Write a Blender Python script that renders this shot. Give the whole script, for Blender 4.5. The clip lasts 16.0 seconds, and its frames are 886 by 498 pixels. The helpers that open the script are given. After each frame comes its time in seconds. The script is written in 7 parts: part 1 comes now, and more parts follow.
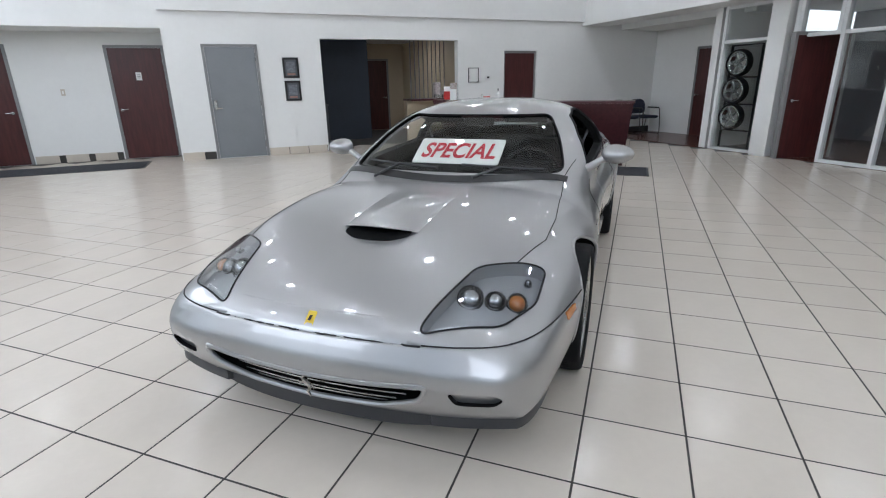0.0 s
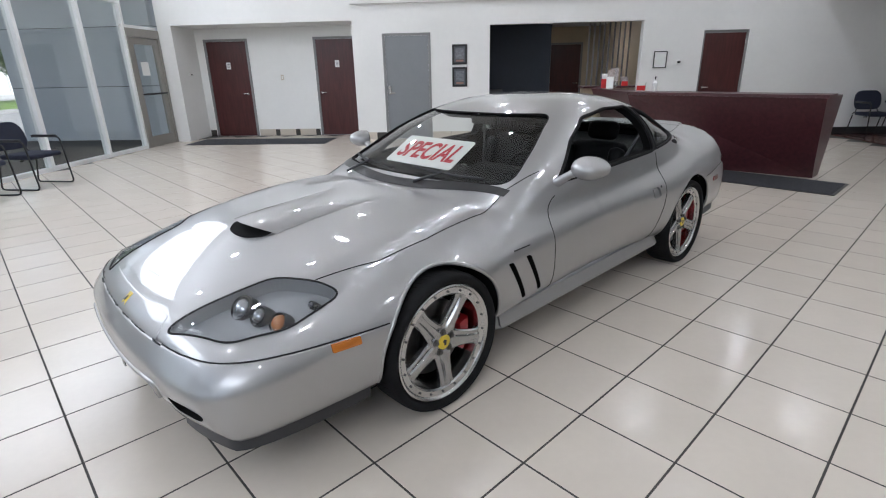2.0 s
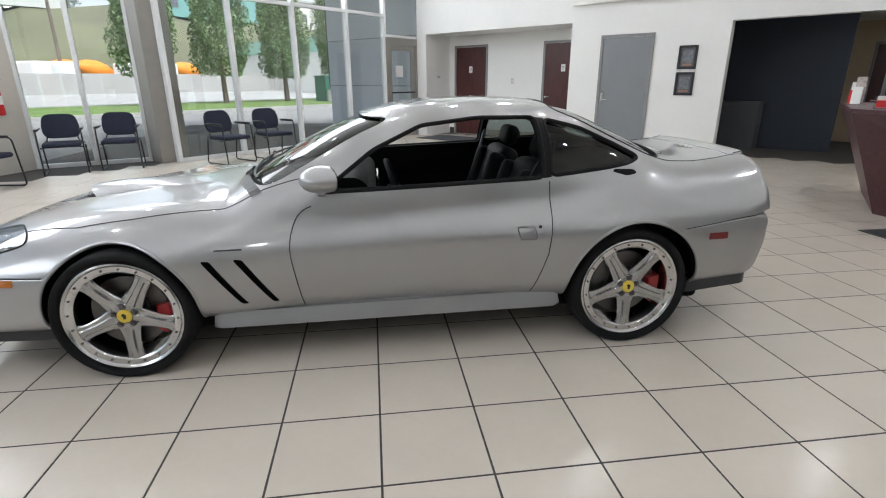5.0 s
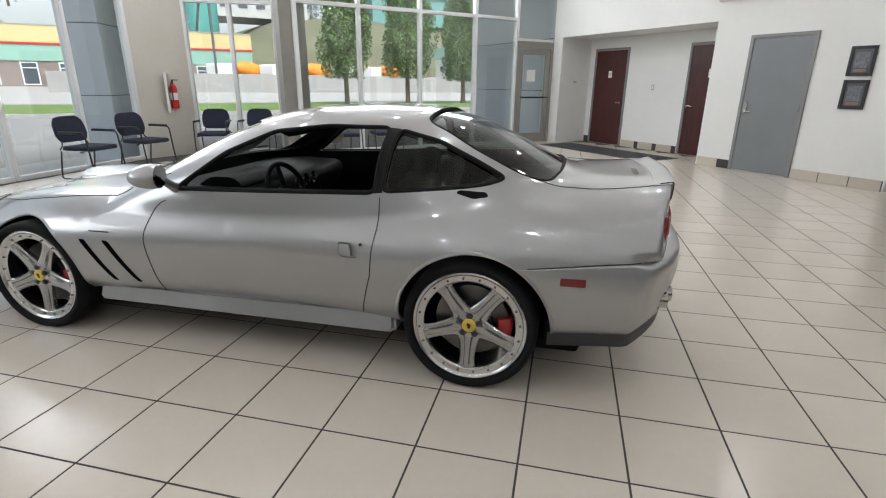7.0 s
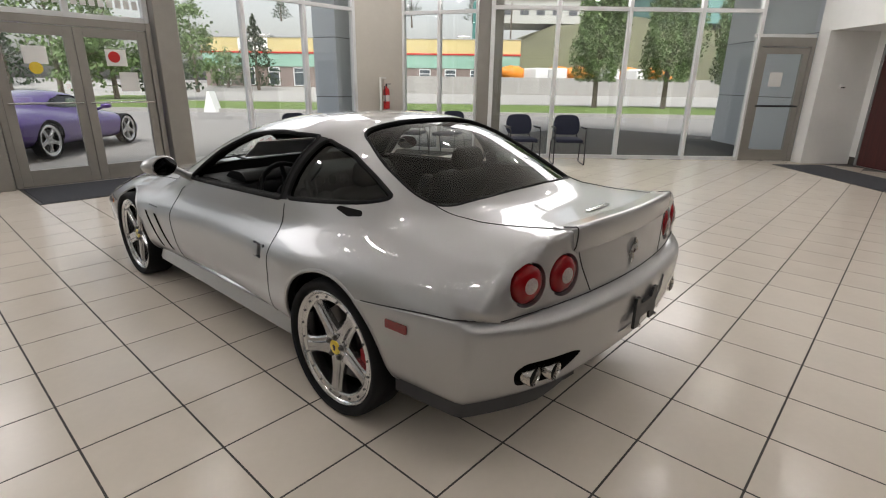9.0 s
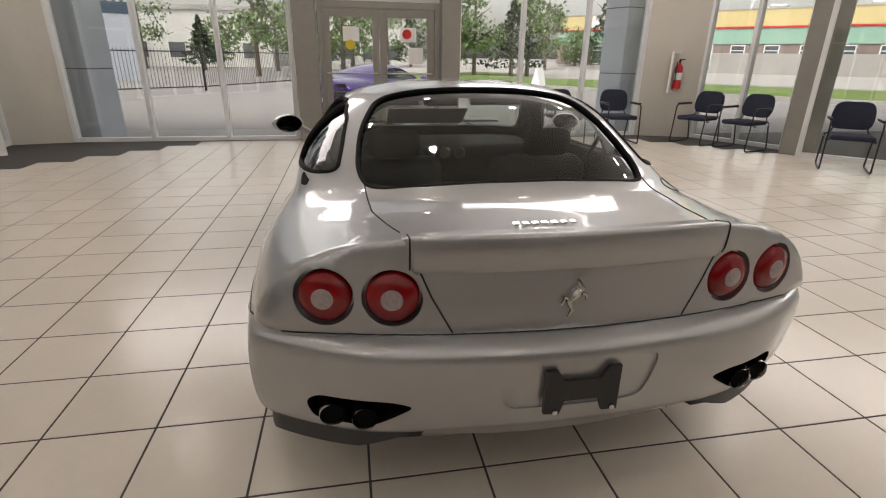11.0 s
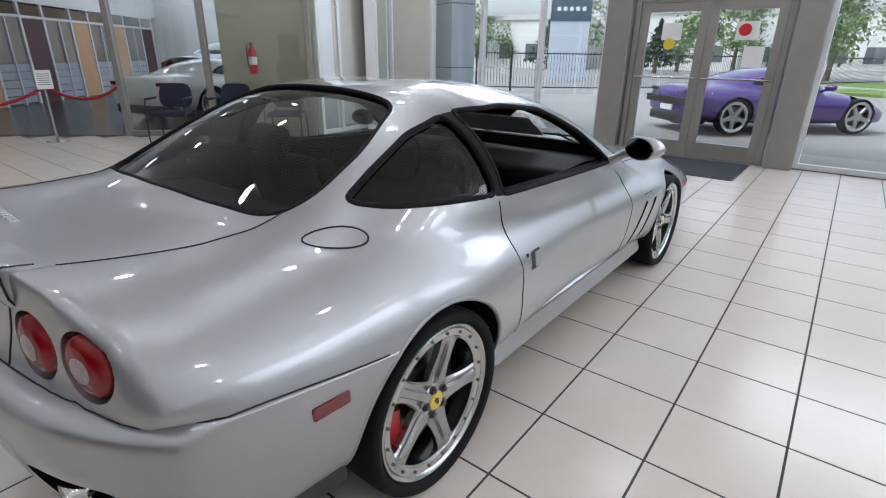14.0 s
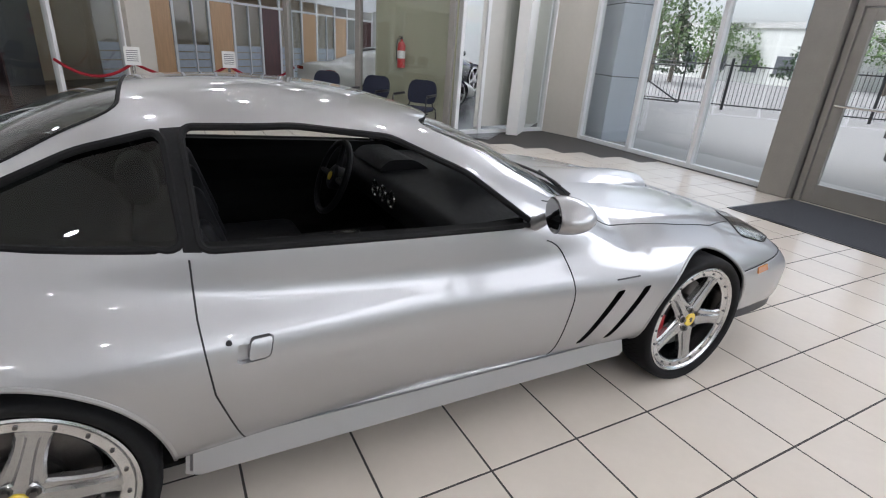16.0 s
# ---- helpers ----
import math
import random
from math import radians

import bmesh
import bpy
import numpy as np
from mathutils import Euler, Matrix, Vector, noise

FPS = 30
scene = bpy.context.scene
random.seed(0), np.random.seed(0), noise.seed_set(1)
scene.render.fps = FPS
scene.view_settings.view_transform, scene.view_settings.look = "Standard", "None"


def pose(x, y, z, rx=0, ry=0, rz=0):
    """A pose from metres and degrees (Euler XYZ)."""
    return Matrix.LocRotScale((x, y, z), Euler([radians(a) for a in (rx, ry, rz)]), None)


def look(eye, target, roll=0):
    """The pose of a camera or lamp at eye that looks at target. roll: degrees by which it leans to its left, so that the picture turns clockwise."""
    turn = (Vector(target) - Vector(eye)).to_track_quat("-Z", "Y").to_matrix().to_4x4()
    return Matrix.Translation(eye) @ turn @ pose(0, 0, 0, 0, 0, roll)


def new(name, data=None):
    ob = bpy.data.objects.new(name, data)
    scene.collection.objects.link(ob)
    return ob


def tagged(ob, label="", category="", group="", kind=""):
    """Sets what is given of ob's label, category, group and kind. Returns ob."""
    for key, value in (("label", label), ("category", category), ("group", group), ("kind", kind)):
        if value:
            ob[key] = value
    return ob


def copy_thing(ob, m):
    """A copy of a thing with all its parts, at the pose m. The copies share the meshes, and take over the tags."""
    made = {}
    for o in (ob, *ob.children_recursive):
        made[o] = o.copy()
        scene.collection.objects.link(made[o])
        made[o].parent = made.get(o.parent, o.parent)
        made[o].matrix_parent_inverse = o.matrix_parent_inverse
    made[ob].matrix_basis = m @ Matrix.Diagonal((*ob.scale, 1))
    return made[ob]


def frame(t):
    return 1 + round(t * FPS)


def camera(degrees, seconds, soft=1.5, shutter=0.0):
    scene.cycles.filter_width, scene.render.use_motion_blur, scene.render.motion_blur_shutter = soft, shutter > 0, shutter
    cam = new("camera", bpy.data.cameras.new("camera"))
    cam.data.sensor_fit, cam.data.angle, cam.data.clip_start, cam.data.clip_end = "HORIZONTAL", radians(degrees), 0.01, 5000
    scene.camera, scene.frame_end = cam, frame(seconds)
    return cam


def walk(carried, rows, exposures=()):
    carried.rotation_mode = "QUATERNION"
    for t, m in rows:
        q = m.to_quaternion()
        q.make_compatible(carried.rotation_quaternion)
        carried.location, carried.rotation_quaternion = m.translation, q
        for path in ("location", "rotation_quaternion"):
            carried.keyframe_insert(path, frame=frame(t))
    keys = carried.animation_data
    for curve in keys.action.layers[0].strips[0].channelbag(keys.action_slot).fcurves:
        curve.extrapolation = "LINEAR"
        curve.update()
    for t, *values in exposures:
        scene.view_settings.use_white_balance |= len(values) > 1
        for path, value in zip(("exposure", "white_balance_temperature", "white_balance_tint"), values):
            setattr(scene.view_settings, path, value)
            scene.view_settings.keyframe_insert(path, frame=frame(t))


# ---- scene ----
cam = camera(82.6, 16.0, 1.1)
# stops, kelvin and tint of the camera's own picture
EXPOSURES = [(0, 1.05, 5600, 11), (2.5, 1.12, 5750, 13), (3.5, 1.2, 5700, 12), (6, 1.1, 6050, 11), (7, 1.05, 6050, 11), (9, 0.8, 6500, 14), (10, 0.6, 7150, 19), (12.5, 1.0, 6050, 13), (14, 1.0, 5650, 13), (15, 1.03, 6000, 16), (16, 1.13, 5900, 15)]
PATH = [
    (0, (3.612, 1.079, 1.364), (1.835, 0.408, 0.738), -1.1),
    (0.5, (3.383, 1.408, 1.366), (1.68, 0.569, 0.738), -1.5),
    (1, (3.18, 1.787, 1.381), (1.576, 0.763, 0.766), -1.4),
    (1.5, (2.932, 2.094, 1.412), (1.473, 0.883, 0.773), -1.4),
    (2, (2.556, 2.294, 1.403), (1.261, 0.924, 0.735), -1.2),
    (2.5, (2.191, 2.532, 1.407), (1.066, 1.023, 0.732), -0.5),
    (3, (1.793, 2.671, 1.369), (0.835, 1.054, 0.685), 0.1),
    (3.5, (1.365, 2.797, 1.378), (0.564, 1.094, 0.704), -0.1),
    (3.7, (1.199, 2.883, 1.375), (0.464, 1.146, 0.709), -0.3),
    (5.8, (-0.606, 3.229, 1.318), (-0.581, 1.332, 0.684), 0.1),
    (6, (-0.772, 3.195, 1.334), (-0.684, 1.301, 0.696), 0.1),
    (6.5, (-1.202, 3.122, 1.345), (-0.949, 1.243, 0.71), 0.3),
    (7, (-1.577, 2.961, 1.357), (-1.139, 1.112, 0.733), 0.6),
    (7.5, (-1.935, 2.742, 1.378), (-1.306, 0.943, 0.77), 1.0),
    (8, (-2.312, 2.575, 1.424), (-1.457, 0.866, 0.832), 1.3),
    (8.5, (-2.595, 2.314, 1.408), (-1.516, 0.747, 0.793), 1.1),
    (9, (-2.875, 2.035, 1.407), (-1.595, 0.632, 0.781), 0.8),
    (9.5, (-3.13, 1.749, 1.41), (-1.644, 0.571, 0.776), 1.1),
    (10, (-3.218, 1.367, 1.376), (-1.567, 0.46, 0.706), 1.4),
    (10.2, (-3.247, 1.228, 1.367), (-1.545, 0.433, 0.683), 1.6),
    (12.3, (-3.13, -0.537, 1.279), (-1.33, -0.195, 0.476), -2.4),
    (12.5, (-3.036, -0.697, 1.263), (-1.27, -0.263, 0.43), -2.8),
    (13, (-2.843, -1.102, 1.296), (-1.127, -0.435, 0.515), -2.0),
    (13.5, (-2.62, -1.471, 1.337), (-1.004, -0.546, 0.605), -0.6),
    (14, (-2.266, -1.704, 1.347), (-0.79, -0.564, 0.626), 0.8),
    (14.5, (-1.919, -1.914, 1.399), (-0.584, -0.601, 0.698), 2.0),
    (15, (-1.574, -2.047, 1.405), (-0.385, -0.612, 0.679), 3.4),
    (15.5, (-1.172, -2.07, 1.411), (-0.097, -0.556, 0.667), 4.2),
    (16, (-0.786, -2.111, 1.405), (0.125, -0.496, 0.656), 4.2),
]
walk(cam, [(t, look(e, g, r)) for t, e, g, r in PATH], EXPOSURES)

# ---- light ----
world = bpy.data.worlds.new("overcast_sky")
scene.world = world
world.use_nodes = True
wn = world.node_tree
sky = wn.nodes.new("ShaderNodeTexSky")
sky.sky_type, sky.sun_disc = "NISHITA", False
sky.sun_elevation, sky.sun_rotation = radians(58), radians(315)
sky.dust_density, sky.air_density = 4.0, 1.4
# thin cloud: the blue of the sky is mostly greyed out
grey = wn.nodes.new("ShaderNodeHueSaturation")
grey.inputs["Saturation"].default_value = 0.25
wn.links.new(sky.outputs[0], grey.inputs["Color"])
wn.links.new(grey.outputs[0], wn.nodes["Background"].inputs["Color"])
wn.nodes["Background"].inputs["Strength"].default_value = 0.15
sun = new("sun", bpy.data.lights.new("sun", "SUN"))
sun.data.energy, sun.data.angle, sun.data.color = 1.6, radians(45), (1.0, 0.96, 0.9)
sun.matrix_world = look((0, 0, 30), (13, -13, 0))


def skylight(eye, target, width, watts):
    """An area lamp in the upper lights of a window, standing in for the open sky outside."""
    lamp = new("window_skylight", bpy.data.lights.new("window_skylight", "AREA"))
    lamp.data.shape, lamp.data.size, lamp.data.size_y = "RECTANGLE", width, 1.3
    lamp.data.energy, lamp.data.color = watts, (1.0, 0.985, 0.96)
    lamp.matrix_world = look(eye, target)


skylight((1.62, -7.76, 3.52), (-2.0, -3.8, 1.6), 4.9, 50)
skylight((5.62, -3.03, 3.52), (0.0, -3.03, 1.4), 3.3, 32)
skylight((4.62, -5.92, 3.52), (1.5, 0.0, 1.4), 1.4, 11)
skylight((5.62, 3.16, 3.52), (0.0, 3.16, 1.4), 3.3, 30)

# ---- helpers for building ----
TH = radians(132.5)
U2, N2 = (math.cos(TH), math.sin(TH)), (math.sin(TH), -math.cos(TH))


def P(s, d):
    """A plan point from its place along the door wall (s) and out from it (d)."""
    return (U2[0] * s + N2[0] * d, U2[1] * s + N2[1] * d)


def place(s, d, z=0.0, turn=0.0):
    """A pose in the room: local y points from the door wall into the room, local x against s."""
    x, y = P(s, d)
    return pose(x, y, z, 0, 0, -47.5 + turn)


def material(name, colour, rough=0.5, metal=0.0, var=0.12, scale=8.0, bump=0.0, bump_scale=60.0, coat=0.0, spec=0.5, piece=0.0, dark=None, stretch=(1, 1, 1), **more):
    """A procedural surface: colour varied at two scales, roughness varied, fine relief."""
    m = bpy.data.materials.new(name)
    m.use_nodes = True
    t = m.node_tree
    b = t.nodes["Principled BSDF"]
    co = t.nodes.new("ShaderNodeTexCoord")
    mp = t.nodes.new("ShaderNodeMapping")
    mp.inputs["Scale"].default_value = stretch
    t.links.new(co.outputs["Object"], mp.inputs["Vector"])
    n1, n2 = t.nodes.new("ShaderNodeTexNoise"), t.nodes.new("ShaderNodeTexNoise")
    for n, s, d in ((n1, scale, 3), (n2, scale * 9, 4)):
        n.inputs["Scale"].default_value, n.inputs["Detail"].default_value = s, d
        t.links.new(mp.outputs[0], n.inputs["Vector"])
    add = t.nodes.new("ShaderNodeMath")
    add.operation = "MULTIPLY_ADD"
    t.links.new(n2.outputs[0], add.inputs[0])
    add.inputs[1].default_value = 0.5
    t.links.new(n1.outputs[0], add.inputs[2])
    last = add
    if piece:
        info = t.nodes.new("ShaderNodeObjectInfo")
        pa = t.nodes.new("ShaderNodeMath")
        pa.operation = "MULTIPLY_ADD"
        t.links.new(info.outputs["Random"], pa.inputs[0])
        pa.inputs[1].default_value = piece
        t.links.new(add.outputs[0], pa.inputs[2])
        last = pa
    ramp = t.nodes.new("ShaderNodeMapRange")
    ramp.inputs["From Min"].default_value, ramp.inputs["From Max"].default_value = 0.45, 1.05 + piece
    t.links.new(last.outputs[0], ramp.inputs["Value"])
    mix = t.nodes.new("ShaderNodeMix")
    mix.data_type = "RGBA"
    lo = dark or tuple(c * (1 - var) for c in colour)
    hi = colour if dark else tuple(min(1, c * (1 + var)) for c in colour)
    mix.inputs[6].default_value, mix.inputs[7].default_value = (*lo, 1), (*hi, 1)
    t.links.new(ramp.outputs[0], mix.inputs[0])
    t.links.new(mix.outputs[2], b.inputs["Base Color"])
    rr = t.nodes.new("ShaderNodeMapRange")
    rr.inputs["To Min"].default_value, rr.inputs["To Max"].default_value = rough * 0.85, min(1, rough * 1.15)
    t.links.new(n1.outputs[0], rr.inputs["Value"])
    t.links.new(rr.outputs[0], b.inputs["Roughness"])
    b.inputs["Metallic"].default_value = metal
    b.inputs["Coat Weight"].default_value = coat
    b.inputs["Coat Roughness"].default_value = 0.03
    b.inputs["Specular IOR Level"].default_value = spec
    for key, value in more.items():
        b.inputs[key.replace("_", " ")].default_value = value
    if bump:
        n3, bp = t.nodes.new("ShaderNodeTexNoise"), t.nodes.new("ShaderNodeBump")
        n3.inputs["Scale"].default_value, n3.inputs["Detail"].default_value = bump_scale, 4
        t.links.new(mp.outputs[0], n3.inputs["Vector"])
        bp.inputs["Strength"].default_value, bp.inputs["Distance"].default_value = bump, 0.01
        t.links.new(n3.outputs[0], bp.inputs["Height"])
        t.links.new(bp.outputs[0], b.inputs["Normal"])
    return m


def glow(name, colour, strength):
    m = bpy.data.materials.new(name)
    m.use_nodes = True
    b = m.node_tree.nodes["Principled BSDF"]
    b.inputs["Base Color"].default_value = (0.9, 0.9, 0.9, 1)
    b.inputs["Emission Color"].default_value, b.inputs["Emission Strength"].default_value = (*colour, 1), strength
    return m


def glass(name, tint=(0.96, 0.98, 0.97), clear=0.92, rough=0.0):
    """A thin pane: mostly straight through, with a Fresnel gloss."""
    m = bpy.data.materials.new(name)
    m.use_nodes = True
    t = m.node_tree
    t.nodes.remove(t.nodes["Principled BSDF"])
    tr, gl, mx, lw, pw, ma = (t.nodes.new("ShaderNode" + k) for k in ("BsdfTransparent", "BsdfGlossy", "MixShader", "LayerWeight", "Math", "Math"))
    tr.inputs["Color"].default_value = (*(c * clear for c in tint), 1)
    gl.inputs["Roughness"].default_value = rough
    gl.inputs["Color"].default_value = (1, 1, 1, 1)
    lw.inputs["Blend"].default_value = 0.5
    pw.operation, ma.operation = "POWER", "MULTIPLY_ADD"
    pw.inputs[1].default_value = 5.0
    ma.inputs[1].default_value, ma.inputs[2].default_value = 0.94, 0.05
    t.links.new(lw.outputs["Facing"], pw.inputs[0])
    t.links.new(pw.outputs[0], ma.inputs[0])
    t.links.new(ma.outputs[0], mx.inputs[0])
    t.links.new(tr.outputs[0], mx.inputs[1])
    t.links.new(gl.outputs[0], mx.inputs[2])
    t.links.new(mx.outputs[0], t.nodes["Material Output"].inputs["Surface"])
    return m


def link(name, bm, mat, smooth=False, sharp=35):
    me = bpy.data.meshes.new(name)
    bmesh.ops.recalc_face_normals(bm, faces=bm.faces)
    bm.to_mesh(me)
    bm.free()
    for k in mat if isinstance(mat, (list, tuple)) else [mat]:
        me.materials.append(k)
    if smooth:
        me.shade_smooth()
        me.set_sharp_from_angle(angle=radians(sharp))
    return new(name, me)


def part(name, bm, mat, parent, label="", smooth=False, sharp=35):
    ob = link(name, bm, mat, smooth, sharp)
    ob.parent = parent
    return tagged(ob, label)


def thing(name, label, category, m=None, group=""):
    ob = new(name)
    ob.empty_display_size = 0.2
    if m is not None:
        ob.matrix_world = m
    return tagged(ob, label, category, group)


def solid(name, bm, mat, label, category, m=None, group="", smooth=False, kind="", sharp=35):
    ob = link(name, bm, mat, smooth, sharp)
    if m is not None:
        ob.matrix_world = m
    return tagged(ob, label, category, group, kind)


def box(bm, x0, x1, y0, y1, z0, z1, bevel=0.0, seg=2, m=None):
    r = bmesh.ops.create_cube(bm, size=1)
    vs = r["verts"]
    for v in vs:
        v.co = Vector(((x0 + x1) / 2 + v.co.x * (x1 - x0), (y0 + y1) / 2 + v.co.y * (y1 - y0), (z0 + z1) / 2 + v.co.z * (z1 - z0)))
    if bevel:
        es = list({e for v in vs for e in v.link_edges})
        out = bmesh.ops.bevel(bm, geom=es, offset=bevel, segments=seg, affect="EDGES", profile=0.5)
        vs = list({v for f in out["faces"] for v in f.verts} | {v for v in vs if v.is_valid})
    if m is not None:
        for v in vs:
            v.co = m @ v.co
    return vs


def rod(bm, p, q, r, r2=None, seg=10, caps=True):
    p, q = Vector(p), Vector(q)
    m = Matrix.Translation((p + q) / 2) @ (q - p).to_track_quat("Z", "Y").to_matrix().to_4x4()
    return bmesh.ops.create_cone(bm, cap_ends=caps, segments=seg, radius1=r, radius2=r if r2 is None else r2, depth=(q - p).length, matrix=m)["verts"]


def tube(bm, pts, r, seg=8, closed=False):
    """A round bar that follows the points."""
    pts = [Vector(p) for p in pts]
    n, rings, side = len(pts), [], None
    for i, p in enumerate(pts):
        a = pts[(i - 1) % n] if closed or i else p
        b = pts[(i + 1) % n] if closed or i < n - 1 else p
        t = (b - a).normalized()
        side = (side - t * side.dot(t)).normalized() if side is not None else t.orthogonal().normalized()
        up = t.cross(side)
        rr = r[i] if isinstance(r, (list, tuple)) else r
        rings.append([bm.verts.new(p + (side * math.cos(k * math.tau / seg) + up * math.sin(k * math.tau / seg)) * rr) for k in range(seg)])
    for i in range(n if closed else n - 1):
        a, b = rings[i], rings[(i + 1) % n]
        for k in range(seg):
            bm.faces.new((a[k], a[(k + 1) % seg], b[(k + 1) % seg], b[k]))
    if not closed:
        bm.faces.new(rings[0][::-1])
        bm.faces.new(rings[-1])


def lathe(bm, prof, seg=48, axis="y", m=None, closed=False):
    """Turns a profile of (radius, height) round an axis."""
    rings = []
    for r, h in prof:
        ring = []
        for k in range(seg):
            c, s = math.cos(k * math.tau / seg) * r, math.sin(k * math.tau / seg) * r
            v = Vector((c, h, s) if axis == "y" else (c, s, h))
            ring.append(bm.verts.new(m @ v if m is not None else v))
        rings.append(ring)
    for i in range(len(rings) if closed else len(rings) - 1):
        a, b = rings[i], rings[(i + 1) % len(rings)]
        for k in range(seg):
            bm.faces.new((a[k], a[(k + 1) % seg], b[(k + 1) % seg], b[k]))
    if not closed:
        for ring in (rings[0], rings[-1]):
            bm.faces.new(ring)


def prism(bm, pts, depth, m=None):
    """A flat outline in local x, z pushed along y by depth."""
    a = [bm.verts.new((x, 0, z)) for x, z in pts]
    b = [bm.verts.new((x, depth, z)) for x, z in pts]
    bm.faces.new(a)
    bm.faces.new(b[::-1])
    for i in range(len(a)):
        j = (i + 1) % len(a)
        bm.faces.new((a[j], a[i], b[i], b[j]))
    if m is not None:
        for v in a + b:
            v.co = m @ v.co
    return a + b


def rounded(pts, r, n=5):
    """An outline with its corners rounded."""
    out, k = [], len(pts)
    for i in range(k):
        p, a, b = (Vector(pts[j % k]) for j in (i, i - 1, i + 1))
        ra = min(r, (a - p).length * 0.45)
        rb = min(r, (b - p).length * 0.45)
        s, e = p + (a - p).normalized() * ra, p + (b - p).normalized() * rb
        for j in range(n + 1):
            t = j / n
            out.append(tuple(s * (1 - t) ** 2 + p * 2 * t * (1 - t) + e * t * t))
    return out


def wall_mesh(length, z0, z1, thick, openings=()):
    """A wall along local x, its face at y = 0 and its back at -thick, with openings (x0, x1, z0, z1) right through."""
    bm = bmesh.new()
    xs = sorted({0.0, length, *(v for o in openings for v in o[:2])})
    zs = sorted({z0, z1, *(v for o in openings for v in o[2:])})
    vs = {}
    fs = []
    for i in range(len(xs) - 1):
        for j in range(len(zs) - 1):
            cx, cz = (xs[i] + xs[i + 1]) / 2, (zs[j] + zs[j + 1]) / 2
            if any(o[0] < cx < o[1] and o[2] < cz < o[3] for o in openings):
                continue
            q = []
            for a, b in ((i, j), (i + 1, j), (i + 1, j + 1), (i, j + 1)):
                if (a, b) not in vs:
                    vs[a, b] = bm.verts.new((xs[a], 0, zs[b]))
                q.append(vs[a, b])
            fs.append(bm.faces.new(q))
    ext = bmesh.ops.extrude_face_region(bm, geom=fs)
    for g in ext["geom"]:
        if isinstance(g, bmesh.types.BMVert):
            g.co.y -= thick
    return bm


def wall(name, p, q, z0, z1, thick, mat, openings=(), label="plain painted wall", kind="structure"):
    """A wall from plan point p to q; its face looks to the left of the way."""
    p, q = Vector(p), Vector(q)
    d = q - p
    ob = link(name, wall_mesh(d.length, z0, z1, thick, openings), mat)
    ob.matrix_world = pose(p.x, p.y, 0, 0, 0, math.degrees(math.atan2(d.y, d.x)))
    return tagged(ob, label, "wall", "", kind)


def spline(xs, ys, soft=0.0):
    """A smooth curve through points, without overshoot; soft: metres over which its bends are eased."""
    xs, ys = np.array(xs, float), np.array(ys, float)
    h, dl = np.diff(xs), np.diff(ys) / np.diff(xs)
    m = np.zeros(len(xs))
    for i in range(1, len(xs) - 1):
        if dl[i - 1] * dl[i] > 0:
            w1, w2 = 2 * h[i] + h[i - 1], h[i] + 2 * h[i - 1]
            m[i] = (w1 + w2) / (w1 / dl[i - 1] + w2 / dl[i])
    m[0], m[-1] = dl[0], dl[-1]

    def f(x):
        x = np.clip(x, xs[0], xs[-1])
        i = np.clip(np.searchsorted(xs, x) - 1, 0, len(xs) - 2)
        t = (x - xs[i]) / h[i]
        return ys[i] * (1 + 2 * t) * (1 - t) ** 2 + m[i] * h[i] * t * (1 - t) ** 2 + ys[i + 1] * t * t * (3 - 2 * t) + m[i + 1] * h[i] * t * t * (t - 1)
    if not soft:
        return f
    gx = np.linspace(xs[0], xs[-1], 1200)
    gy, step = f(gx), gx[1] - gx[0]
    out = np.empty_like(gy)
    for i in range(len(gx)):
        w = min(soft, 0.4 * max(0, min(gx[i] - xs[0], xs[-1] - gx[i]) - 0.17)) + 1e-4
        a, b = max(0, i - int(3 * w / step)), min(len(gx), i + int(3 * w / step) + 1)
        k = np.exp(-((gx[a:b] - gx[i]) / w) ** 2 / 2)
        out[i] = (gy[a:b] * k).sum() / k.sum()
    return lambda x: np.interp(x, gx, out)



# ---- materials ----
WHITE = material("white_wall_paint", (0.80, 0.80, 0.78), 0.6, var=0.03, scale=1.2, bump=0.08, bump_scale=220)
CEIL = material("ceiling_paint", (0.82, 0.82, 0.80), 0.8, var=0.03)
BEIGE = material("beige_wall_paint", (0.58, 0.55, 0.49), 0.6, var=0.05, scale=1.5, bump=0.08, bump_scale=200)
TAN = material("tan_corridor_paint", (0.52, 0.43, 0.30), 0.6, var=0.05, scale=1.5)
NAVY = material("navy_wall_paint", (0.035, 0.045, 0.065), 0.6, var=0.12, scale=2)
OLIVE = material("olive_wall_paint", (0.42, 0.41, 0.30), 0.6, var=0.05, scale=2)
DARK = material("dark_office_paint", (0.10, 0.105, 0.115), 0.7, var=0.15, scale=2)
GROUT = material("dark_grout", (0.055, 0.05, 0.045), 0.8, var=0.2, scale=20)
TILE = material("glazed_cream_floor_tile", (0.66, 0.60, 0.52), 0.2, var=0.06, scale=3.0, bump=0.03, bump_scale=25, piece=0.5, spec=0.5)
TILE2 = material("grey_border_tile", (0.50, 0.48, 0.44), 0.2, var=0.08, scale=3.0, bump=0.03, bump_scale=25, piece=0.4)
BASE = material("cream_baseboard_tile", (0.58, 0.52, 0.44), 0.35, var=0.06, scale=4, piece=0.3)
BLACKB = material("black_rubber_base", (0.02, 0.02, 0.022), 0.5)
WOODF = material("dark_red_wood_floor", (0.10, 0.035, 0.025), 0.25, var=0.35, scale=5, stretch=(1, 8, 1))
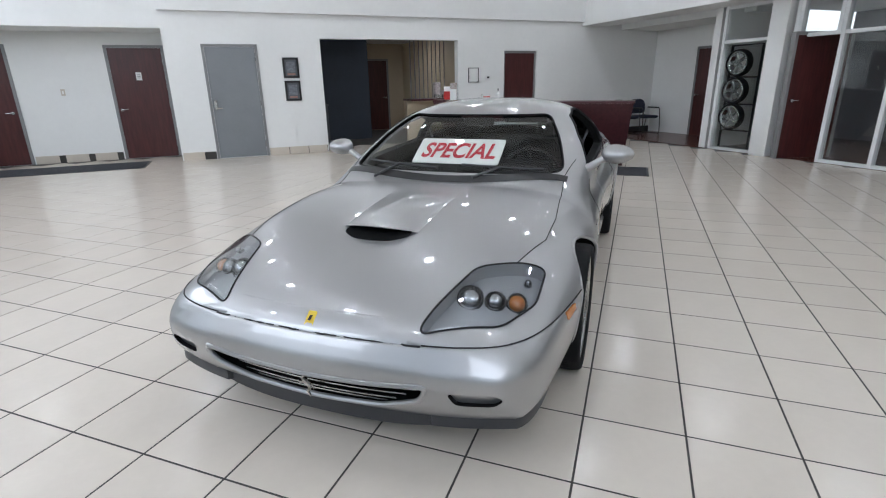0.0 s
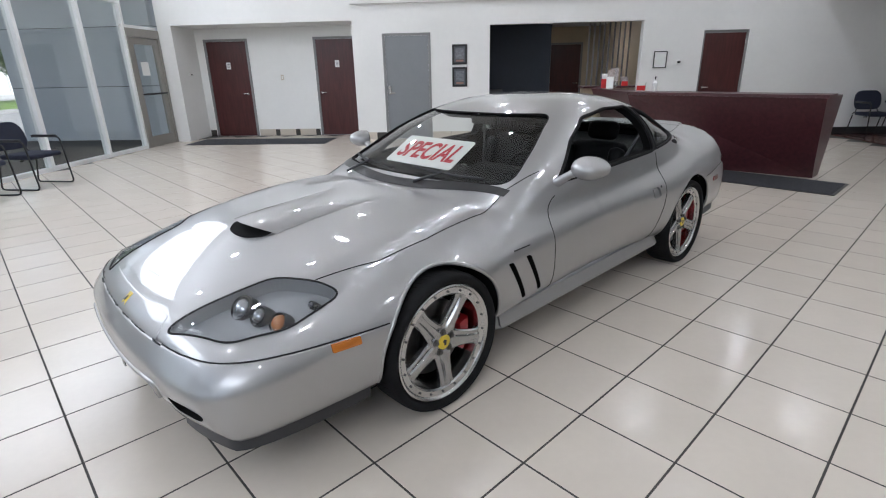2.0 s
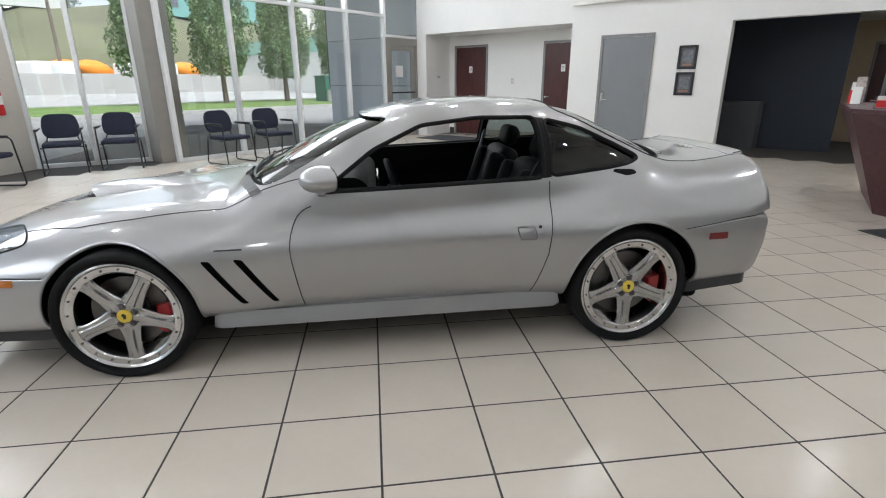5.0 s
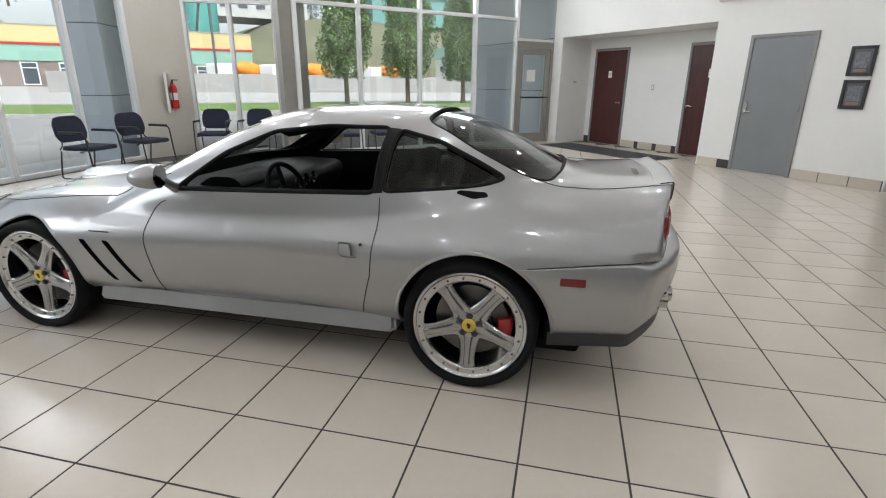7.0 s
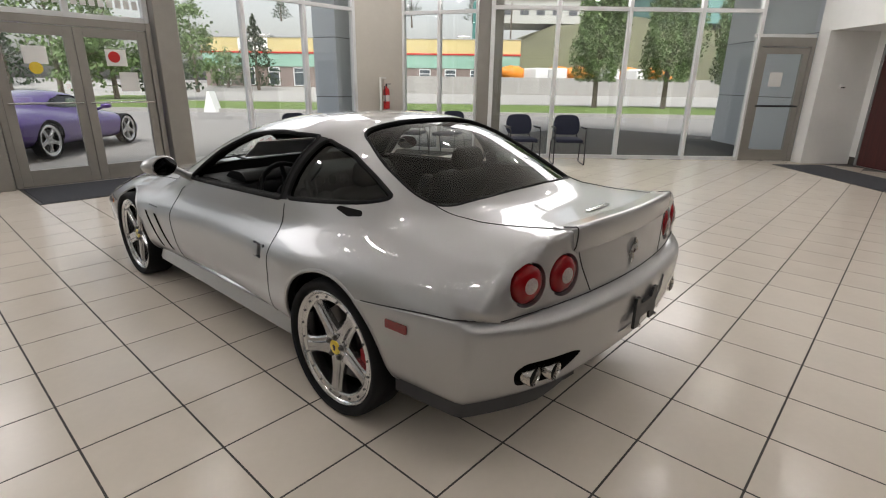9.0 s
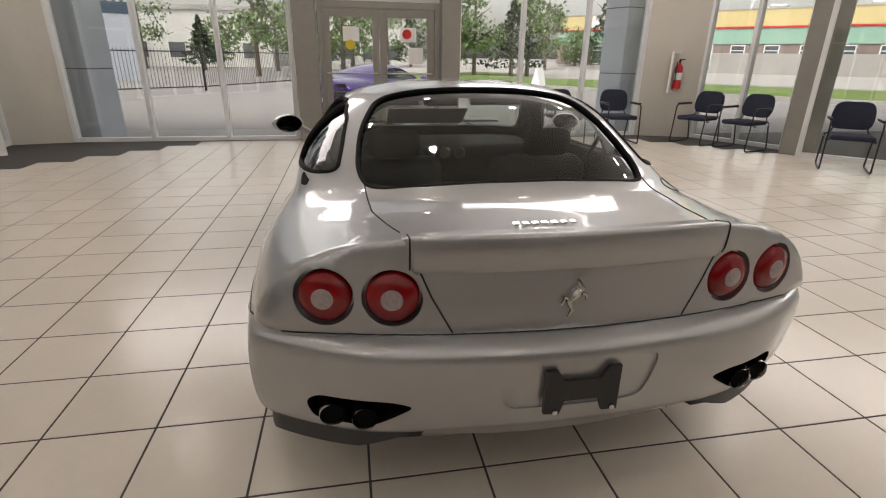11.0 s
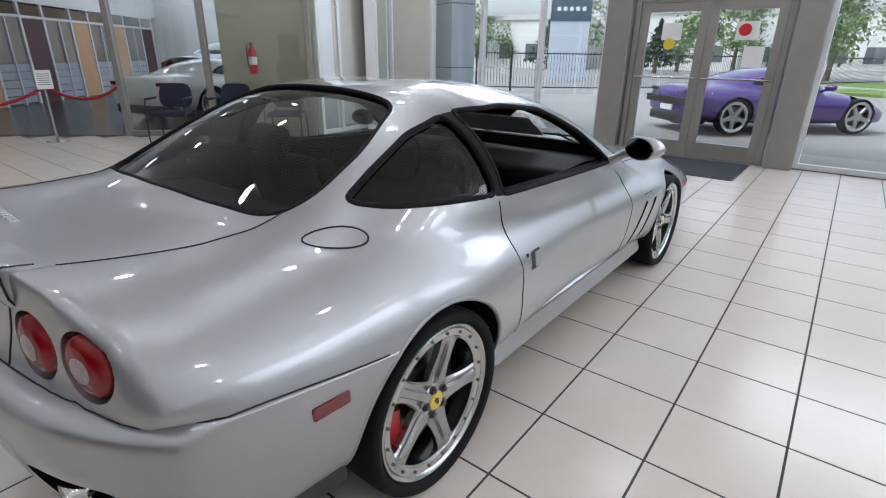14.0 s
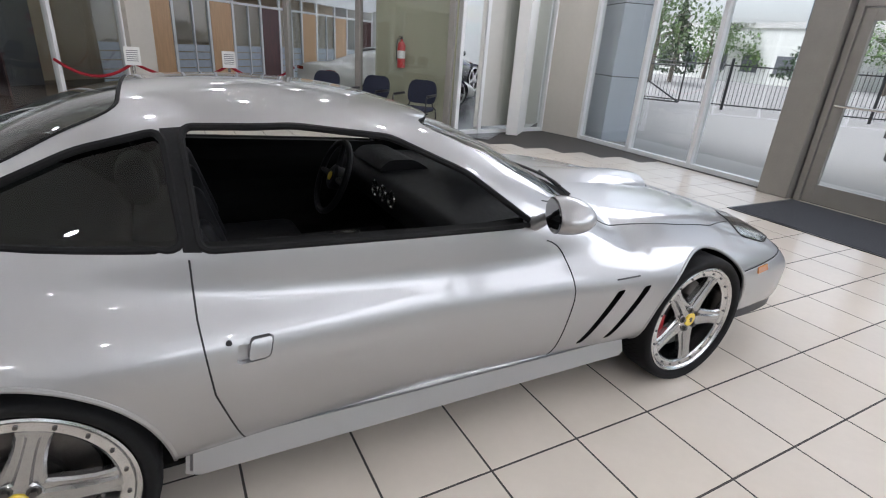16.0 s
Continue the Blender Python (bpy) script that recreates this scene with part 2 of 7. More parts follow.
MAHOG = material("mahogany_door_veneer", (0.062, 0.014, 0.013), 0.35, var=0.35, scale=4, stretch=(6, 6, 0.6))
DESK = material("plum_mahogany_laminate", (0.06, 0.018, 0.022), 0.35, var=0.3, scale=4, stretch=(0.7, 6, 6))
GREYD = material("grey_steel_door_paint", (0.21, 0.22, 0.235), 0.45, var=0.05, scale=3, bump=0.03, bump_scale=150)
FRAMEG = material("grey_door_frame_paint", (0.23, 0.23, 0.23), 0.45, var=0.06)
ALU = material("white_aluminium_frame", (0.74, 0.75, 0.75), 0.4, 0.0, var=0.04, scale=6)
BRONZE = material("taupe_aluminium_frame", (0.30, 0.285, 0.26), 0.4, 0.3, var=0.06, scale=6)
STEEL = material("brushed_steel", (0.62, 0.61, 0.59), 0.25, 1.0, var=0.08, scale=12)
CHROME = material("chrome", (0.85, 0.85, 0.85), 0.06, 1.0, var=0.02)
BLACK = material("black_plastic", (0.015, 0.015, 0.016), 0.4, var=0.2)
MATB = material("charcoal_entrance_carpet", (0.045, 0.047, 0.055), 0.95, var=0.3, scale=60, bump=0.6, bump_scale=400)
FABRIC = material("navy_chair_fabric", (0.016, 0.02, 0.04), 0.9, var=0.35, scale=40, bump=0.4, bump_scale=500)
PAPER = material("white_paper", (0.80, 0.80, 0.78), 0.7, var=0.03)
INK = material("grey_print", (0.2, 0.2, 0.21), 0.7)
RED = material("red_paint", (0.55, 0.02, 0.02), 0.35, var=0.1)
GLASS = glass("window_glass", (0.97, 0.99, 0.98), 0.95)
LAMP = glow("downlight_lens", (1.0, 0.975, 0.94), 68.0)
TUBE = glow("office_light_panel", (1.0, 0.96, 0.9), 3.5)

# ---- floor ----
ZC = 4.3
bm = bmesh.new()
box(bm, -16, 5.9, -14.5, 20, -0.3, -0.0011)
solid("floor", bm, GROUT, "dark grout bed under the cream floor tiles", "floor", kind="structure")


def inside(p, q, x, y):
    return (q[0] - p[0]) * (y - p[1]) - (q[1] - p[1]) * (x - p[0])


# ---- walls ----
def swall(name, s0, d0, s1, d1, z0, z1, thick, mat, openings=(), label="plain white painted wall"):
    return wall(name, P(s0, d0), P(s1, d1), z0, z1, thick, mat, openings, label)


swall("wall_north", 9.0, -7.75, -2.64, -7.75, 0, ZC, 0.2, WHITE,
      [(9.0 - 3.27, 9.0 - 0.21, -1, 2.26), (9.0 - 5.33, 9.0 - 4.45, -1, 2.05)], "white painted wall with doors and a hallway opening")
swall("wall_recess_side", -2.64, -7.95, -2.64, -8.67, 0, 2.4, 0.2, WHITE)
swall("wall_recess_back", -2.44, -8.67, -6.9, -8.67, 0, 2.6, 0.2, WHITE)
swall("wall_recess_end", -6.5, -8.67, -6.5, -7.75, 0, 2.4, 0.3, WHITE)
swall("wall_recess_header", -2.64, -7.75, -6.8, -7.75, 2.40, ZC, 0.2, WHITE)
bm = bmesh.new()
box(bm, 2.64, 6.8, -0.92, -0.2, 2.40, 2.6)
solid("ceiling_recess", bm, CEIL, "white painted ceiling over the door recess", "ceiling", place(0, -7.75), kind="structure")
bm = bmesh.new()
box(bm, -7.1, 2.64, 0.0, 0.10, 2.70, ZC)
solid("bulkhead_north", bm, WHITE, "white painted bulkhead over the doors", "bulkhead", place(0, -7.75), kind="structure")
bm = bmesh.new()
box(bm, -0.1, 0.6, -0.3, 13.2, 2.62, ZC)
solid("bulkhead_east", bm, WHITE, "white painted bulkhead over the glazed offices", "bulkhead", place(7.2, -7.75), kind="structure")
bm = bmesh.new()
box(bm, -1.9, -0.6, 0, 3.7, 2.55, 2.7)
solid("ceiling_nook", bm, CEIL, "low ceiling over the waiting nook", "ceiling", place(7.2, -7.75), kind="structure")
swall("wall_nook_end", 9.0, -4.1, 9.0, -7.95, 0, 2.7, 0.2, WHITE)
swall("wall_nook_return", 7.25, -4.45, 9.2, -4.45, 0, 2.7, 0.15, WHITE)
bm = bmesh.new()
box(bm, -16.5, 6.4, -14.5, 22, ZC, ZC + 0.2)
solid("ceiling", bm, CEIL, "high white painted ceiling", "ceiling", kind="structure")


def glazing(name, p, q, posts, rails, top, mat, width=0.07, depth=0.12, sill=0.0, label="aluminium framed window wall", skip=()):
    """A window wall from p to q: posts at distances along it, rails at heights, a pane in each bay."""
    p, q = Vector(p), Vector(q)
    d = q - p
    base = thing(name, label, "window wall", pose(p.x, p.y, 0, 0, 0, math.degrees(math.atan2(d.y, d.x))))
    base["kind"] = "structure"
    w = width / 2
    for x in posts:
        bm = bmesh.new()
        box(bm, x - w, x + w, -depth, 0, sill, top, 0.006, 1)
        part("mullion", bm, mat, base)
    for a, b in zip(posts, posts[1:]):
        if (a, b) in skip:
            continue
        for z in (sill, *rails, top - width):
            bm = bmesh.new()
            box(bm, a + w, b - w, -depth * 0.9, -0.01, z, z + width * 0.9)
            part("rail", bm, mat, base)
        zs = (sill, *rails, top - width)
        for z0, z1 in zip(zs, zs[1:]):
            bm = bmesh.new()
            box(bm, a + w, b - w, -depth * 0.55, -depth * 0.5, z0 + width * 0.9, z1)
            pane = part("pane", bm, GLASS, base)
            pane.visible_shadow = False
    return base


glazing("window_1", P(-6.8, -7.75), P(-6.8, -1.6), [1.08, 2.2, 3.55, 4.88, 6.1], [2.72], ZC, ALU, label="tall aluminium window wall facing the street trees")
glazing("window_2", (3.95, -6.35), (5.44, -5.72), [0.0, 0.8, 1.6], [2.72], ZC, ALU, label="tall two bay aluminium window beside a column")
glazing("window_3", (5.78, -4.78), (5.78, -1.28), [0.03, 1.15, 2.34, 3.47], [2.72], ZC, ALU, label="tall aluminium window wall beside the entrance doors")
glazing("window_4", (5.78, 1.42), (5.78, 4.9), [0.03, 1.14, 2.3, 3.45], [2.72], ZC, ALU, label="tall aluminium window wall facing the fence")
glazing("window_5", (5.6, 5.68), P(1.72, 6.15), [0.0, 0.75, 1.55, 2.05], [2.72], ZC, ALU, label="aluminium window with a light roller blind behind the glass")
glazing("window_6", P(1.72, 6.15), P(4.86, 6.15), [0.05, 1.70, 3.11], [2.72], ZC, BRONZE, 0.09, label="interior glass wall to the next showroom")
wall("wall_southeast", (5.44, -5.72), (5.78, -4.78), 0, ZC, 0.25, BEIGE, label="beige painted wall with an extinguisher niche")
wall("wall_northeast", (5.78, 4.9), (5.6, 5.68), 0, ZC, 0.25, BEIGE, label="beige painted wall between two windows")
for name, p, w, dd, turn in (("column", (3.62, -6.35), 0.48, 0.4, 42.5), ("column", (5.72, -1.13), 0.32, 0.34, 90), ("column", (5.72, 1.2), 0.36, 0.34, 90)):
    bm = bmesh.new()
    box(bm, -w / 2, w / 2, -dd / 2, dd / 2, 0, ZC, 0.012)
    solid(name, bm, BRONZE, "square taupe clad column between the windows", "column", pose(p[0], p[1], 0, 0, 0, turn), "facade columns")

# ---- the glazed offices ----
glazing("window_7", P(7.2, 5.0), P(7.2, -4.2), [0.05, 1.25, 2.5, 3.7, 4.9, 6.28, 7.05, 7.80, 8.18, 9.17], [1.97], 2.62, ALU, 0.06, label="office glass wall in thin white frames", skip=((7.05, 7.80), (7.80, 8.18)))
glazing("window_8", P(7.2, -2.085), P(7.2, -2.765), [0.03, 0.65], [], 2.62, ALU, 0.06, sill=1.97, label="glass light above the office door")

# ---- the silver sports car ----
def car_form(k):
    """The body's inside measure: under 0 within. k holds the curves of one model."""
    def f(x, y, z):
        ya = np.abs(y)
        X = x + np.where(x > 0, k["nose"], -k["tail"]) * ya ** 2
        W, T, ZW, B = k["W"](X), k["T"](X), k["ZW"](X), k["B"](X)
        up = z > ZW
        H = np.where(up, T - ZW, ZW - B)
        g = (ya / np.maximum(W, 1e-3)) ** np.where(up, k["p"](X), 4.0) + (np.abs(z - ZW) / np.maximum(H, 1e-3)) ** np.where(up, 2.0, 7.0)
        low = (g ** 0.4 - 1) * 0.5
        low = np.maximum(low, np.maximum(X - k["front"], k["rear"] - X))
        tuck = np.where(up, 0, 0.035 * np.clip((ZW - z) / 0.3, 0, 1) ** 2)
        low = low + tuck
        XR = x + np.where(x > -0.6, 0.10, -0.34) * ya ** 2
        R = k["R"](XR)
        gg = (ya / k["GW"]) ** 3 + np.maximum((z - 0.62) / np.maximum(R - 0.62, 1e-3), 0) ** 3
        high = (gg ** 0.333 - 1) * 0.55
        high = np.maximum.reduce([high, 0.64 - z, XR - k.get("screen", 0.64), -1.95 - XR])
        h = np.clip(0.5 + 0.5 * (high - low) / 0.045, 0, 1)
        return high * (1 - h) + low * h - 0.045 * h * (1 - h)
    return f


def loft(f, xs, z0, rays, reach=1.3):
    """A closed skin round the x axis: at each station rays go out to where f turns positive."""
    a = np.linspace(0, math.tau, rays, endpoint=False) + 0.0001
    X = np.repeat(np.array(xs)[:, None], rays, 1)
    Z0 = np.repeat(np.array([z0(x) for x in xs])[:, None], rays, 1)
    dy, dz = np.sin(a)[None, :], -np.cos(a)[None, :]
    lo, hi = np.zeros_like(X), np.full_like(X, reach)
    for _ in range(34):
        mid = (lo + hi) / 2
        out = f(X, mid * dy, Z0 + mid * dz) > 0
        hi, lo = np.where(out, mid, hi), np.where(out, lo, mid)
    r = np.maximum(lo, 0.002)
    co = np.stack([X, r * dy, Z0 + r * dz], -1)
    bm = bmesh.new()
    rings = [[bm.verts.new(p) for p in row] for row in co]
    for i in range(len(rings) - 1):
        p, q = rings[i], rings[i + 1]
        for j in range(rays):
            bm.faces.new((p[j], p[(j + 1) % rays], q[(j + 1) % rays], q[j]))
    bm.faces.new(rings[0])
    bm.faces.new(rings[-1][::-1])
    bmesh.ops.recalc_face_normals(bm, faces=bm.faces)
    return bm


def carve(bm, cutters, name):
    """Cuts solids out of a solid; the faces of cutter i take material slot i + 1. Normals of the old skin are kept."""
    from mathutils.bvhtree import BVHTree
    bm.normal_update()
    tree = BVHTree.FromBMesh(bm)
    bm.faces.ensure_lookup_table()
    smooth = [[(v.co.copy(), v.normal.copy()) for v in f.verts] for f in bm.faces]
    me = bpy.data.meshes.new(name)
    bm.to_mesh(me)
    bm.free()
    ob = new(name, me)
    tools = []
    for i, (cb, slot) in enumerate(cutters):
        bmesh.ops.recalc_face_normals(cb, faces=cb.faces)
        cm = bpy.data.meshes.new("cutter")
        for fc in cb.faces:
            fc.material_index = slot
        cb.to_mesh(cm)
        cb.free()
        for _ in range(4):
            cm.materials.append(None)
        co = new("cutter", cm)
        tools.append(co)
        md = ob.modifiers.new("cut", "BOOLEAN")
        md.operation, md.object, md.solver = "DIFFERENCE", co, "EXACT"
    for _ in range(4):
        me.materials.append(None)
    dg = bpy.context.evaluated_depsgraph_get()
    res = bpy.data.meshes.new_from_object(ob.evaluated_get(dg))
    for co in (*tools, ob):
        bpy.data.objects.remove(co)
    res.shade_smooth()
    normals = []
    for poly in res.polygons:
        for li in poly.loop_indices:
            v = res.vertices[res.loops[li].vertex_index].co
            hit, nn, fi, dist = tree.find_nearest(v)
            nrm = poly.normal
            if poly.material_index == 0 and dist < 0.002:
                ws = Vector((0, 0, 0))
                for c, vn in smooth[fi]:
                    ws += vn / ((c - v).length_squared + 1e-6)
                ws.normalize()
                if ws.dot(poly.normal) > 0.5:
                    nrm = ws
            normals.append(nrm)
    res.normals_split_custom_set([tuple(n) for n in normals])
    return res, tree


PAINT = material("silver_metallic_paint", (0.40, 0.403, 0.406), 0.40, 0.80, var=0.02, scale=900, coat=1.0, Coat_IOR=1.55)
WELL = material("black_wheel_well", (0.004, 0.004, 0.004), 0.9, spec=0.2)
TRIMK = material("dark_grey_bumper_lip", (0.032, 0.033, 0.037), 0.45, var=0.1)
LEATHER = material("black_leather", (0.006, 0.006, 0.007), 0.6, spec=0.18, var=0.25, scale=30, bump=0.2, bump_scale=300)
SCREEN = glass("clear_windscreen_glass", (0.95, 0.98, 0.96), 0.94)
CARGLASS = glass("tinted_car_glass", (0.86, 0.92, 0.89), 0.76)
QGLASS = glass("dark_quarter_glass", (0.75, 0.85, 0.80), 0.35)
RUBBER = material("black_rubber", (0.008, 0.008, 0.0085), 0.8, spec=0.25, var=0.2, scale=20, bump=0.1, bump_scale=100)
RIM = material("silver_alloy_paint", (0.40, 0.40, 0.40), 0.22, 0.9, var=0.03, coat=0.6)
LIP = material("polished_rim_lip", (0.58, 0.58, 0.58), 0.2, 1.0, var=0.05)
DISC = material("brake_disc_iron", (0.13, 0.125, 0.12), 0.35, 1.0, var=0.15, scale=30)
CALIPER = material("red_caliper_paint", (0.35, 0.008, 0.012), 0.3, coat=0.5)
HOUSING = material("silver_lamp_housing", (0.36, 0.37, 0.38), 0.35, 0.4, var=0.05)
YELLOW = material("yellow_enamel", (0.75, 0.55, 0.04), 0.3, coat=0.6)
AMBER = material("amber_lens", (0.48, 0.15, 0.015), 0.15, coat=1.0)
REDLENS = material("red_lens", (0.21, 0.001, 0.003), 0.15, coat=0.5, spec=0.25)
MARKER = material("dark_red_marker_lens", (0.17, 0.008, 0.01), 0.2, coat=0.6)

# the long-nosed coupe: curves along its length, and the outline of its two ends by height
K575 = dict(
    nose=0.13, tail=0.17, screen=0.90, GW=0.84,
    W=spline([-2.19, -2.16, -2.10, -1.90, -1.55, -1.2, -0.6, 0.0, 0.6, 1.2, 1.6, 1.85, 2.0, 2.12, 2.2, 2.26, 2.29],
             [0.77, 0.845, 0.88, 0.915, 0.938, 0.946, 0.912, 0.897, 0.91, 0.938, 0.92, 0.89, 0.868, 0.84, 0.80, 0.735, 0.67], 0.10),
    T=spline([-2.20, -2.1, -2.0, -1.8, -1.6, -1.2, -0.8, 0.0, 0.45, 0.8, 1.2, 1.6, 1.9, 2.05, 2.13, 2.19, 2.225, 2.25, 2.29],
             [0.935, 0.928, 0.915, 0.905, 0.915, 0.90, 0.86, 0.82, 0.81, 0.80, 0.775, 0.728, 0.665, 0.622, 0.590, 0.553, 0.518, 0.482, 0.42], 0.04),
    ZW=spline([-2.19, -2.1, -1.7, -1.2, -0.5, 0.3, 1.2, 1.8, 2.285], [0.50, 0.52, 0.58, 0.60, 0.60, 0.58, 0.52, 0.46, 0.40], 0.12),
    B=spline([-2.19, -2.0, -1.6, -1.0, 0.8, 1.6, 2.29], [0.27, 0.25, 0.20, 0.18, 0.18, 0.17, 0.15]),
    p=spline([-2.2, -1.2, -0.4, 0.4, 1.2, 2.2], [5.6, 3.4, 3.0, 3.0, 3.9, 3.8], 0.2),
    crest=spline([0.3, 0.7, 1.25, 1.7, 2.0, 2.3], [0.0, 0.008, 0.024, 0.012, 0.0, 0.0], 0.1),
    XF=spline([0.10, 0.17, 0.21, 0.26, 0.32, 0.39, 0.44, 0.475, 0.492, 0.502, 0.507, 1.2], [2.11, 2.165, 2.20, 2.238, 2.268, 2.284, 2.278, 2.262, 2.250, 2.240, 2.232, 2.232]),
    XR=spline([0.20, 0.32, 0.37, 0.42, 0.48, 0.55, 0.61, 0.632, 0.648, 0.657, 0.664, 0.70, 0.80, 1.2], [-2.02, -2.10, -2.14, -2.16, -2.172, -2.182, -2.184, -2.180, -2.166, -2.146, -2.116, -2.113, -2.106, -2.10]),
    R=spline([-2.05, -1.75, -1.55, -1.3, -1.05, -0.8, -0.55, -0.3, -0.12, 0.05, 0.25, 0.45, 0.62, 0.78, 0.90],
             [0.55, 0.86, 0.965, 1.09, 1.19, 1.235, 1.245, 1.237, 1.218, 1.182, 1.118, 1.027, 0.935, 0.835, 0.74], 0.04))


def smax(a, b, r):
    """The larger of two, with the edge between them rounded."""
    h = np.clip(0.5 + 0.5 * (a - b) / r, 0, 1)
    return a * h + b * (1 - h) + r * h * (1 - h)


def coupe_form(k, under):
    """The coupe's inside measure; under: how far the body lies behind its bumpers."""
    def f(x, y, z):
        ya = np.abs(y)
        X = x + np.where(x > 0, k["nose"], -k["tail"]) * ya ** 2
        W, ZW, B = k["W"](X), k["ZW"](X), k["B"](X)
        T = k["T"](X) + k["crest"](X) * np.exp(-((ya - 0.68) / 0.13) ** 2)
        up = z > ZW
        H = np.where(up, T - ZW, ZW - B)
        g = (ya / np.maximum(W, 1e-3)) ** np.where(up, k["p"](X), 4.0) + (np.abs(z - ZW) / np.maximum(H, 1e-3)) ** np.where(up, 2.0, 7.0)
        low = (g ** 0.4 - 1) * 0.5 + np.where(up, 0, 0.035 * np.clip((ZW - z) / 0.3, 0, 1) ** 2)
        front = X - k["XF"](z) + under * (z < 0.503) + 0.35 * np.maximum(ya - 0.5, 0) ** 2 * (z < 0.506)
        rear = k["XR"](z) - X + under * (z < 0.66) + 0.5 * np.maximum(ya - 0.45, 0) ** 2 * (z < 0.662)
        low = smax(low, np.maximum(front, rear), 0.014)
        XC = x + np.where(x > -0.6, 0.10, -0.34) * ya ** 2
        R = k["R"](XC)
        gg = (ya / k["GW"]) ** 3 + np.maximum((z - 0.62) / np.maximum(R - 0.62, 1e-3), 0) ** 3
        high = (gg ** 0.333 - 1) * 0.55
        high = np.maximum.reduce([high, 0.64 - z, XC - k["screen"], -1.95 - XC])
        h = np.clip(0.5 + 0.5 * (high - low) / 0.045, 0, 1)
        return high * (1 - h) + low * h - 0.045 * h * (1 - h)
    return f


form = coupe_form(K575, 0.02)
outer = coupe_form(K575, 0.0)
HF, HR, HZ, RT = 1.25, -1.215, 0.305, 0.312
car = thing("sports_car", "silver two-door grand touring sports car on five-spoke wheels", "car", pose(0, 0.017, 0))
xs = np.concatenate([np.linspace(-2.17, -2.04, 40), np.linspace(-2.02, 1.98, 170), np.linspace(2.0, 2.15, 18), np.linspace(2.153, 2.262, 40)])
axis = spline([-2.3, -2.15, -2.0, -1.2, -0.5, 0.3, 1.2, 2.1, 2.285], [0.52, 0.53, 0.55, 0.55, 0.55, 0.52, 0.46, 0.40, 0.40])
skin = loft(form, xs, axis, 200)


def wrap(x0, sgn, angles, rows, proud=0.0025, thick=0.06, level=None):
    """A thick shell round one end of the car: at each angle rows(angle) gives its heights, top first; level: one height whose outline all rows share."""
    n = len(angles)
    zs = np.array([rows(a) for a in angles])
    A = np.repeat(np.array(angles)[:, None], zs.shape[1], 1)
    cast = zs if level is None else np.repeat(np.array([[level(abs(a))] for a in angles]), zs.shape[1], 1)
    lo, hi = np.zeros_like(zs), np.full_like(zs, 1.4)
    dx, dy = sgn * np.cos(A), np.sin(A)
    for _ in range(34):
        mid = (lo + hi) / 2
        out = outer(x0 + mid * dx, mid * dy, cast) > 0
        hi, lo = np.where(out, mid, hi), np.where(out, lo, mid)
    bm = bmesh.new()
    faces, ends = [], []
    for d in (proud, -thick):
        faces.append([[bm.verts.new((x0 + (lo[i, j] + d) * dx[i, j], (lo[i, j] + d) * dy[i, j], zs[i, j])) for j in range(zs.shape[1])] for i in range(n)])
    for g in faces:
        for a, b in zip(g, g[1:]):
            for j in range(len(a) - 1):
                bm.faces.new((a[j], a[j + 1], b[j + 1], b[j]))
    o, q = faces
    for i in range(n - 1):
        for j in (0, -1):
            bm.faces.new((o[i][j], o[i + 1][j], q[i + 1][j], q[i][j]))
    for i in (0, -1):
        for j in range(zs.shape[1] - 1):
            bm.faces.new((o[i][j], o[i][j + 1], q[i][j + 1], q[i][j]))
    bmesh.ops.recalc_face_normals(bm, faces=bm.faces)
    return bm


HALF = math.pi / 2
TURN = np.linspace(-HALF, HALF, 121)
DROP = np.concatenate([np.linspace(0, 0.05, 11), np.linspace(0.06, 0.33, 19)])
front_top = spline([0, 1.0, HALF], [0.5055, 0.508, 0.512])
front_low = spline([0, 0.5, 0.85, HALF], [0.205, 0.215, 0.235, 0.212])
rear_top = spline([0, 0.95, HALF], [0.663, 0.661, 0.614])
rear_low = spline([0, 0.4, 0.7, 1.1, HALF], [0.385, 0.38, 0.355, 0.325, 0.272])


def heights(top, low):
    return lambda a: top(abs(a)) - DROP / DROP[-1] * (top(abs(a)) - low(abs(a)))


front_shell = wrap(1.47, 1, TURN, heights(front_top, front_low))
rear_shell = wrap(-1.42, -1, TURN, heights(rear_top, rear_low))


def cabin(x, y, z):
    return np.maximum.reduce([form(x, y, z) + 0.04, 0.30 - z, x - 0.72, -1.66 - x])


def cyl_y(x, z, r, y0, y1, seg=56):
    b = bmesh.new()
    rod(b, (x, y0, z), (x, y1, z), r, seg=seg)
    return b


def outline_cut(pts, m, depth, r=0.05):
    b = bmesh.new()
    prism(b, rounded(pts, r), depth, m)
    return b


from mathutils.bvhtree import BVHTree
whole = bmesh.new()
for piece in (skin, front_shell, rear_shell):
    piece.normal_update()
    tmp = bpy.data.meshes.new("tmp")
    piece.to_mesh(tmp)
    whole.from_mesh(tmp)
    bpy.data.meshes.remove(tmp)
whole.normal_update()
hull = BVHTree.FromBMesh(whole)
whole.free()
VIEWS = {"top": (lambda u, v: (u, v, 3), (0, 0, -1)), "left": (lambda u, v: (u, 3, v), (0, -1, 0)), "right": (lambda u, v: (u, -3, v), (0, 1, 0)),
         "front": (lambda u, v: (5, u, v), (-1, 0, 0)), "rear": (lambda u, v: (-5, u, v), (1, 0, 0))}


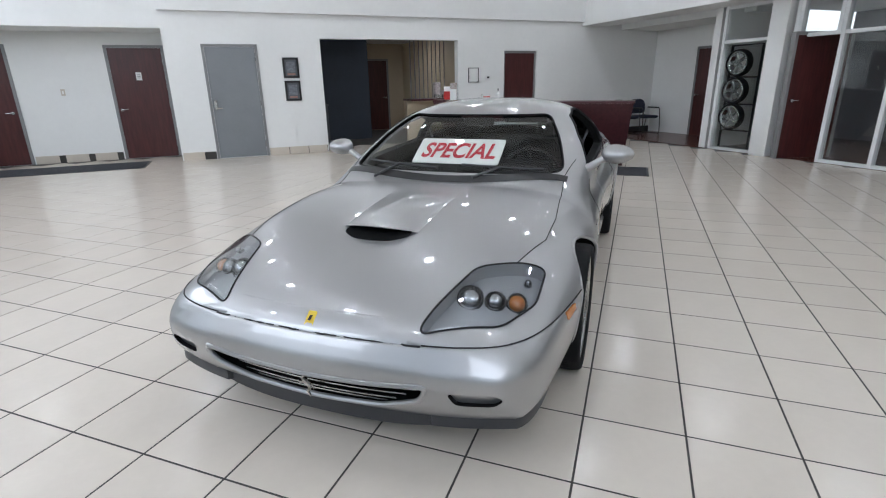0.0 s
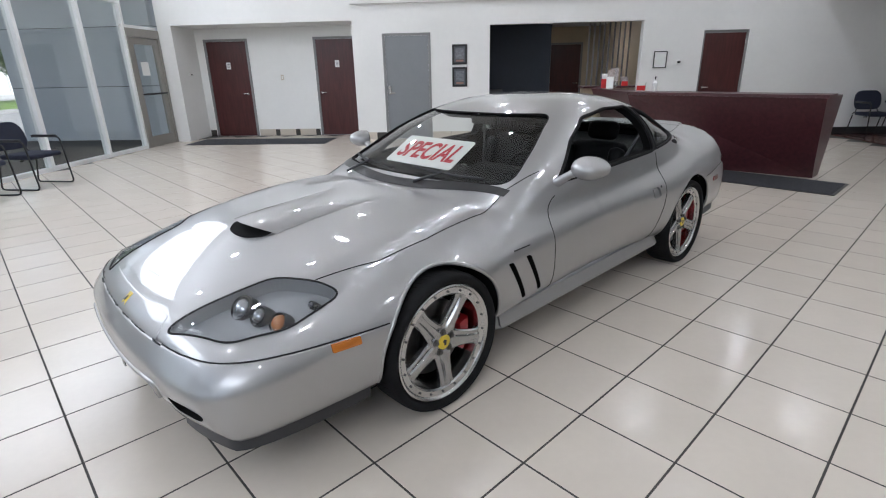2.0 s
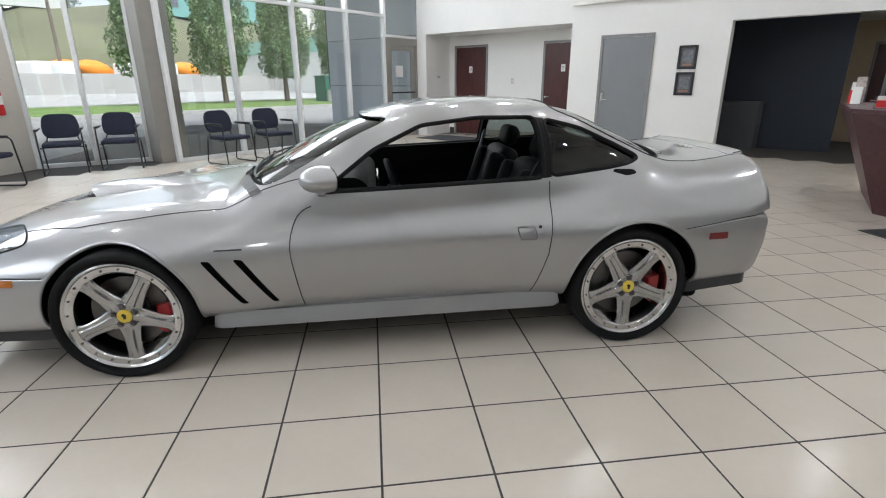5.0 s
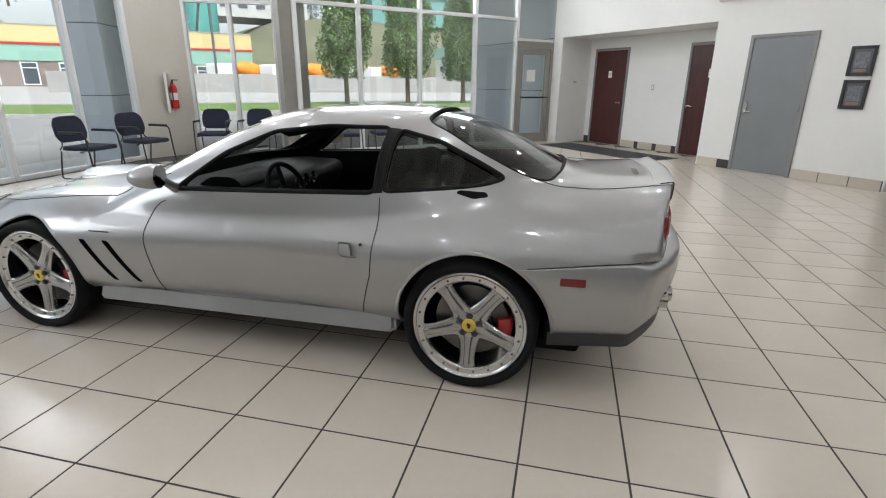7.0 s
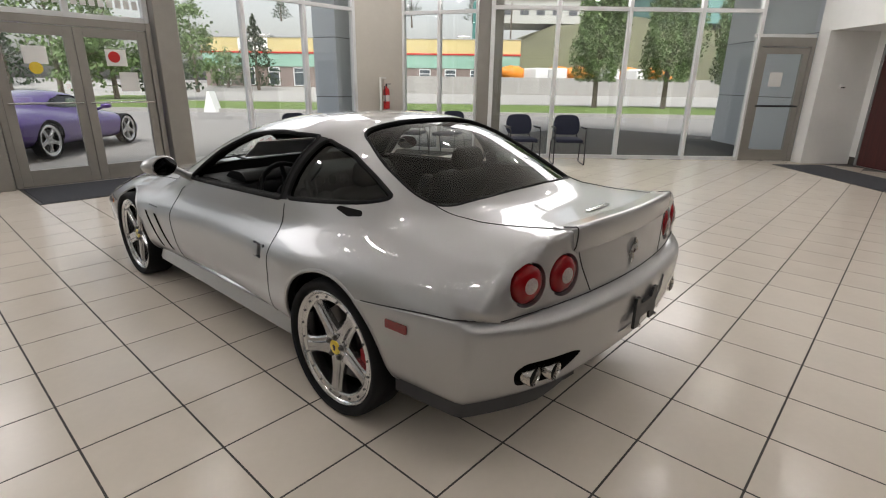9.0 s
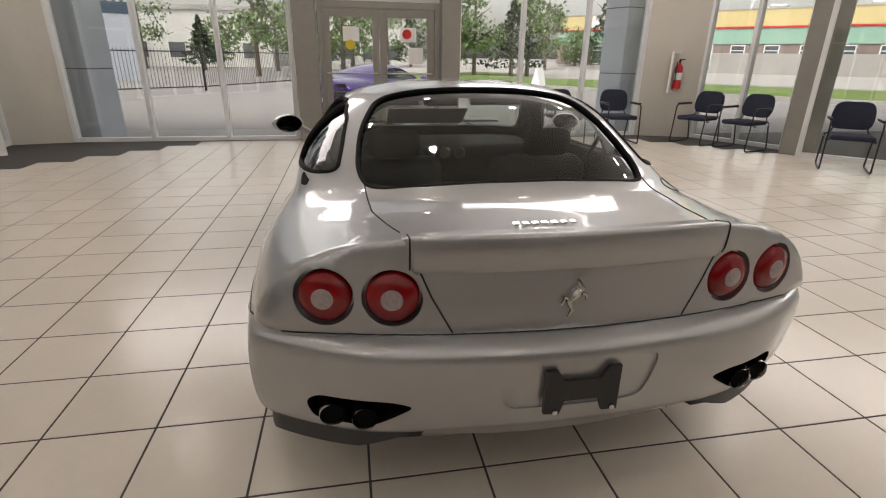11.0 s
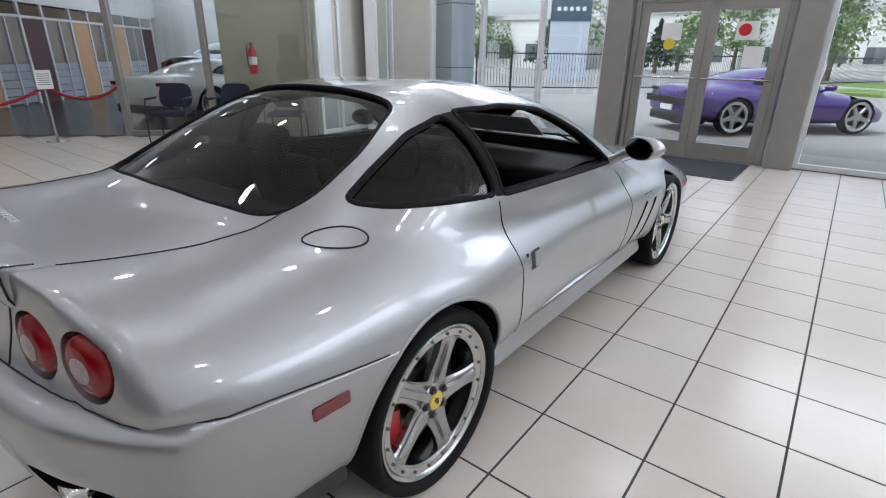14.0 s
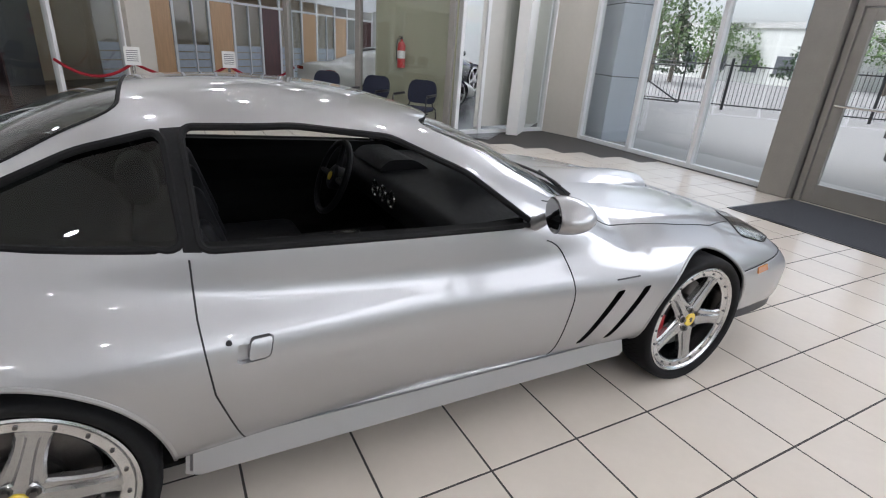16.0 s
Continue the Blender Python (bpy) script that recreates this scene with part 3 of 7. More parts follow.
def surf(view, u, v, lift=0.0):
    """The point of the bare body that is met from one side, lifted along its normal."""
    start, way = VIEWS[view]
    hit = hull.ray_cast(Vector(start(u, v)), Vector(way))
    if hit[0] is None:
        near = hull.find_nearest(Vector(start(u, v)) + Vector(way) * 4)
        return near[0] + near[1] * lift
    return hit[0] + hit[1] * lift


def patch(view, outline, out, inn, rings=5, along=None):
    """A closed pad that follows the body: out above its skin, inn below it."""
    bm = bmesh.new()
    cx, cy = sum(p[0] for p in outline) / len(outline), sum(p[1] for p in outline) / len(outline)
    way = Vector(VIEWS[view][1])
    sides = []
    for lift in (out, -inn):
        rs = []
        for k in range(rings):
            f = 1 - k / rings
            rs.append([bm.verts.new(surf(view, cx + (x - cx) * f, cy + (y - cy) * f) - way * lift) for x, y in outline])
        for a, b in zip(rs, rs[1:]):
            for j in range(len(a)):
                bm.faces.new((a[j], a[(j + 1) % len(a)], b[(j + 1) % len(a)], b[j]))
        bm.faces.new(rs[-1])
        sides.append(rs[0])
    a, b = sides
    for j in range(len(a)):
        bm.faces.new((a[j], a[(j + 1) % len(a)], b[(j + 1) % len(a)], b[j]))
    bmesh.ops.recalc_face_normals(bm, faces=bm.faces)
    return bm


def dense(pts, step=0.025, closed=False):
    out = []
    q = pts + pts[:1] if closed else pts
    for a, b in zip(q, q[1:]):
        n = max(1, int(math.dist(a, b) / step))
        out += [tuple(a[i] + (b[i] - a[i]) * k / n for i in range(len(a))) for k in range(n)]
    return out if closed else out + [tuple(q[-1])]


def ellipse(u, v, a, b, n=28):
    return [(u + a * math.cos(k * math.tau / n), v + b * math.sin(k * math.tau / n)) for k in range(n)]


def flip(pts):
    return [(u, -v) for u, v in pts]


def flipu(pts):
    return [(-u, v) for u, v in pts]


def wheel_cuts():
    return [(cyl_y(hx, HZ + 0.005, r, sy * 0.52, sy * 1.2), 1) for hx, r in ((HF, 0.342), (HR - 0.014, 0.358)) for sy in (1, -1)]


cuts = wheel_cuts()
cuts.append((loft(cabin, np.concatenate([np.linspace(-1.65, 0.71, 54)]), lambda x: 0.62, 72), 1))
DOORWIN = [(0.33, 0.838), (0.08, 1.02), (-0.16, 1.125), (-0.45, 1.158), (-0.757, 1.155), (-0.748, 0.88)]
QUARTER = [(-0.782, 0.887), (-0.798, 1.148), (-1.0, 1.10), (-1.2, 1.01), (-1.33, 0.945), (-1.24, 0.925)]
for sy in (1, -1):
    for o, r in ((DOORWIN, 0.035), (QUARTER, 0.04)):
        m = pose(0, 0.40 if sy > 0 else -1.1, 0)
        cuts.append((outline_cut(o, m, 0.7, r), 1))
WS = [(-0.70, 0.852), (0.70, 0.852), (0.62, 1.02), (0.51, 1.152), (-0.51, 1.152), (-0.62, 1.02)]
cuts.append((outline_cut(WS, pose(1.0, 0, 0, 0, 0, 90), 1.06, 0.06), 1))
RW = [(-0.90, -0.45), (-0.90, 0.45), (-1.15, 0.54), (-1.38, 0.56), (-1.52, 0.515), (-1.572, 0.28), (-1.587, 0.0), (-1.572, -0.28), (-1.52, -0.515), (-1.38, -0.56), (-1.15, -0.54)]
cuts.append((outline_cut(RW, pose(0, 0, 1.5, -90, 0, 0) @ Matrix.Diagonal((1, 1, -1, 1)), 0.58, 0.08), 1))
HEAD = rounded([(1.655, 0.775), (1.69, 0.69), (1.80, 0.525), (2.185, 0.415), (2.06, 0.69), (1.88, 0.775)], 0.05)
HEAD = dense(HEAD, 0.03, True)
for o in (HEAD, flip(HEAD)):
    cuts.append((patch("top", o, 0.06, 0.055, 4), 2))
VENTS = [rounded([(a + 0.018, 0.565), (a - 0.022, 0.562), (a - 0.165, 0.335), (a - 0.135, 0.335)], 0.012, 3) for a in (0.855, 0.715)]
for o in VENTS:
    for side in ("left", "right"):
        cuts.append((patch(side, dense(o, 0.03, True), 0.04, 0.035, 3), 1))
TLZ = 0.766
for y in (0.665, 0.49):
    for sy in (1, -1):
        cuts.append((patch("rear", ellipse(sy * y, TLZ, 0.079, 0.079), 0.05, 0.035, 3), 3))
HANDLE = rounded([(-0.595, 0.662), (-0.685, 0.662), (-0.70, 0.595), (-0.61, 0.595)], 0.02)
for side in ("left", "right"):
    cuts.append((patch(side, HANDLE, 0.03, 0.018, 3), 3))
GRILLE = [(-0.48, 0.385), (-0.25, 0.368), (0.0, 0.362), (0.25, 0.368), (0.48, 0.385), (0.45, 0.315), (0.29, 0.252), (0.0, 0.228), (-0.29, 0.252), (-0.45, 0.315)]
FOG = rounded([(0.545, 0.366), (0.70, 0.37), (0.735, 0.344), (0.70, 0.312), (0.57, 0.312)], 0.02)
EXH = rounded([(0.44, 0.475), (0.50, 0.492), (0.70, 0.492), (0.735, 0.46), (0.715, 0.398), (0.56, 0.392)], 0.025)
RECESS = rounded([(-0.235, 0.61), (0.235, 0.61), (0.20, 0.455), (-0.20, 0.455)], 0.04)


def grille_cut():
    return outline_cut(GRILLE, pose(2.4, 0, 0, 0, 0, 90), 0.32, 0.03)


cuts.append((grille_cut(), 1))
for o in (EXH, flipu(EXH)):
    cuts.append((patch("rear", dense(o, 0.03, True), 0.06, 0.14, 3), 1))
fcuts = wheel_cuts()[:2] + [(grille_cut(), 1)] + [(patch("front", o, 0.08, 0.07, 3), 1) for o in (FOG, flipu(FOG))]
rcuts = wheel_cuts()[2:] + [(patch("rear", dense(o, 0.03, True), 0.06, 0.14, 3), 1) for o in (EXH, flipu(EXH))]
rcuts.append((patch("rear", dense(RECESS, 0.03, True), 0.05, 0.006, 4), 3))
for nm, shell, cc in (("body", skin, cuts), ("front_bumper", front_shell, fcuts), ("rear_bumper", rear_shell, rcuts)):
    res, tree = carve(shell, cc, nm)
    ob = new(nm, res)
    for k, mt in enumerate((PAINT, WELL, HOUSING, PAINT)):
        ob.data.materials[k] = mt
    ob.parent = car
    if nm == "body":
        body = ob

# ---- ceiling lamps ----
bmd = bmesh.new()
lathe(bmd, [(0.076, 0), (0.08, 0.03)], 24, "z")
lens_me, ring_me = bpy.data.meshes.new("lens"), bpy.data.meshes.new("trim_ring")
bmd.to_mesh(lens_me)
bmd.free()
bmd = bmesh.new()
lathe(bmd, [(0.08, 0.03), (0.115, 0.03), (0.115, 0.02), (0.083, 0.012)], 24, "z", closed=True)
bmd.to_mesh(ring_me)
bmd.free()
lens_me.materials.append(LAMP)
ring_me.materials.append(ALU)
for i in range(5):
    for j in range(6):
        s, d = -5.4 + 2.7 * i, -6.2 + 2.2 * j
        x, y = P(s, d)
        if x > 5.2:
            continue
        lamp = thing("downlight", "round recessed ceiling downlight, switched on", "ceiling light", pose(x, y, ZC - 0.032), "showroom downlights")
        for nm, me in (("lens", lens_me), ("trim_ring", ring_me)):
            o = new(nm, me)
            o.parent = lamp

# ---- parts of the car ----
DARKCHROME = material("dark_chrome", (0.50, 0.49, 0.47), 0.15, 1.0, var=0.15, scale=30)
GAP = material("black_panel_gap", (0.008, 0.008, 0.009), 0.7)
CLEAR = glass("clear_lamp_cover", (0.98, 0.99, 1.0), 0.96)
BULB = material("lamp_reflector", (0.45, 0.46, 0.48), 0.12, 1.0, var=0.05)
GAUGE = material("dark_gauge", (0.02, 0.02, 0.022), 0.3)


def seam(path, r=0.0026, mat=GAP, name="panel_gap", lift=0.0, parent=None):
    bm = bmesh.new()
    tube(bm, [surf(v, a, b, lift) for v, a, b in path], r, 6)
    return part(name, bm, mat, parent or body, smooth=True)


def along(view, pts):
    return [(view, *p) for p in dense(pts)]


for sy, side in ((1, "left"), (-1, "right")):
    seam([(v, a, b * sy) for v, a, b in along("top", [(1.70, 0.665), (1.45, 0.735), (1.2, 0.74), (0.9, 0.715), (0.62, 0.70), (0.40, 0.735)])])
    seam(along(side, [(1.545, 0.5135), (1.75, 0.512), (2.0, 0.510), (2.08, 0.509)]) + [("front", sy * y, 0.508) for y in (0.72, 0.70, 0.68, 0.65, 0.62, 0.56, 0.50, 0.44)], 0.0032, lift=0.001)
    seam([(side, -1.42 - 1.2 * math.cos(a) * 0.7, rear_top(a) + 0.001) for a in np.linspace(1.52, 0.95, 24)] + [("rear", sy * y, 0.6645) for y in np.linspace(0.78, 0.0, 40)], 0.0024)
    seam([(v, a, b * sy) for v, a, b in along("top", [(-1.45, 0.535), (-1.7, 0.52), (-1.9, 0.475), (-2.03, 0.44)])] + [("rear", sy * a, b) for v, a, b in along("rear", [(0.437, 0.885), (0.39, 0.77), (0.335, 0.668)])])
    seam(along(side, rounded([(0.30, 0.80), (0.44, 0.76), (0.488, 0.62), (0.44, 0.30)], 0.1)[6:18] + [(0.44, 0.295)]))
    seam(along(side, [(-0.775, 0.862), (-0.775, 0.72), (-0.755, 0.52), (-0.69, 0.30)]))
    bm = bmesh.new()
    tube(bm, [surf(side, a, b, 0.001) for a, b in dense([(0.69, 0.607), (0.81, 0.607)])], 0.0035, 6)
    part("script_badge", bm, GAUGE, body, "small dark script badge")
    # sill skirt
    bm = bmesh.new()
    prism(bm, [(0.875, 0.205), (0.87, 0.285), (0.86, 0.297), (-0.83, 0.315), (-0.845, 0.30), (-0.855, 0.225), (-0.82, 0.205), (0.84, 0.205)], 0.12, pose(0, 0.755 if sy > 0 else -0.875, 0))
    bmesh.ops.bevel(bm, geom=[e for e in bm.edges if abs(e.verts[0].co.y - e.verts[1].co.y) < 1e-4], offset=0.018, segments=3, affect="EDGES")
    for v in bm.verts:
        if v.co.z > 0.25 and abs(v.co.y) > 0.82:
            v.co.y -= 0.03 * sy * min(1.0, (v.co.z - 0.25) / 0.05)
    part("side_skirt", bm, PAINT, car, smooth=True)
    # markers
    for nm, u, z, w, h, mt in (("front_marker", 1.725, 0.492, 0.055, 0.015, AMBER), ("rear_marker", -1.655, 0.575, 0.052, 0.017, MARKER)):
        part(nm, patch(side, rounded([(u - w, z - h), (u + w, z - h), (u + w, z + h), (u - w, z + h)], 0.005, 2), 0.005, 0.01, 3), mt, car, "small rectangular side marker lens", True, 30)
    for hx, r in ((HF, 0.342), (HR - 0.014, 0.358)):
        pts = [(hx + r * math.cos(a), HZ + 0.005 + r * math.sin(a)) for a in np.linspace(-0.15, math.pi + 0.15, 60)]
        pts = [(u, v) for u, v in pts if abs(surf(side, u, v).y) > 0.80]
        bm = bmesh.new()
        tube(bm, [surf(side, u, v, -0.005) for u, v in pts], 0.009, 8)
        part("arch_lip", bm, PAINT, body, smooth=True)
    # door handle
    part("door_handle", patch(side, rounded([(-0.60, 0.655), (-0.655, 0.655), (-0.668, 0.602), (-0.613, 0.602)], 0.012), 0.004, 0.012, 3), PAINT, body, smooth=True)
    bm = bmesh.new()
    p = surf(side, -0.71, 0.658)
    rod(bm, p + Vector((0, -0.004 * sy, 0)), p + Vector((0, 0.003 * sy, 0)), 0.008, seg=14)
    part("keyhole", bm, BLACK, body)
    # black trim round the side windows
    for o, r in ((DOORWIN, 0.035), (QUARTER, 0.04)):
        bm = bmesh.new()
        tube(bm, [surf(side, a, b, -0.004) for a, b in dense(rounded(o, r), 0.03, True)], 0.011, 8, True)
        part("window_seal", bm, RUBBER, body, smooth=True)
    part("window_post", patch(side, dense([(-0.744, 0.877), (-0.752, 1.152), (-0.803, 1.148), (-0.786, 0.882)], 0.03, True), 0.003, 0.006, 4), RUBBER, body, smooth=True)
    bq = bmesh.new()
    cx, cz = -1.0, 1.02
    ring = [bq.verts.new(surf(side, cx + (a - cx) * 1.03, cz + (b - cz) * 1.03, -0.012)) for a, b in dense(rounded(QUARTER, 0.04), 0.05, True)]
    mid = [bq.verts.new(surf(side, cx + (a - cx) * 0.5, cz + (b - cz) * 0.5, -0.012)) for a, b in dense(rounded(QUARTER, 0.04), 0.05, True)]
    for j in range(len(ring)):
        bq.faces.new((ring[j], ring[(j + 1) % len(ring)], mid[(j + 1) % len(ring)], mid[j]))
    bq.faces.new(mid)
    part("quarter_window", bq, QGLASS, car, "dark tinted quarter window", True)
    # mirror on its arm
    bm = bmesh.new()
    bmesh.ops.create_uvsphere(bm, u_segments=24, v_segments=16, radius=1)
    for v in bm.verts:
        x, y, z = v.co
        back = -0.035 if x < -0.35 else None
        v.co = Vector((back if back is not None else x * 0.10, y * 0.098, z * 0.058 * (1 - 0.12 * y)))
    toe = pose(0.30, 0.975 * sy, 0.928, 0, 0, 24 * sy)
    for v in bm.verts:
        v.co = toe @ Vector((v.co.x, v.co.y * sy, v.co.z))
    mirror = part("door_mirror", bm, PAINT, car, "silver wing mirror on a slim arm", True, 40)
    bm = bmesh.new()
    tube(bm, [(0.33, 0.775 * sy, 0.828), (0.325, 0.82 * sy, 0.85), (0.32, 0.87 * sy, 0.885), (0.315, 0.92 * sy, 0.912)], [0.032, 0.024, 0.02, 0.03], 12)
    part("mirror_arm", bm, PAINT, mirror, smooth=True)
    bm = bmesh.new()
    lathe(bm, [(0.088, 0.0), (0.082, 0.004), (0.0005, 0.006)], 28, "z", toe @ pose(-0.037, 0, 0, 0, -90, 0) @ Matrix.Diagonal((0.62, 1, 1, 1)))
    # silver darkened: the dim reflection is put into the glass colour
    part("mirror_glass", bm, material("mirror_silver_dimmed", (0.22, 0.22, 0.23), 0.03, 1.0, var=0.02), mirror)
    # head lamp
    o = HEAD if sy > 0 else flip(HEAD)
    cover = part("headlight", patch("top", o, 0.004, -0.001, 6), CLEAR, car, "clear headlight cover over three round lamps", True, 60)
    bm = bmesh.new()
    tube(bm, [surf("top", a, b, 0.001) for a, b in o], 0.0042, 6, True)
    part("headlight_seal", bm, GAP, cover, smooth=True)
    for u, v, r, nm, mt in ((1.925, 0.535, 0.045, "main_lamp", BULB), (1.90, 0.625, 0.036, "inner_lamp", BULB), (1.865, 0.70, 0.036, "turn_signal", AMBER), (1.735, 0.715, 0.014, "side_lamp", BULB)):
        p = surf("top", u, v * sy) - Vector((0, 0, 0.054))
        ax = Vector((0.75, 0.15 * sy, 0.62)).normalized()
        m = Matrix.Translation(p) @ ax.to_track_quat("Z", "Y").to_matrix().to_4x4()
        bm = bmesh.new()
        lathe(bm, [(r * 1.1, -0.02), (r * 1.15, 0.02), (r, 0.03), (r * 0.9, 0.012)], 28, "z", m)
        lamp = part(nm + "_bezel", bm, GAUGE, cover, smooth=True)
        bm = bmesh.new()
        lathe(bm, [(r * 0.9, 0.012), (r * 0.85, 0.024), (r * 0.6, 0.036), (r * 0.3, 0.042), (0.001, 0.043)], 28, "z", m)
        part(nm, bm, mt, cover, smooth=True)
    # tail lamps
    for y in (0.665, 0.49):
        c0 = surf("rear", sy * y, TLZ)
        ax = (hull.find_nearest(c0)[1] * Vector((1, 1, 0.3))).normalized()
        m = Matrix.Translation(c0 - ax * 0.03) @ ax.to_track_quat("Z", "Y").to_matrix().to_4x4()
        bm = bmesh.new()
        lathe(bm, [(0.070, 0.0), (0.070, 0.022), (0.064, 0.032), (0.045, 0.040), (0.030, 0.043)], 36, "z", m)
        tl = part("tail_light", bm, REDLENS, car, "round red tail light with a clear centre", True, 50)
        bm = bmesh.new()
        lathe(bm, [(0.029, 0.038), (0.029, 0.044), (0.02, 0.047), (0.001, 0.048)], 28, "z", m)
        part("reversing_lens", bm, material("frosted_lens", (0.36, 0.30, 0.29), 0.3, var=0.3, scale=120), tl, smooth=True)
    # exhaust pipes
    for y, x in ((0.578, -2.002), (0.665, -1.970)):
        m = pose(x, (y - 0.004) * sy, 0.432, 0, 0, 90)
        bm = bmesh.new()
        lathe(bm, [(0.036, 0.0), (0.037, 0.105), (0.0345, 0.112), (0.031, 0.105), (0.030, 0.02)], 28, "y", m)
        pipe = part("exhaust_pipe", bm, DARKCHROME, car, smooth=True)
        # black disc plugging the pipe, in place of the shade deep inside it
        bm = bmesh.new()
        lathe(bm, [(0.0312, 0.095), (0.0305, 0.09), (0.001, 0.088)], 28, "y", m)
        part("pipe_bore", bm, WELL, pipe)

# front seam, badges, grille
seam([("front", y, 0.5065) for y in np.linspace(-0.44, 0.44, 36)], 0.0036, lift=0.003)
bm = patch("top", rounded([(2.178, -0.018), (2.222, -0.018), (2.222, 0.018), (2.178, 0.018)], 0.004, 2), 0.004, 0.004, 2)
badge = part("nose_badge", bm, YELLOW, car, "small yellow enamel nose badge")
bm = bmesh.new()
p = surf("top", 2.20, 0.0)
box(bm, -0.011, 0.011, -0.005, 0.005, 0.004, 0.0065, m=Matrix.Translation(p) @ pose(0, 0, 0, 0, 30, 0))
part("badge_emblem", bm, GAUGE, badge)
bm = bmesh.new()
box(bm, 2.04, 2.06, -0.50, 0.50, 0.20, 0.42)
part("grille_backing", bm, WELL, car)
for k in range(6):
    z = 0.256 + 0.021 * k
    wy = 0.30 + 0.19 * k / 5
    bm = bmesh.new()
    tube(bm, [(2.222 - 0.17 * y * y - 0.012 * (0 if k else 1), y, z + 0.02 * y * y) for y in np.linspace(-wy, wy, 18)], 0.0042, 6)
    part("grille_slat", bm, STEEL, car)
bm = bmesh.new()
tube(bm, [surf("front", a, b, -0.002) for a, b in dense(rounded(GRILLE, 0.03), 0.03, True)], 0.011, 8, True)
part("grille_surround", bm, PAINT, car, smooth=True)


def emblem(name, m, h):
    """An abstract upright chrome emblem, no figure."""
    bm = bmesh.new()
    for pts, rad in (([(-0.12, -0.5), (-0.02, -0.3), (-0.14, -0.08), (0.0, 0.1), (0.16, 0.26), (0.04, 0.46)], (0.03, 0.06, 0.08, 0.12, 0.08, 0.04)), ([(-0.1, -0.05), (-0.24, 0.02), (-0.30, -0.16)], (0.06, 0.04, 0.03)), ([(0.1, 0.1), (0.28, 0.06), (0.3, -0.08)], (0.06, 0.045, 0.03))):
        tube(bm, [m @ Vector((a * h, 0.004, b * h)) for a, b in pts], [q * h for q in rad], 8)
    return part(name, bm, DARKCHROME, car, "small chrome emblem", True)


emblem("grille_emblem", pose(2.262, 0, 0.305, 0, 0, -90), 0.10)
emblem("tail_emblem", pose(-2.120, 0.01, 0.757, 0, 0, -90), 0.115)
for k in range(7):
    y = 0.13 - 0.028 * k
    p = surf("top", -1.955, y, 0.002)
    bm = bmesh.new()
    box(bm, -0.011, 0.011, -0.009, 0.009, 0, 0.006, 0.002, 1, Matrix.Translation(p))
    part("script_letter", bm, CHROME, car)

# plate bracket
bm = bmesh.new()
prism(bm, [(-0.13, 0.42), (-0.13, 0.55), (-0.09, 0.55), (-0.06, 0.515), (0.06, 0.515), (0.09, 0.55), (0.13, 0.55), (0.13, 0.415), (0.075, 0.415), (0.06, 0.455), (-0.06, 0.455), (-0.075, 0.415)], 0.012, pose(-2.196, -0.005, 0.02, 0, 0, -90) @ Matrix.Diagonal((0.82, 1, 1.03, 1)))
bracket = part("plate_bracket", bm, BLACK, car, "black licence plate bracket with no plate")
for y in (-0.12, 0.08):
    bm = bmesh.new()
    rod(bm, (-2.212, y * 0.82 + 0.01, 0.465), (-2.204, y * 0.82 + 0.01, 0.465), 0.008, seg=10)
    part("bolt", bm, STEEL, bracket)

# lower lips
part("hood_edge", wrap(1.47, 1, np.linspace(-0.49, 0.49, 61), lambda a: np.linspace(0.572, 0.5075, 16), 0.0012, 0.04), PAINT, body, smooth=True)
part("air_dam", wrap(1.47, 1, np.linspace(-0.60, 0.60, 41), lambda a: 0.215 - np.array([0.0, 0.02, 0.05, 0.075]) * (1 - 0.35 * abs(a / 0.6) ** 4), -0.022, 0.10, lambda a: 0.225), TRIMK, car, "dark grey front air dam", True)
for sy in (1, -1):
    arc = sorted(sy * a for a in np.linspace(0.58, 1.42, 30))
    part("front_lip", wrap(1.47, 1, arc, lambda a: front_low(abs(a)) - np.array([-0.012, 0.01, 0.042]), -0.006, 0.12, lambda a: front_low(a) + 0.012), TRIMK, car, "dark lip under the front bumper", True)
for sy in (1, -1):
    arc = sorted(sy * a for a in np.linspace(0.55, 1.40, 30))
    part("rear_lip", wrap(-1.42, -1, arc, lambda a: rear_low(abs(a)) - np.array([-0.012, 0.02, 0.055 * min(1.0, (abs(a) - 0.55) / 0.2)]), -0.008, 0.12, lambda a: rear_low(a) + 0.012), TRIMK, car, "dark lip under the rear bumper", True)
# lip on the edge of the boot lid
bm = bmesh.new()
rows = []
for y in np.linspace(-0.46, 0.46, 61):
    p = surf("top", -2.085 + 0.17 * y * y, y)
    f = 1 - 0.97 * max(0, (abs(y) - 0.435) / 0.025) ** 2
    rows.append([bm.verts.new(p + Vector((dx if dx > 0 else dx * (0.15 + 0.85 * f), 0, dz * f))) for dx, dz in ((0.06, -0.004), (0.03, 0.002), (-0.005, 0.010), (-0.024, 0.014), (-0.031, 0.011), (-0.034, 0.004), (-0.034, -0.03), (-0.030, -0.07), (-0.018, -0.095), (0.06, -0.095))])
for a, b in zip(rows, rows[1:]):
    for k in range(10):
        bm.faces.new((a[k], a[(k + 1) % 10], b[(k + 1) % 10], b[k]))
bm.faces.new(rows[0])
bm.faces.new(rows[-1])
cuts_at = [[v.co.copy() for v in min(rows, key=lambda r: abs(r[0].co.y - q))[1:9]] for q in (0.44, -0.44)]
lip = part("spoiler_lip", bm, PAINT, car, "", True, 60)
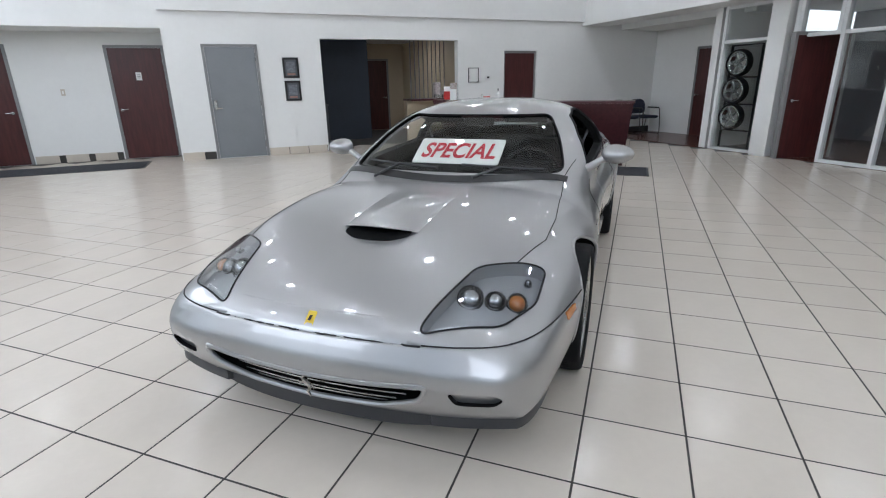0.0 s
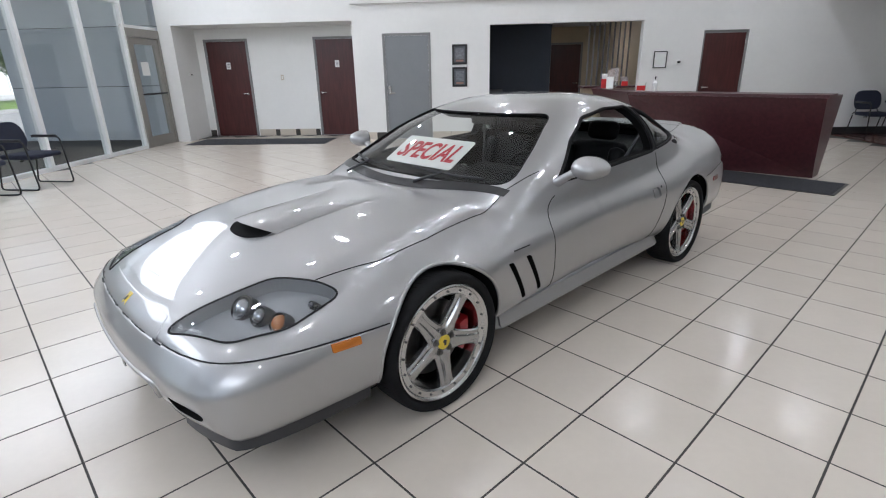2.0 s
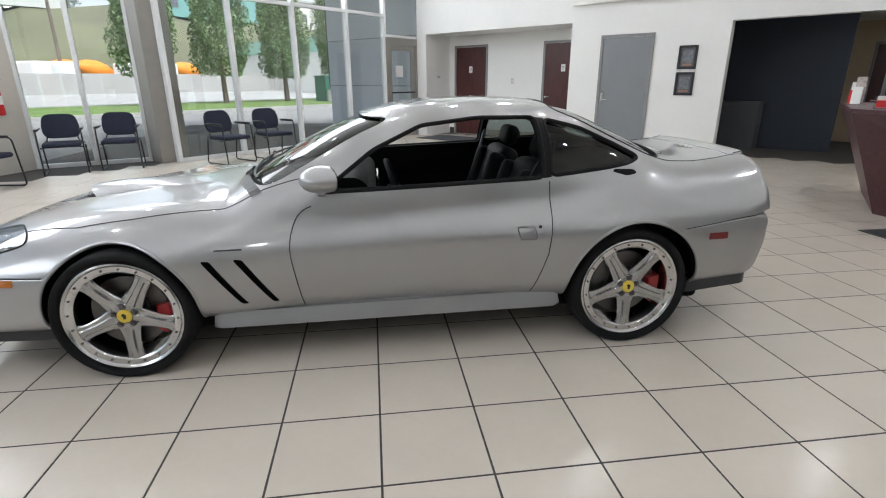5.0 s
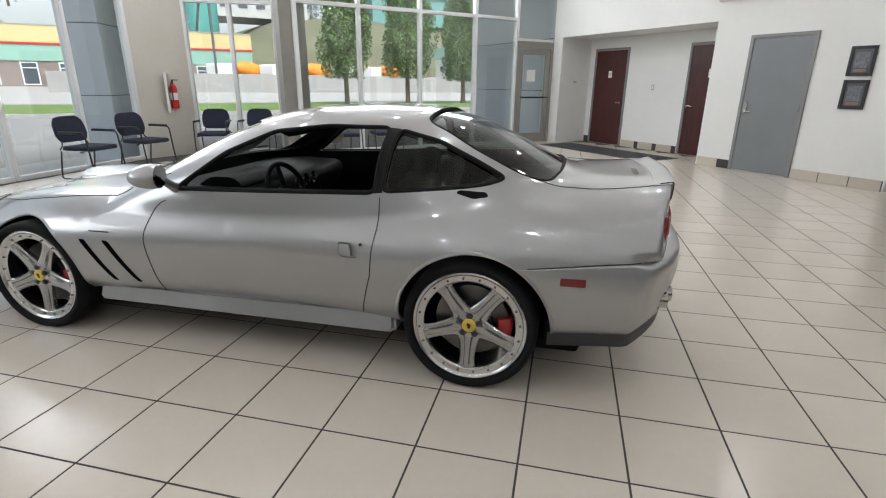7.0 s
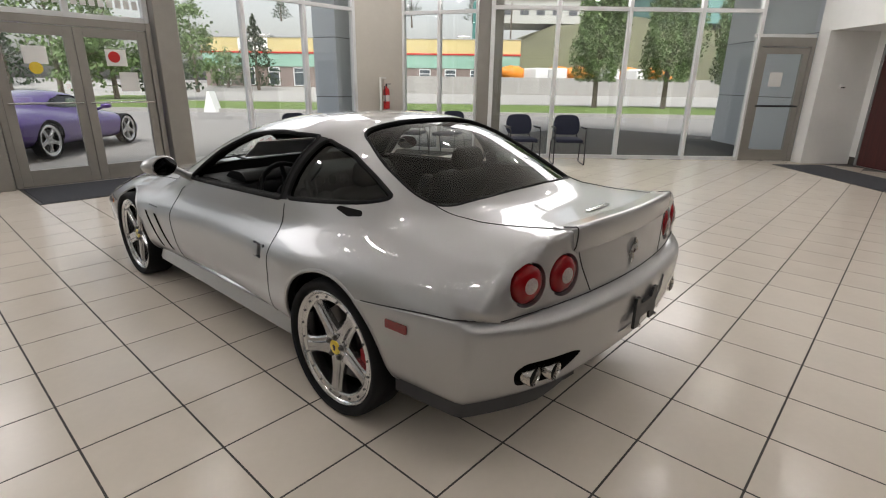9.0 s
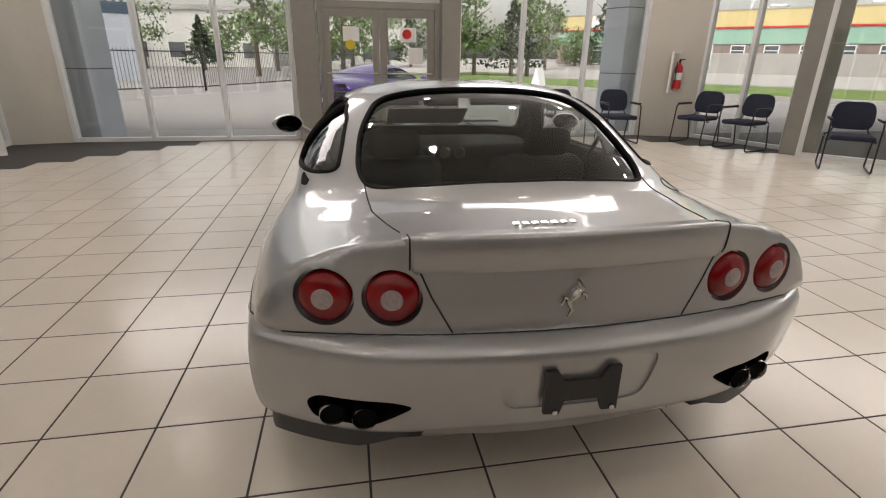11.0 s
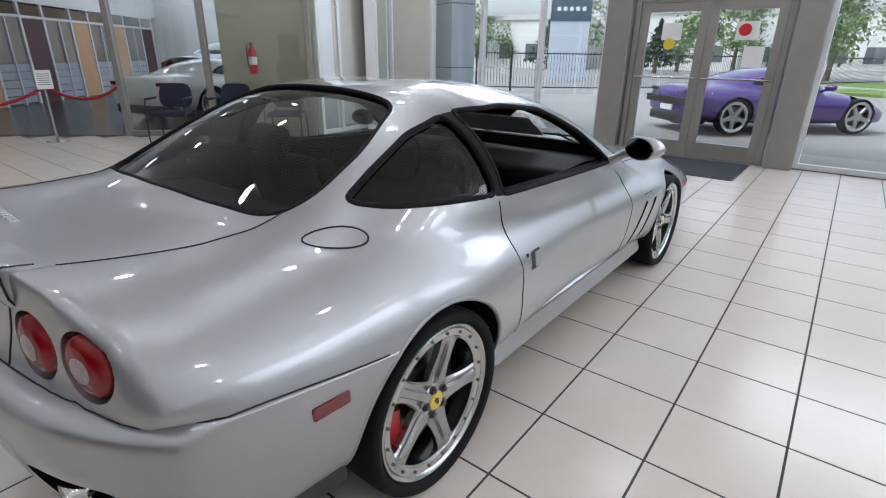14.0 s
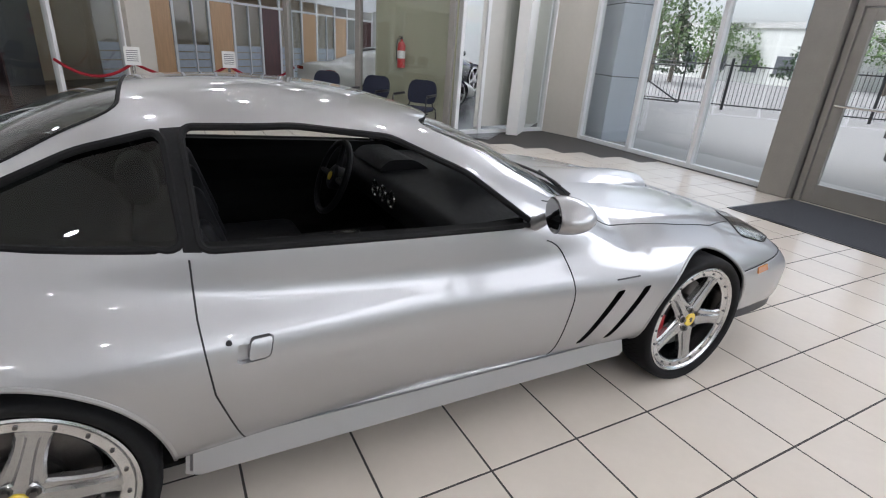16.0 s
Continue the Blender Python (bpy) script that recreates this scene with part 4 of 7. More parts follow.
for pts in cuts_at:
    bm = bmesh.new()
    tube(bm, pts, 0.0026, 6)
    part("panel_gap", bm, GAP, lip, smooth=True)
bm = bmesh.new()
box(bm, -1.72, 1.9, -0.75, 0.75, 0.15, 0.24, 0.03)
part("underbody", bm, WELL, car)

# hood scoop
bm = bmesh.new()
grid = []
for i in range(26):
    fx = i / 25
    row = []
    for j in range(25):
        q = -1 + 2 * j / 24
        front = 1.70 - 0.085 * q * q
        x = 0.95 + (front - 0.95) * fx
        w = 0.19
        rise = 0.052 * (math.cos(q * math.pi / 2) ** 0.8 if abs(q) < 1 else 0) * (3 * fx ** 2 - 2 * fx ** 3)
        row.append(bm.verts.new(surf("top", x, q * w) + Vector((0, 0, rise + 0.001))))
    grid.append(row)
under = [bm.verts.new(v.co - Vector((0.02, 0, 0.010 if 1 < k < 23 else 0.0005))) for k, v in enumerate(grid[-1])]
for a, b in zip(grid, grid[1:]):
    for j in range(24):
        bm.faces.new((a[j], a[j + 1], b[j + 1], b[j]))
for j in range(24):
    bm.faces.new((grid[-1][j], grid[-1][j + 1], under[j + 1], under[j]))
part("hood_scoop", bm, PAINT, car, smooth=True, sharp=50)
# no hole here: a black pad on the hood paints the shade under the scoop
part("scoop_opening", patch("top", dense(rounded([(1.56, -0.15), (1.56, 0.15), (1.66, 0.165), (1.715, 0.09), (1.725, 0.0), (1.715, -0.09), (1.66, -0.165)], 0.03), 0.03, True), 0.003, 0.004, 4), WELL, car, "black pad standing in for the shaded mouth of the hood scoop")

# duct and fuel flap on the rear wings
part("wing_duct", patch("left", rounded([(-1.13, 0.905), (-1.25, 0.897), (-1.265, 0.878), (-1.20, 0.87), (-1.12, 0.892)], 0.012), 0.0015, 0.004, 2), WELL, car, "small black air duct behind the side window")
bm = bmesh.new()
tube(bm, [surf("top", -1.42 + 0.08 * math.cos(a) - 0.009 * math.sin(a), -0.697 - 0.041 * math.cos(a) - 0.035 * math.sin(a), 0.0) for a in np.linspace(0, math.tau, 40, endpoint=False)], 0.003, 6, True)
part("fuel_flap", bm, GAP, car, "round fuel filler flap outline")


# glass
def pane_grid(view, rows, lift, name, mat, label=""):
    bm = bmesh.new()
    g = [[bm.verts.new(surf(view, a, b, lift)) for a, b in r] for r in rows]
    for a, b in zip(g, g[1:]):
        for j in range(len(a) - 1):
            bm.faces.new((a[j], a[j + 1], b[j + 1], b[j]))
    return part(name, bm, mat, car, label, True)


wsw = spline([0.80, 0.84, 1.02, 1.15, 1.18], [0.735, 0.725, 0.64, 0.53, 0.50])
pane_grid("front", [[(wsw(z) * q, z) for q in np.linspace(-1, 1, 25)] for z in np.linspace(0.845, 1.16, 16)], -0.012, "windshield", SCREEN, "clear curved windscreen")
rww = spline([-1.62, -1.5, -1.38, -1.15, -0.87], [0.50, 0.56, 0.585, 0.565, 0.47])
pane_grid("top", [[(x + 0.05 * q * q * (x < -1.45), rww(x) * q) for q in np.linspace(-1, 1, 25)] for x in np.linspace(-1.61, -0.88, 20)], -0.012, "rear_window", CARGLASS, "large tinted rear window")
for o, view in ((rounded(WS, 0.06), "front"), (rounded(RW, 0.08), "top")):
    bm = bmesh.new()
    tube(bm, [surf(view, a, b, -0.004) for a, b in dense(o, 0.03, True)], 0.005 if view == "front" else 0.008, 8, True)
    part("window_seal", bm, RUBBER, body, smooth=True)
# black cowl below the windscreen
bm = bmesh.new()
rows = []
for q in np.linspace(-1, 1, 31):
    x0 = 0.835 - 0.17 * q * q
    rows.append([bm.verts.new(surf("top", x0, 0.72 * q) + Vector((0, 0, 0.004))), bm.verts.new(surf("top", x0 - 0.05, 0.72 * q) + Vector((0, 0, 0.006)))])
for a, b in zip(rows, rows[1:]):
    bm.faces.new((a[0], b[0], b[1], a[1]))
cowl = part("cowl_panel", bm, BLACK, car, "black cowl under the windscreen")
for y0, y1 in ((0.10, 0.58), (-0.56, -0.05)):
    bm = bmesh.new()
    pts = [surf("front", y0 + (y1 - y0) * k / 10, 0.882 - 0.018 * (k / 10), 0.014) for k in range(11)]
    tube(bm, pts, 0.007, 6)
    tube(bm, [surf("top", 0.79, (y0 + y1) / 2 - 0.15, 0.012), surf("front", (y0 + y1) / 2, 0.872, 0.024)], 0.008, 6)
    part("wiper", bm, BLACK, car, "black windscreen wiper")

# ---- wheels ----
bm = bmesh.new()
prof = [(0.262, 0.052), (0.275, 0.075), (0.298, 0.082), (0.308, 0.066), (RT, 0.040), (RT, -0.075), (0.303, -0.10), (0.285, -0.115), (0.262, -0.105)]
lathe(bm, prof, 72, "y", None, True)
tyre_me = bpy.data.meshes.new("tyre")
bmesh.ops.recalc_face_normals(bm, faces=bm.faces)
bm.to_mesh(tyre_me), bm.free()
tyre_me.materials.append(RUBBER)
tyre_me.shade_smooth()
bm = bmesh.new()
for a in range(72):
    for y in (-0.05, -0.018, 0.014):
        m = Matrix.Rotation(a * math.tau / 72, 4, "Y") @ pose(0, y, RT - 0.0005, 0, 0, 24)
        box(bm, -0.002, 0.002, -0.014, 0.014, -0.003, 0.0006, m=m)
tread_me = bpy.data.meshes.new("tread_groove")
bm.to_mesh(tread_me), bm.free()
tread_me.materials.append(WELL)
bm = bmesh.new()
lathe(bm, [(0.264, 0.056), (0.264, 0.066), (0.258, 0.069), (0.250, 0.064), (0.246, 0.058), (0.222, 0.056), (0.214, 0.050), (0.212, -0.09), (0.262, -0.10)], 72, "y", None, True)
lip_me = bpy.data.meshes.new("rim_lip")
bmesh.ops.recalc_face_normals(bm, faces=bm.faces)
bm.to_mesh(lip_me), bm.free()
lip_me.materials.append(LIP)
lip_me.shade_smooth()
lip_me.set_sharp_from_angle(angle=radians(30))
bm = bmesh.new()
rod(bm, (0.234, 0.056, 0), (0.234, 0.0605, 0), 0.0055, seg=8)
rivet_me = bpy.data.meshes.new("rim_bolt")
bm.to_mesh(rivet_me), bm.free()
rivet_me.materials.append(DISC)
# the five spokes
bm = bmesh.new()
stations = [(0.030, 0.052, 0.040, 0.004), (0.055, 0.052, 0.040, 0.006), (0.085, 0.044, 0.040, 0.009), (0.12, 0.038, 0.043, 0.010), (0.16, 0.035, 0.047, 0.009), (0.195, 0.037, 0.050, 0.006), (0.215, 0.045, 0.052, 0.003), (0.224, 0.054, 0.053, 0.001)]
for m in (Matrix.Identity(4),):
    prev = None
    for r, w, y, ridge in stations:
        ring = [m @ Vector(p) for p in ((r, y - 0.035, -w * 0.75), (r, y - 0.006, -w), (r, y, -w * 0.82), (r, y - 0.001, -w * 0.42), (r, y + ridge, -w * 0.28), (r, y + ridge, w * 0.28), (r, y - 0.001, w * 0.42), (r, y, w * 0.82), (r, y - 0.006, w), (r, y - 0.035, w * 0.75))]
        ring = [bm.verts.new(p) for p in ring]
        if prev:
            for j in range(len(ring)):
                bm.faces.new((prev[j], prev[(j + 1) % len(ring)], ring[(j + 1) % len(ring)], ring[j]))
        prev = ring
    bm.faces.new(prev)
arm_me = bpy.data.meshes.new("spoke")
bmesh.ops.recalc_face_normals(bm, faces=bm.faces)
bm.to_mesh(arm_me), bm.free()
arm_me.materials.append(RIM)
arm_me.shade_smooth()
arm_me.set_sharp_from_angle(angle=radians(38))
bm = bmesh.new()
lathe(bm, [(0.062, 0.0), (0.064, 0.038), (0.058, 0.046), (0.036, 0.048), (0.034, 0.044), (0.001, 0.044)], 40, "y")
spoke_me = bpy.data.meshes.new("wheel")
bmesh.ops.recalc_face_normals(bm, faces=bm.faces)
bm.to_mesh(spoke_me), bm.free()
spoke_me.materials.append(RIM)
spoke_me.shade_smooth()
spoke_me.set_sharp_from_angle(angle=radians(38))
bm = bmesh.new()
lathe(bm, [(0.033, 0.044), (0.033, 0.050), (0.029, 0.053), (0.001, 0.054)], 32, "y")
cap_me = bpy.data.meshes.new("hub_cap")
bm.to_mesh(cap_me), bm.free()
cap_me.materials.append(YELLOW)
bm = bmesh.new()
prism(bm, rounded([(-0.006, -0.014), (0.006, -0.012), (0.004, 0.0), (0.012, 0.004), (0.004, 0.016), (-0.01, 0.008)], 0.003, 2), 0.0015, pose(0, 0.0535, 0))
mark_me = bpy.data.meshes.new("cap_emblem")
bm.to_mesh(mark_me), bm.free()
mark_me.materials.append(GAUGE)
bm = bmesh.new()
rod(bm, (0, 0.036, 0), (0, 0.058, 0), 0.0115, 0.010, 6)
lathe(bm, [(0.0145, 0.040), (0.0165, 0.047), (0.0145, 0.049)], 16, "y")
nut_me = bpy.data.meshes.new("wheel_bolt")
bm.to_mesh(nut_me), bm.free()
nut_me.materials.append(DISC)
bm = bmesh.new()
lathe(bm, [(0.172, -0.045), (0.172, -0.02), (0.10, -0.02), (0.095, -0.006), (0.001, -0.006)], 48, "y")
disc_me = bpy.data.meshes.new("brake_disc")
bm.to_mesh(disc_me), bm.free()
disc_me.materials.append(DISC)
bm = bmesh.new()
for a0 in np.linspace(-0.42, 0.42, 13)[:-1]:
    ring = []
    for a in (a0, a0 + 0.07):
        c, s = math.cos(a), math.sin(a)
        ring.append([bm.verts.new((c * r, y, s * r)) for r, y in ((0.125, -0.06), (0.125, 0.004), (0.135, 0.014), (0.185, 0.014), (0.195, 0.004), (0.195, -0.06))])
    for j in range(6):
        bm.faces.new((ring[0][j], ring[0][(j + 1) % 6], ring[1][(j + 1) % 6], ring[1][j]))
    if a0 < -0.4:
        bm.faces.new(ring[0])
bm.faces.new(ring[1])
bmesh.ops.remove_doubles(bm, verts=bm.verts, dist=1e-4)
cal_me = bpy.data.meshes.new("brake_caliper")
bmesh.ops.recalc_face_normals(bm, faces=bm.faces)
bm.to_mesh(cal_me), bm.free()
cal_me.materials.append(CALIPER)
for hx in (HF, HR):
    for sy in (1, -1):
        w = new("wheel", spoke_me)
        w.parent = car
        turn = {(HF, 1): 4, (HR, 1): -2, (HF, -1): 10, (HR, -1): 16}[hx, sy]
        w.matrix_basis = pose(hx, (0.842 if hx > 0 else 0.84) * sy, HZ, 0, 0, 0 if sy > 0 else 180) @ pose(0, 0, 0, 0, turn, 0)
        tagged(w, "silver five-spoke alloy wheel with a bolted lip")
        for nm, me in (("tyre", tyre_me), ("tread_groove", tread_me), ("rim_lip", lip_me), ("hub_cap", cap_me), ("cap_emblem", mark_me)):
            o = new(nm, me)
            o.parent = w
        for k in range(5):
            o = new("spoke", arm_me)
            o.parent = w
            o.matrix_basis = Matrix.Rotation(k * math.tau / 5 + math.pi / 2, 4, "Y")
            o = new("wheel_bolt", nut_me)
            o.parent = w
            a = (k + 0.5) * math.tau / 5 + math.pi / 2
            o.location = (0.047 * math.cos(a), 0.0, -0.047 * math.sin(a))
        for k in range(20):
            o = new("rim_bolt", rivet_me)
            o.parent = w
            o.matrix_basis = pose(0, 0, 0, 0, (k + 0.5) * 18, 0)
        o = new("brake_disc", disc_me)
        o.parent = w
        o = new("brake_caliper", cal_me)
        o.parent = w
        o.matrix_basis = pose(0, 0, 0, 0, -turn + (180 if (sy > 0) else 0) - 12 * (1 if sy > 0 else -1), 0)

# ---- inside of the car ----
bm = bmesh.new()
prism(bm, rounded([(0.68, 0.60), (0.68, 0.79), (0.36, 0.81), (0.10, 0.80), (0.06, 0.74), (0.14, 0.60)], 0.04), 1.30, pose(0, -0.65, 0))
dash = part("dashboard", bm, LEATHER, car, "black leather dashboard", True)
bm = bmesh.new()
prism(bm, rounded([(0.40, 0.80), (0.30, 0.86), (0.16, 0.86), (0.10, 0.80)], 0.04), 0.40, pose(0, 0.16, 0))
part("instrument_hood", bm, LEATHER, dash, smooth=True)
for k, y in enumerate((0.06, -0.04, -0.14)):
    bm = bmesh.new()
    lathe(bm, [(0.034, 0.0), (0.040, 0.006), (0.036, 0.012), (0.030, 0.006)], 24, "z", pose(0.062, y, 0.755, 0, -90, 0))
    part("gauge_ring", bm, STEEL, dash, smooth=True)
bm = bmesh.new()
box(bm, -0.60, 0.12, -0.12, 0.10, 0.30, 0.56, 0.03)
console = part("centre_console", bm, LEATHER, car)
bm = bmesh.new()
box(bm, -0.16, -0.04, -0.07, 0.04, 0.558, 0.566, 0.003, 1)
part("shift_plate", bm, STEEL, console)
m = pose(-0.06, 0.37, 0.74, 0, -68, 0)
bm = bmesh.new()
tube(bm, [m @ Vector((0.185 * math.cos(a), 0.185 * math.sin(a), 0)) for a in np.linspace(0, math.tau, 40, endpoint=False)], 0.016, 10, True)
wheel_s = part("steering_wheel", bm, LEATHER, car, "black leather steering wheel", True)
bm = bmesh.new()
for a in (radians(0), radians(180), radians(-90)):
    rod(bm, m @ Vector((0, 0, -0.02)), m @ Vector((0.18 * math.cos(a + math.pi / 2), 0.18 * math.sin(a + math.pi / 2), 0)), 0.02, 0.013)
lathe(bm, [(0.06, -0.05), (0.065, 0.0), (0.05, 0.012), (0.001, 0.014)], 24, "z", m)
part("wheel_spokes", bm, LEATHER, wheel_s, smooth=True)
bm = bmesh.new()
lathe(bm, [(0.022, 0.013), (0.022, 0.018), (0.001, 0.019)], 20, "z", m)
part("horn_emblem", bm, YELLOW, wheel_s)
for y in (0.37, -0.37):
    bm = bmesh.new()
    box(bm, -0.75, -0.22, y - 0.24, y + 0.24, 0.33, 0.47, 0.06, 3)
    seat = part("seat", bm, LEATHER, car, "black leather sports seat", True)
    bm = bmesh.new()
    box(bm, -0.08, 0.08, -0.225, 0.225, 0.0, 0.50, 0.07, 3, pose(-0.70, y, 0.42, 0, -18, 0))
    part("backrest", bm, LEATHER, seat, smooth=True)
    for q in (-0.19, 0.19):
        bm = bmesh.new()
        box(bm, -0.02, 0.10, q - 0.05, q + 0.05, 0.08, 0.46, 0.04, 3, pose(-0.66, y, 0.42, 0, -18, 0))
        part("bolster", bm, LEATHER, seat, smooth=True)
    bm = bmesh.new()
    box(bm, -0.05, 0.05, -0.115, 0.115, 0.0, 0.135, 0.045, 3, pose(-0.865, y, 0.905, 0, -14, 0))
    part("headrest", bm, LEATHER, seat, smooth=True)
    bm = bmesh.new()
    sgn = 1 if y > 0 else -1
    tube(bm, [(-0.78, 0.70 * sgn, 0.98), (-0.72, 0.64 * sgn, 0.82), (-0.62, 0.58 * sgn, 0.55)], 0.012, 6)
    part("seat_belt", bm, BLACK, seat)
bm = bmesh.new()
prism(bm, rounded([(-0.98, 0.32), (-0.98, 0.66), (-1.15, 0.80), (-1.64, 0.86), (-1.64, 0.32)], 0.05), 1.2, pose(0, -0.6, 0))
part("rear_shelf", bm, LEATHER, car, "black trimmed shelf behind the seats", True)
bm = bmesh.new()
box(bm, -0.03, 0.0, -0.11, 0.11, -0.03, 0.03, 0.012, 2, pose(0.02, 0.0, 1.09, 0, 10, 0))
rod(bm, (0.015, 0, 1.10), (-0.01, 0, 1.15), 0.008)
part("rear_view_mirror", bm, BLACK, car)
for y in (0.35, -0.35):
    bm = bmesh.new()
    box(bm, -0.012, 0.012, -0.16, 0.16, -0.055, 0.055, 0.01, 2, pose(-0.10, y * 0.9, 1.105, 0, 70, 0))
    part("sun_visor", bm, LEATHER, car)

# the card on the dashboard
card = thing("sign_card", "white card with the red word SPECIAL behind the windscreen", "sign", pose(0.628, 0.032, 0.884, 0, 0, 0) @ pose(0, 0, 0, 0, 0, 90) @ pose(0, 0, 0, 30, 0, 0))
bm = bmesh.new()
prism(bm, rounded([(-0.285, 0.0), (0.285, 0.0), (0.285, 0.255), (-0.285, 0.255)], 0.02), 0.004, pose(0, 0, 0, -90, 0, 0))
part("card", bm, PAPER, card)
txt = bpy.data.curves.new("word", "FONT")
txt.body, txt.size, txt.align_x, txt.align_y, txt.extrude, txt.offset = "SPECIAL", 0.185, "CENTER", "CENTER", 0.0008, 0.004
txt.shear = 0.2
t_ob = new("word", txt)
dgx = bpy.context.evaluated_depsgraph_get()
w_me = bpy.data.meshes.new_from_object(t_ob.evaluated_get(dgx))
bpy.data.objects.remove(t_ob)
w_me.materials.clear()
w_me.materials.append(material("red_sign_print", (0.50, 0.012, 0.03), 0.6, var=0.05))
w_ob = new("word", w_me)
w_ob.parent = card
w_ob.matrix_basis = pose(0, 0.122, 0.0016) @ Matrix.Diagonal((0.74, 1.13, 1, 1))
tagged(w_ob, "red bold slanted lettering")


# ---- doors ----
def lever(parent, x, z, side, m=None, mat=STEEL):
    bm = bmesh.new()
    rod(bm, (x, 0, z), (x, 0.05, z), 0.026, seg=16)
    tube(bm, [(x, 0.05, z), (x + 0.03 * side, 0.055, z), (x + 0.11 * side, 0.05, z)], 0.010, 8)
    return part("door_handle", bm, mat, parent, "brushed steel lever handle", True)


def door(name, s, d, w, h, mat, label, hinge=1, frame_mat=FRAMEG, sign=False, turn=0.0, category="door", leafback=-0.02):
    """A flush leaf in a steel frame on a wall face; s is its middle."""
    base = thing(name, label, category, place(s, d, 0, turn))
    base["kind"] = "structure"
    bm = bmesh.new()
    for x0, x1, z0, z1 in ((-w / 2 - 0.05, -w / 2, 0, h + 0.05), (w / 2, w / 2 + 0.05, 0, h + 0.05), (-w / 2, w / 2, h, h + 0.05)):
        box(bm, x0, x1, -0.08, 0.018, z0, z1)
    part("door_frame", bm, frame_mat, base)
    bm = bmesh.new()
    box(bm, -w / 2 + 0.003, w / 2 - 0.003, -0.05, 0.006, 0.008, h - 0.003, 0.002, 1)
    leaf = part("door_leaf", bm, mat, base)
    hd = lever(leaf, -hinge * (w / 2 - 0.07), 0.97, hinge)
    for z in (0.25, 1.05, 1.85):
        bm = bmesh.new()
        rod(bm, (hinge * (w / 2 - 0.004), 0.012, z - 0.05), (hinge * (w / 2 - 0.004), 0.012, z + 0.05), 0.007, seg=8)
        part("hinge", bm, STEEL, leaf)
    if sign:
        bm = bmesh.new()
        box(bm, -0.05, 0.05, 0.006, 0.010, 1.52, 1.67)
        sg = part("door_sign", bm, PAPER, leaf, "small white paper sign")
        bm = bmesh.new()
        for k in range(3):
            box(bm, -0.03, 0.03, 0.010, 0.0115, 1.56 + 0.03 * k, 1.57 + 0.03 * k)
        part("print", bm, INK, sg)
    return base


door("door_1", -5.80, -8.665, 0.93, 2.12, MAHOG, "closed mahogany veneer door with a paper sign in the recess", 1, sign=True)
door("door_2", -3.24, -8.665, 0.93, 2.12, MAHOG, "closed mahogany veneer door with a paper sign beside the corner", -1, sign=True)
d3 = door("door_3", -1.51, -7.745, 0.90, 2.09, GREYD, "closed grey painted steel door with a keypad lock", -1)
bm = bmesh.new()
box(bm, 0.36, 0.42, 0.006, 0.03, 0.95, 1.12, 0.006)
part("keypad", bm, STEEL, d3)
door("door_4", 4.89, -7.80, 0.80, 2.0, MAHOG, "dark mahogany door behind the reception desk", -1)
door("door_5", 8.995, -5.9, 0.86, 2.03, MAHOG, "dark mahogany door at the end of the waiting nook", -1, turn=-90)

# baseboard tiles along the door wall
bmt = bmesh.new()
box(bmt, -0.1925, 0.1925, 0.0, 0.010, 0.0, 0.15, 0.003, 1)
base_me = bpy.data.meshes.new("baseboard_tile")
bmt.to_mesh(base_me), bmt.free()
base_me.materials.append(BASE)
bm = bmesh.new()
box(bm, -9, 7, -0.02, 0.004, 0, 0.148)
wn_ob = bpy.data.objects["wall_north"]


def base_run(name, s0, s1, d, gaps=()):
    bm = bmesh.new()
    box(bm, -s1, -s0, 0.0, 0.004, 0.0, 0.146)
    run = solid(name, bm, GROUT, "cream tile baseboard", "baseboard", place(0, d + 0.001), kind="structure")
    n = int((s1 - s0) / 0.388)
    for k in range(n):
        o = new("baseboard_tile", base_me)
        o.parent = run
        o.location = (-(s0 + 0.194 + k * (s1 - s0) / n), 0.003, 0)
    return run


bm.free()
for k, (a, b, dd) in enumerate(((-2.62, -2.02, -7.75), (-1.0, 0.19, -7.75), (3.3, 4.38, -7.75), (5.4, 7.2, -7.75), (-5.26, -3.78, -8.67), (-6.48, -6.34, -8.67))):
    base_run("baseboard_%d" % (k + 1), a, b, dd)
bm = bmesh.new()
box(bm, -9.0, -7.2, 0, 0.012, 0, 0.14)
solid("baseboard_7", bm, BLACKB, "black rubber baseboard of the nook", "baseboard", place(0, -7.75), kind="structure")


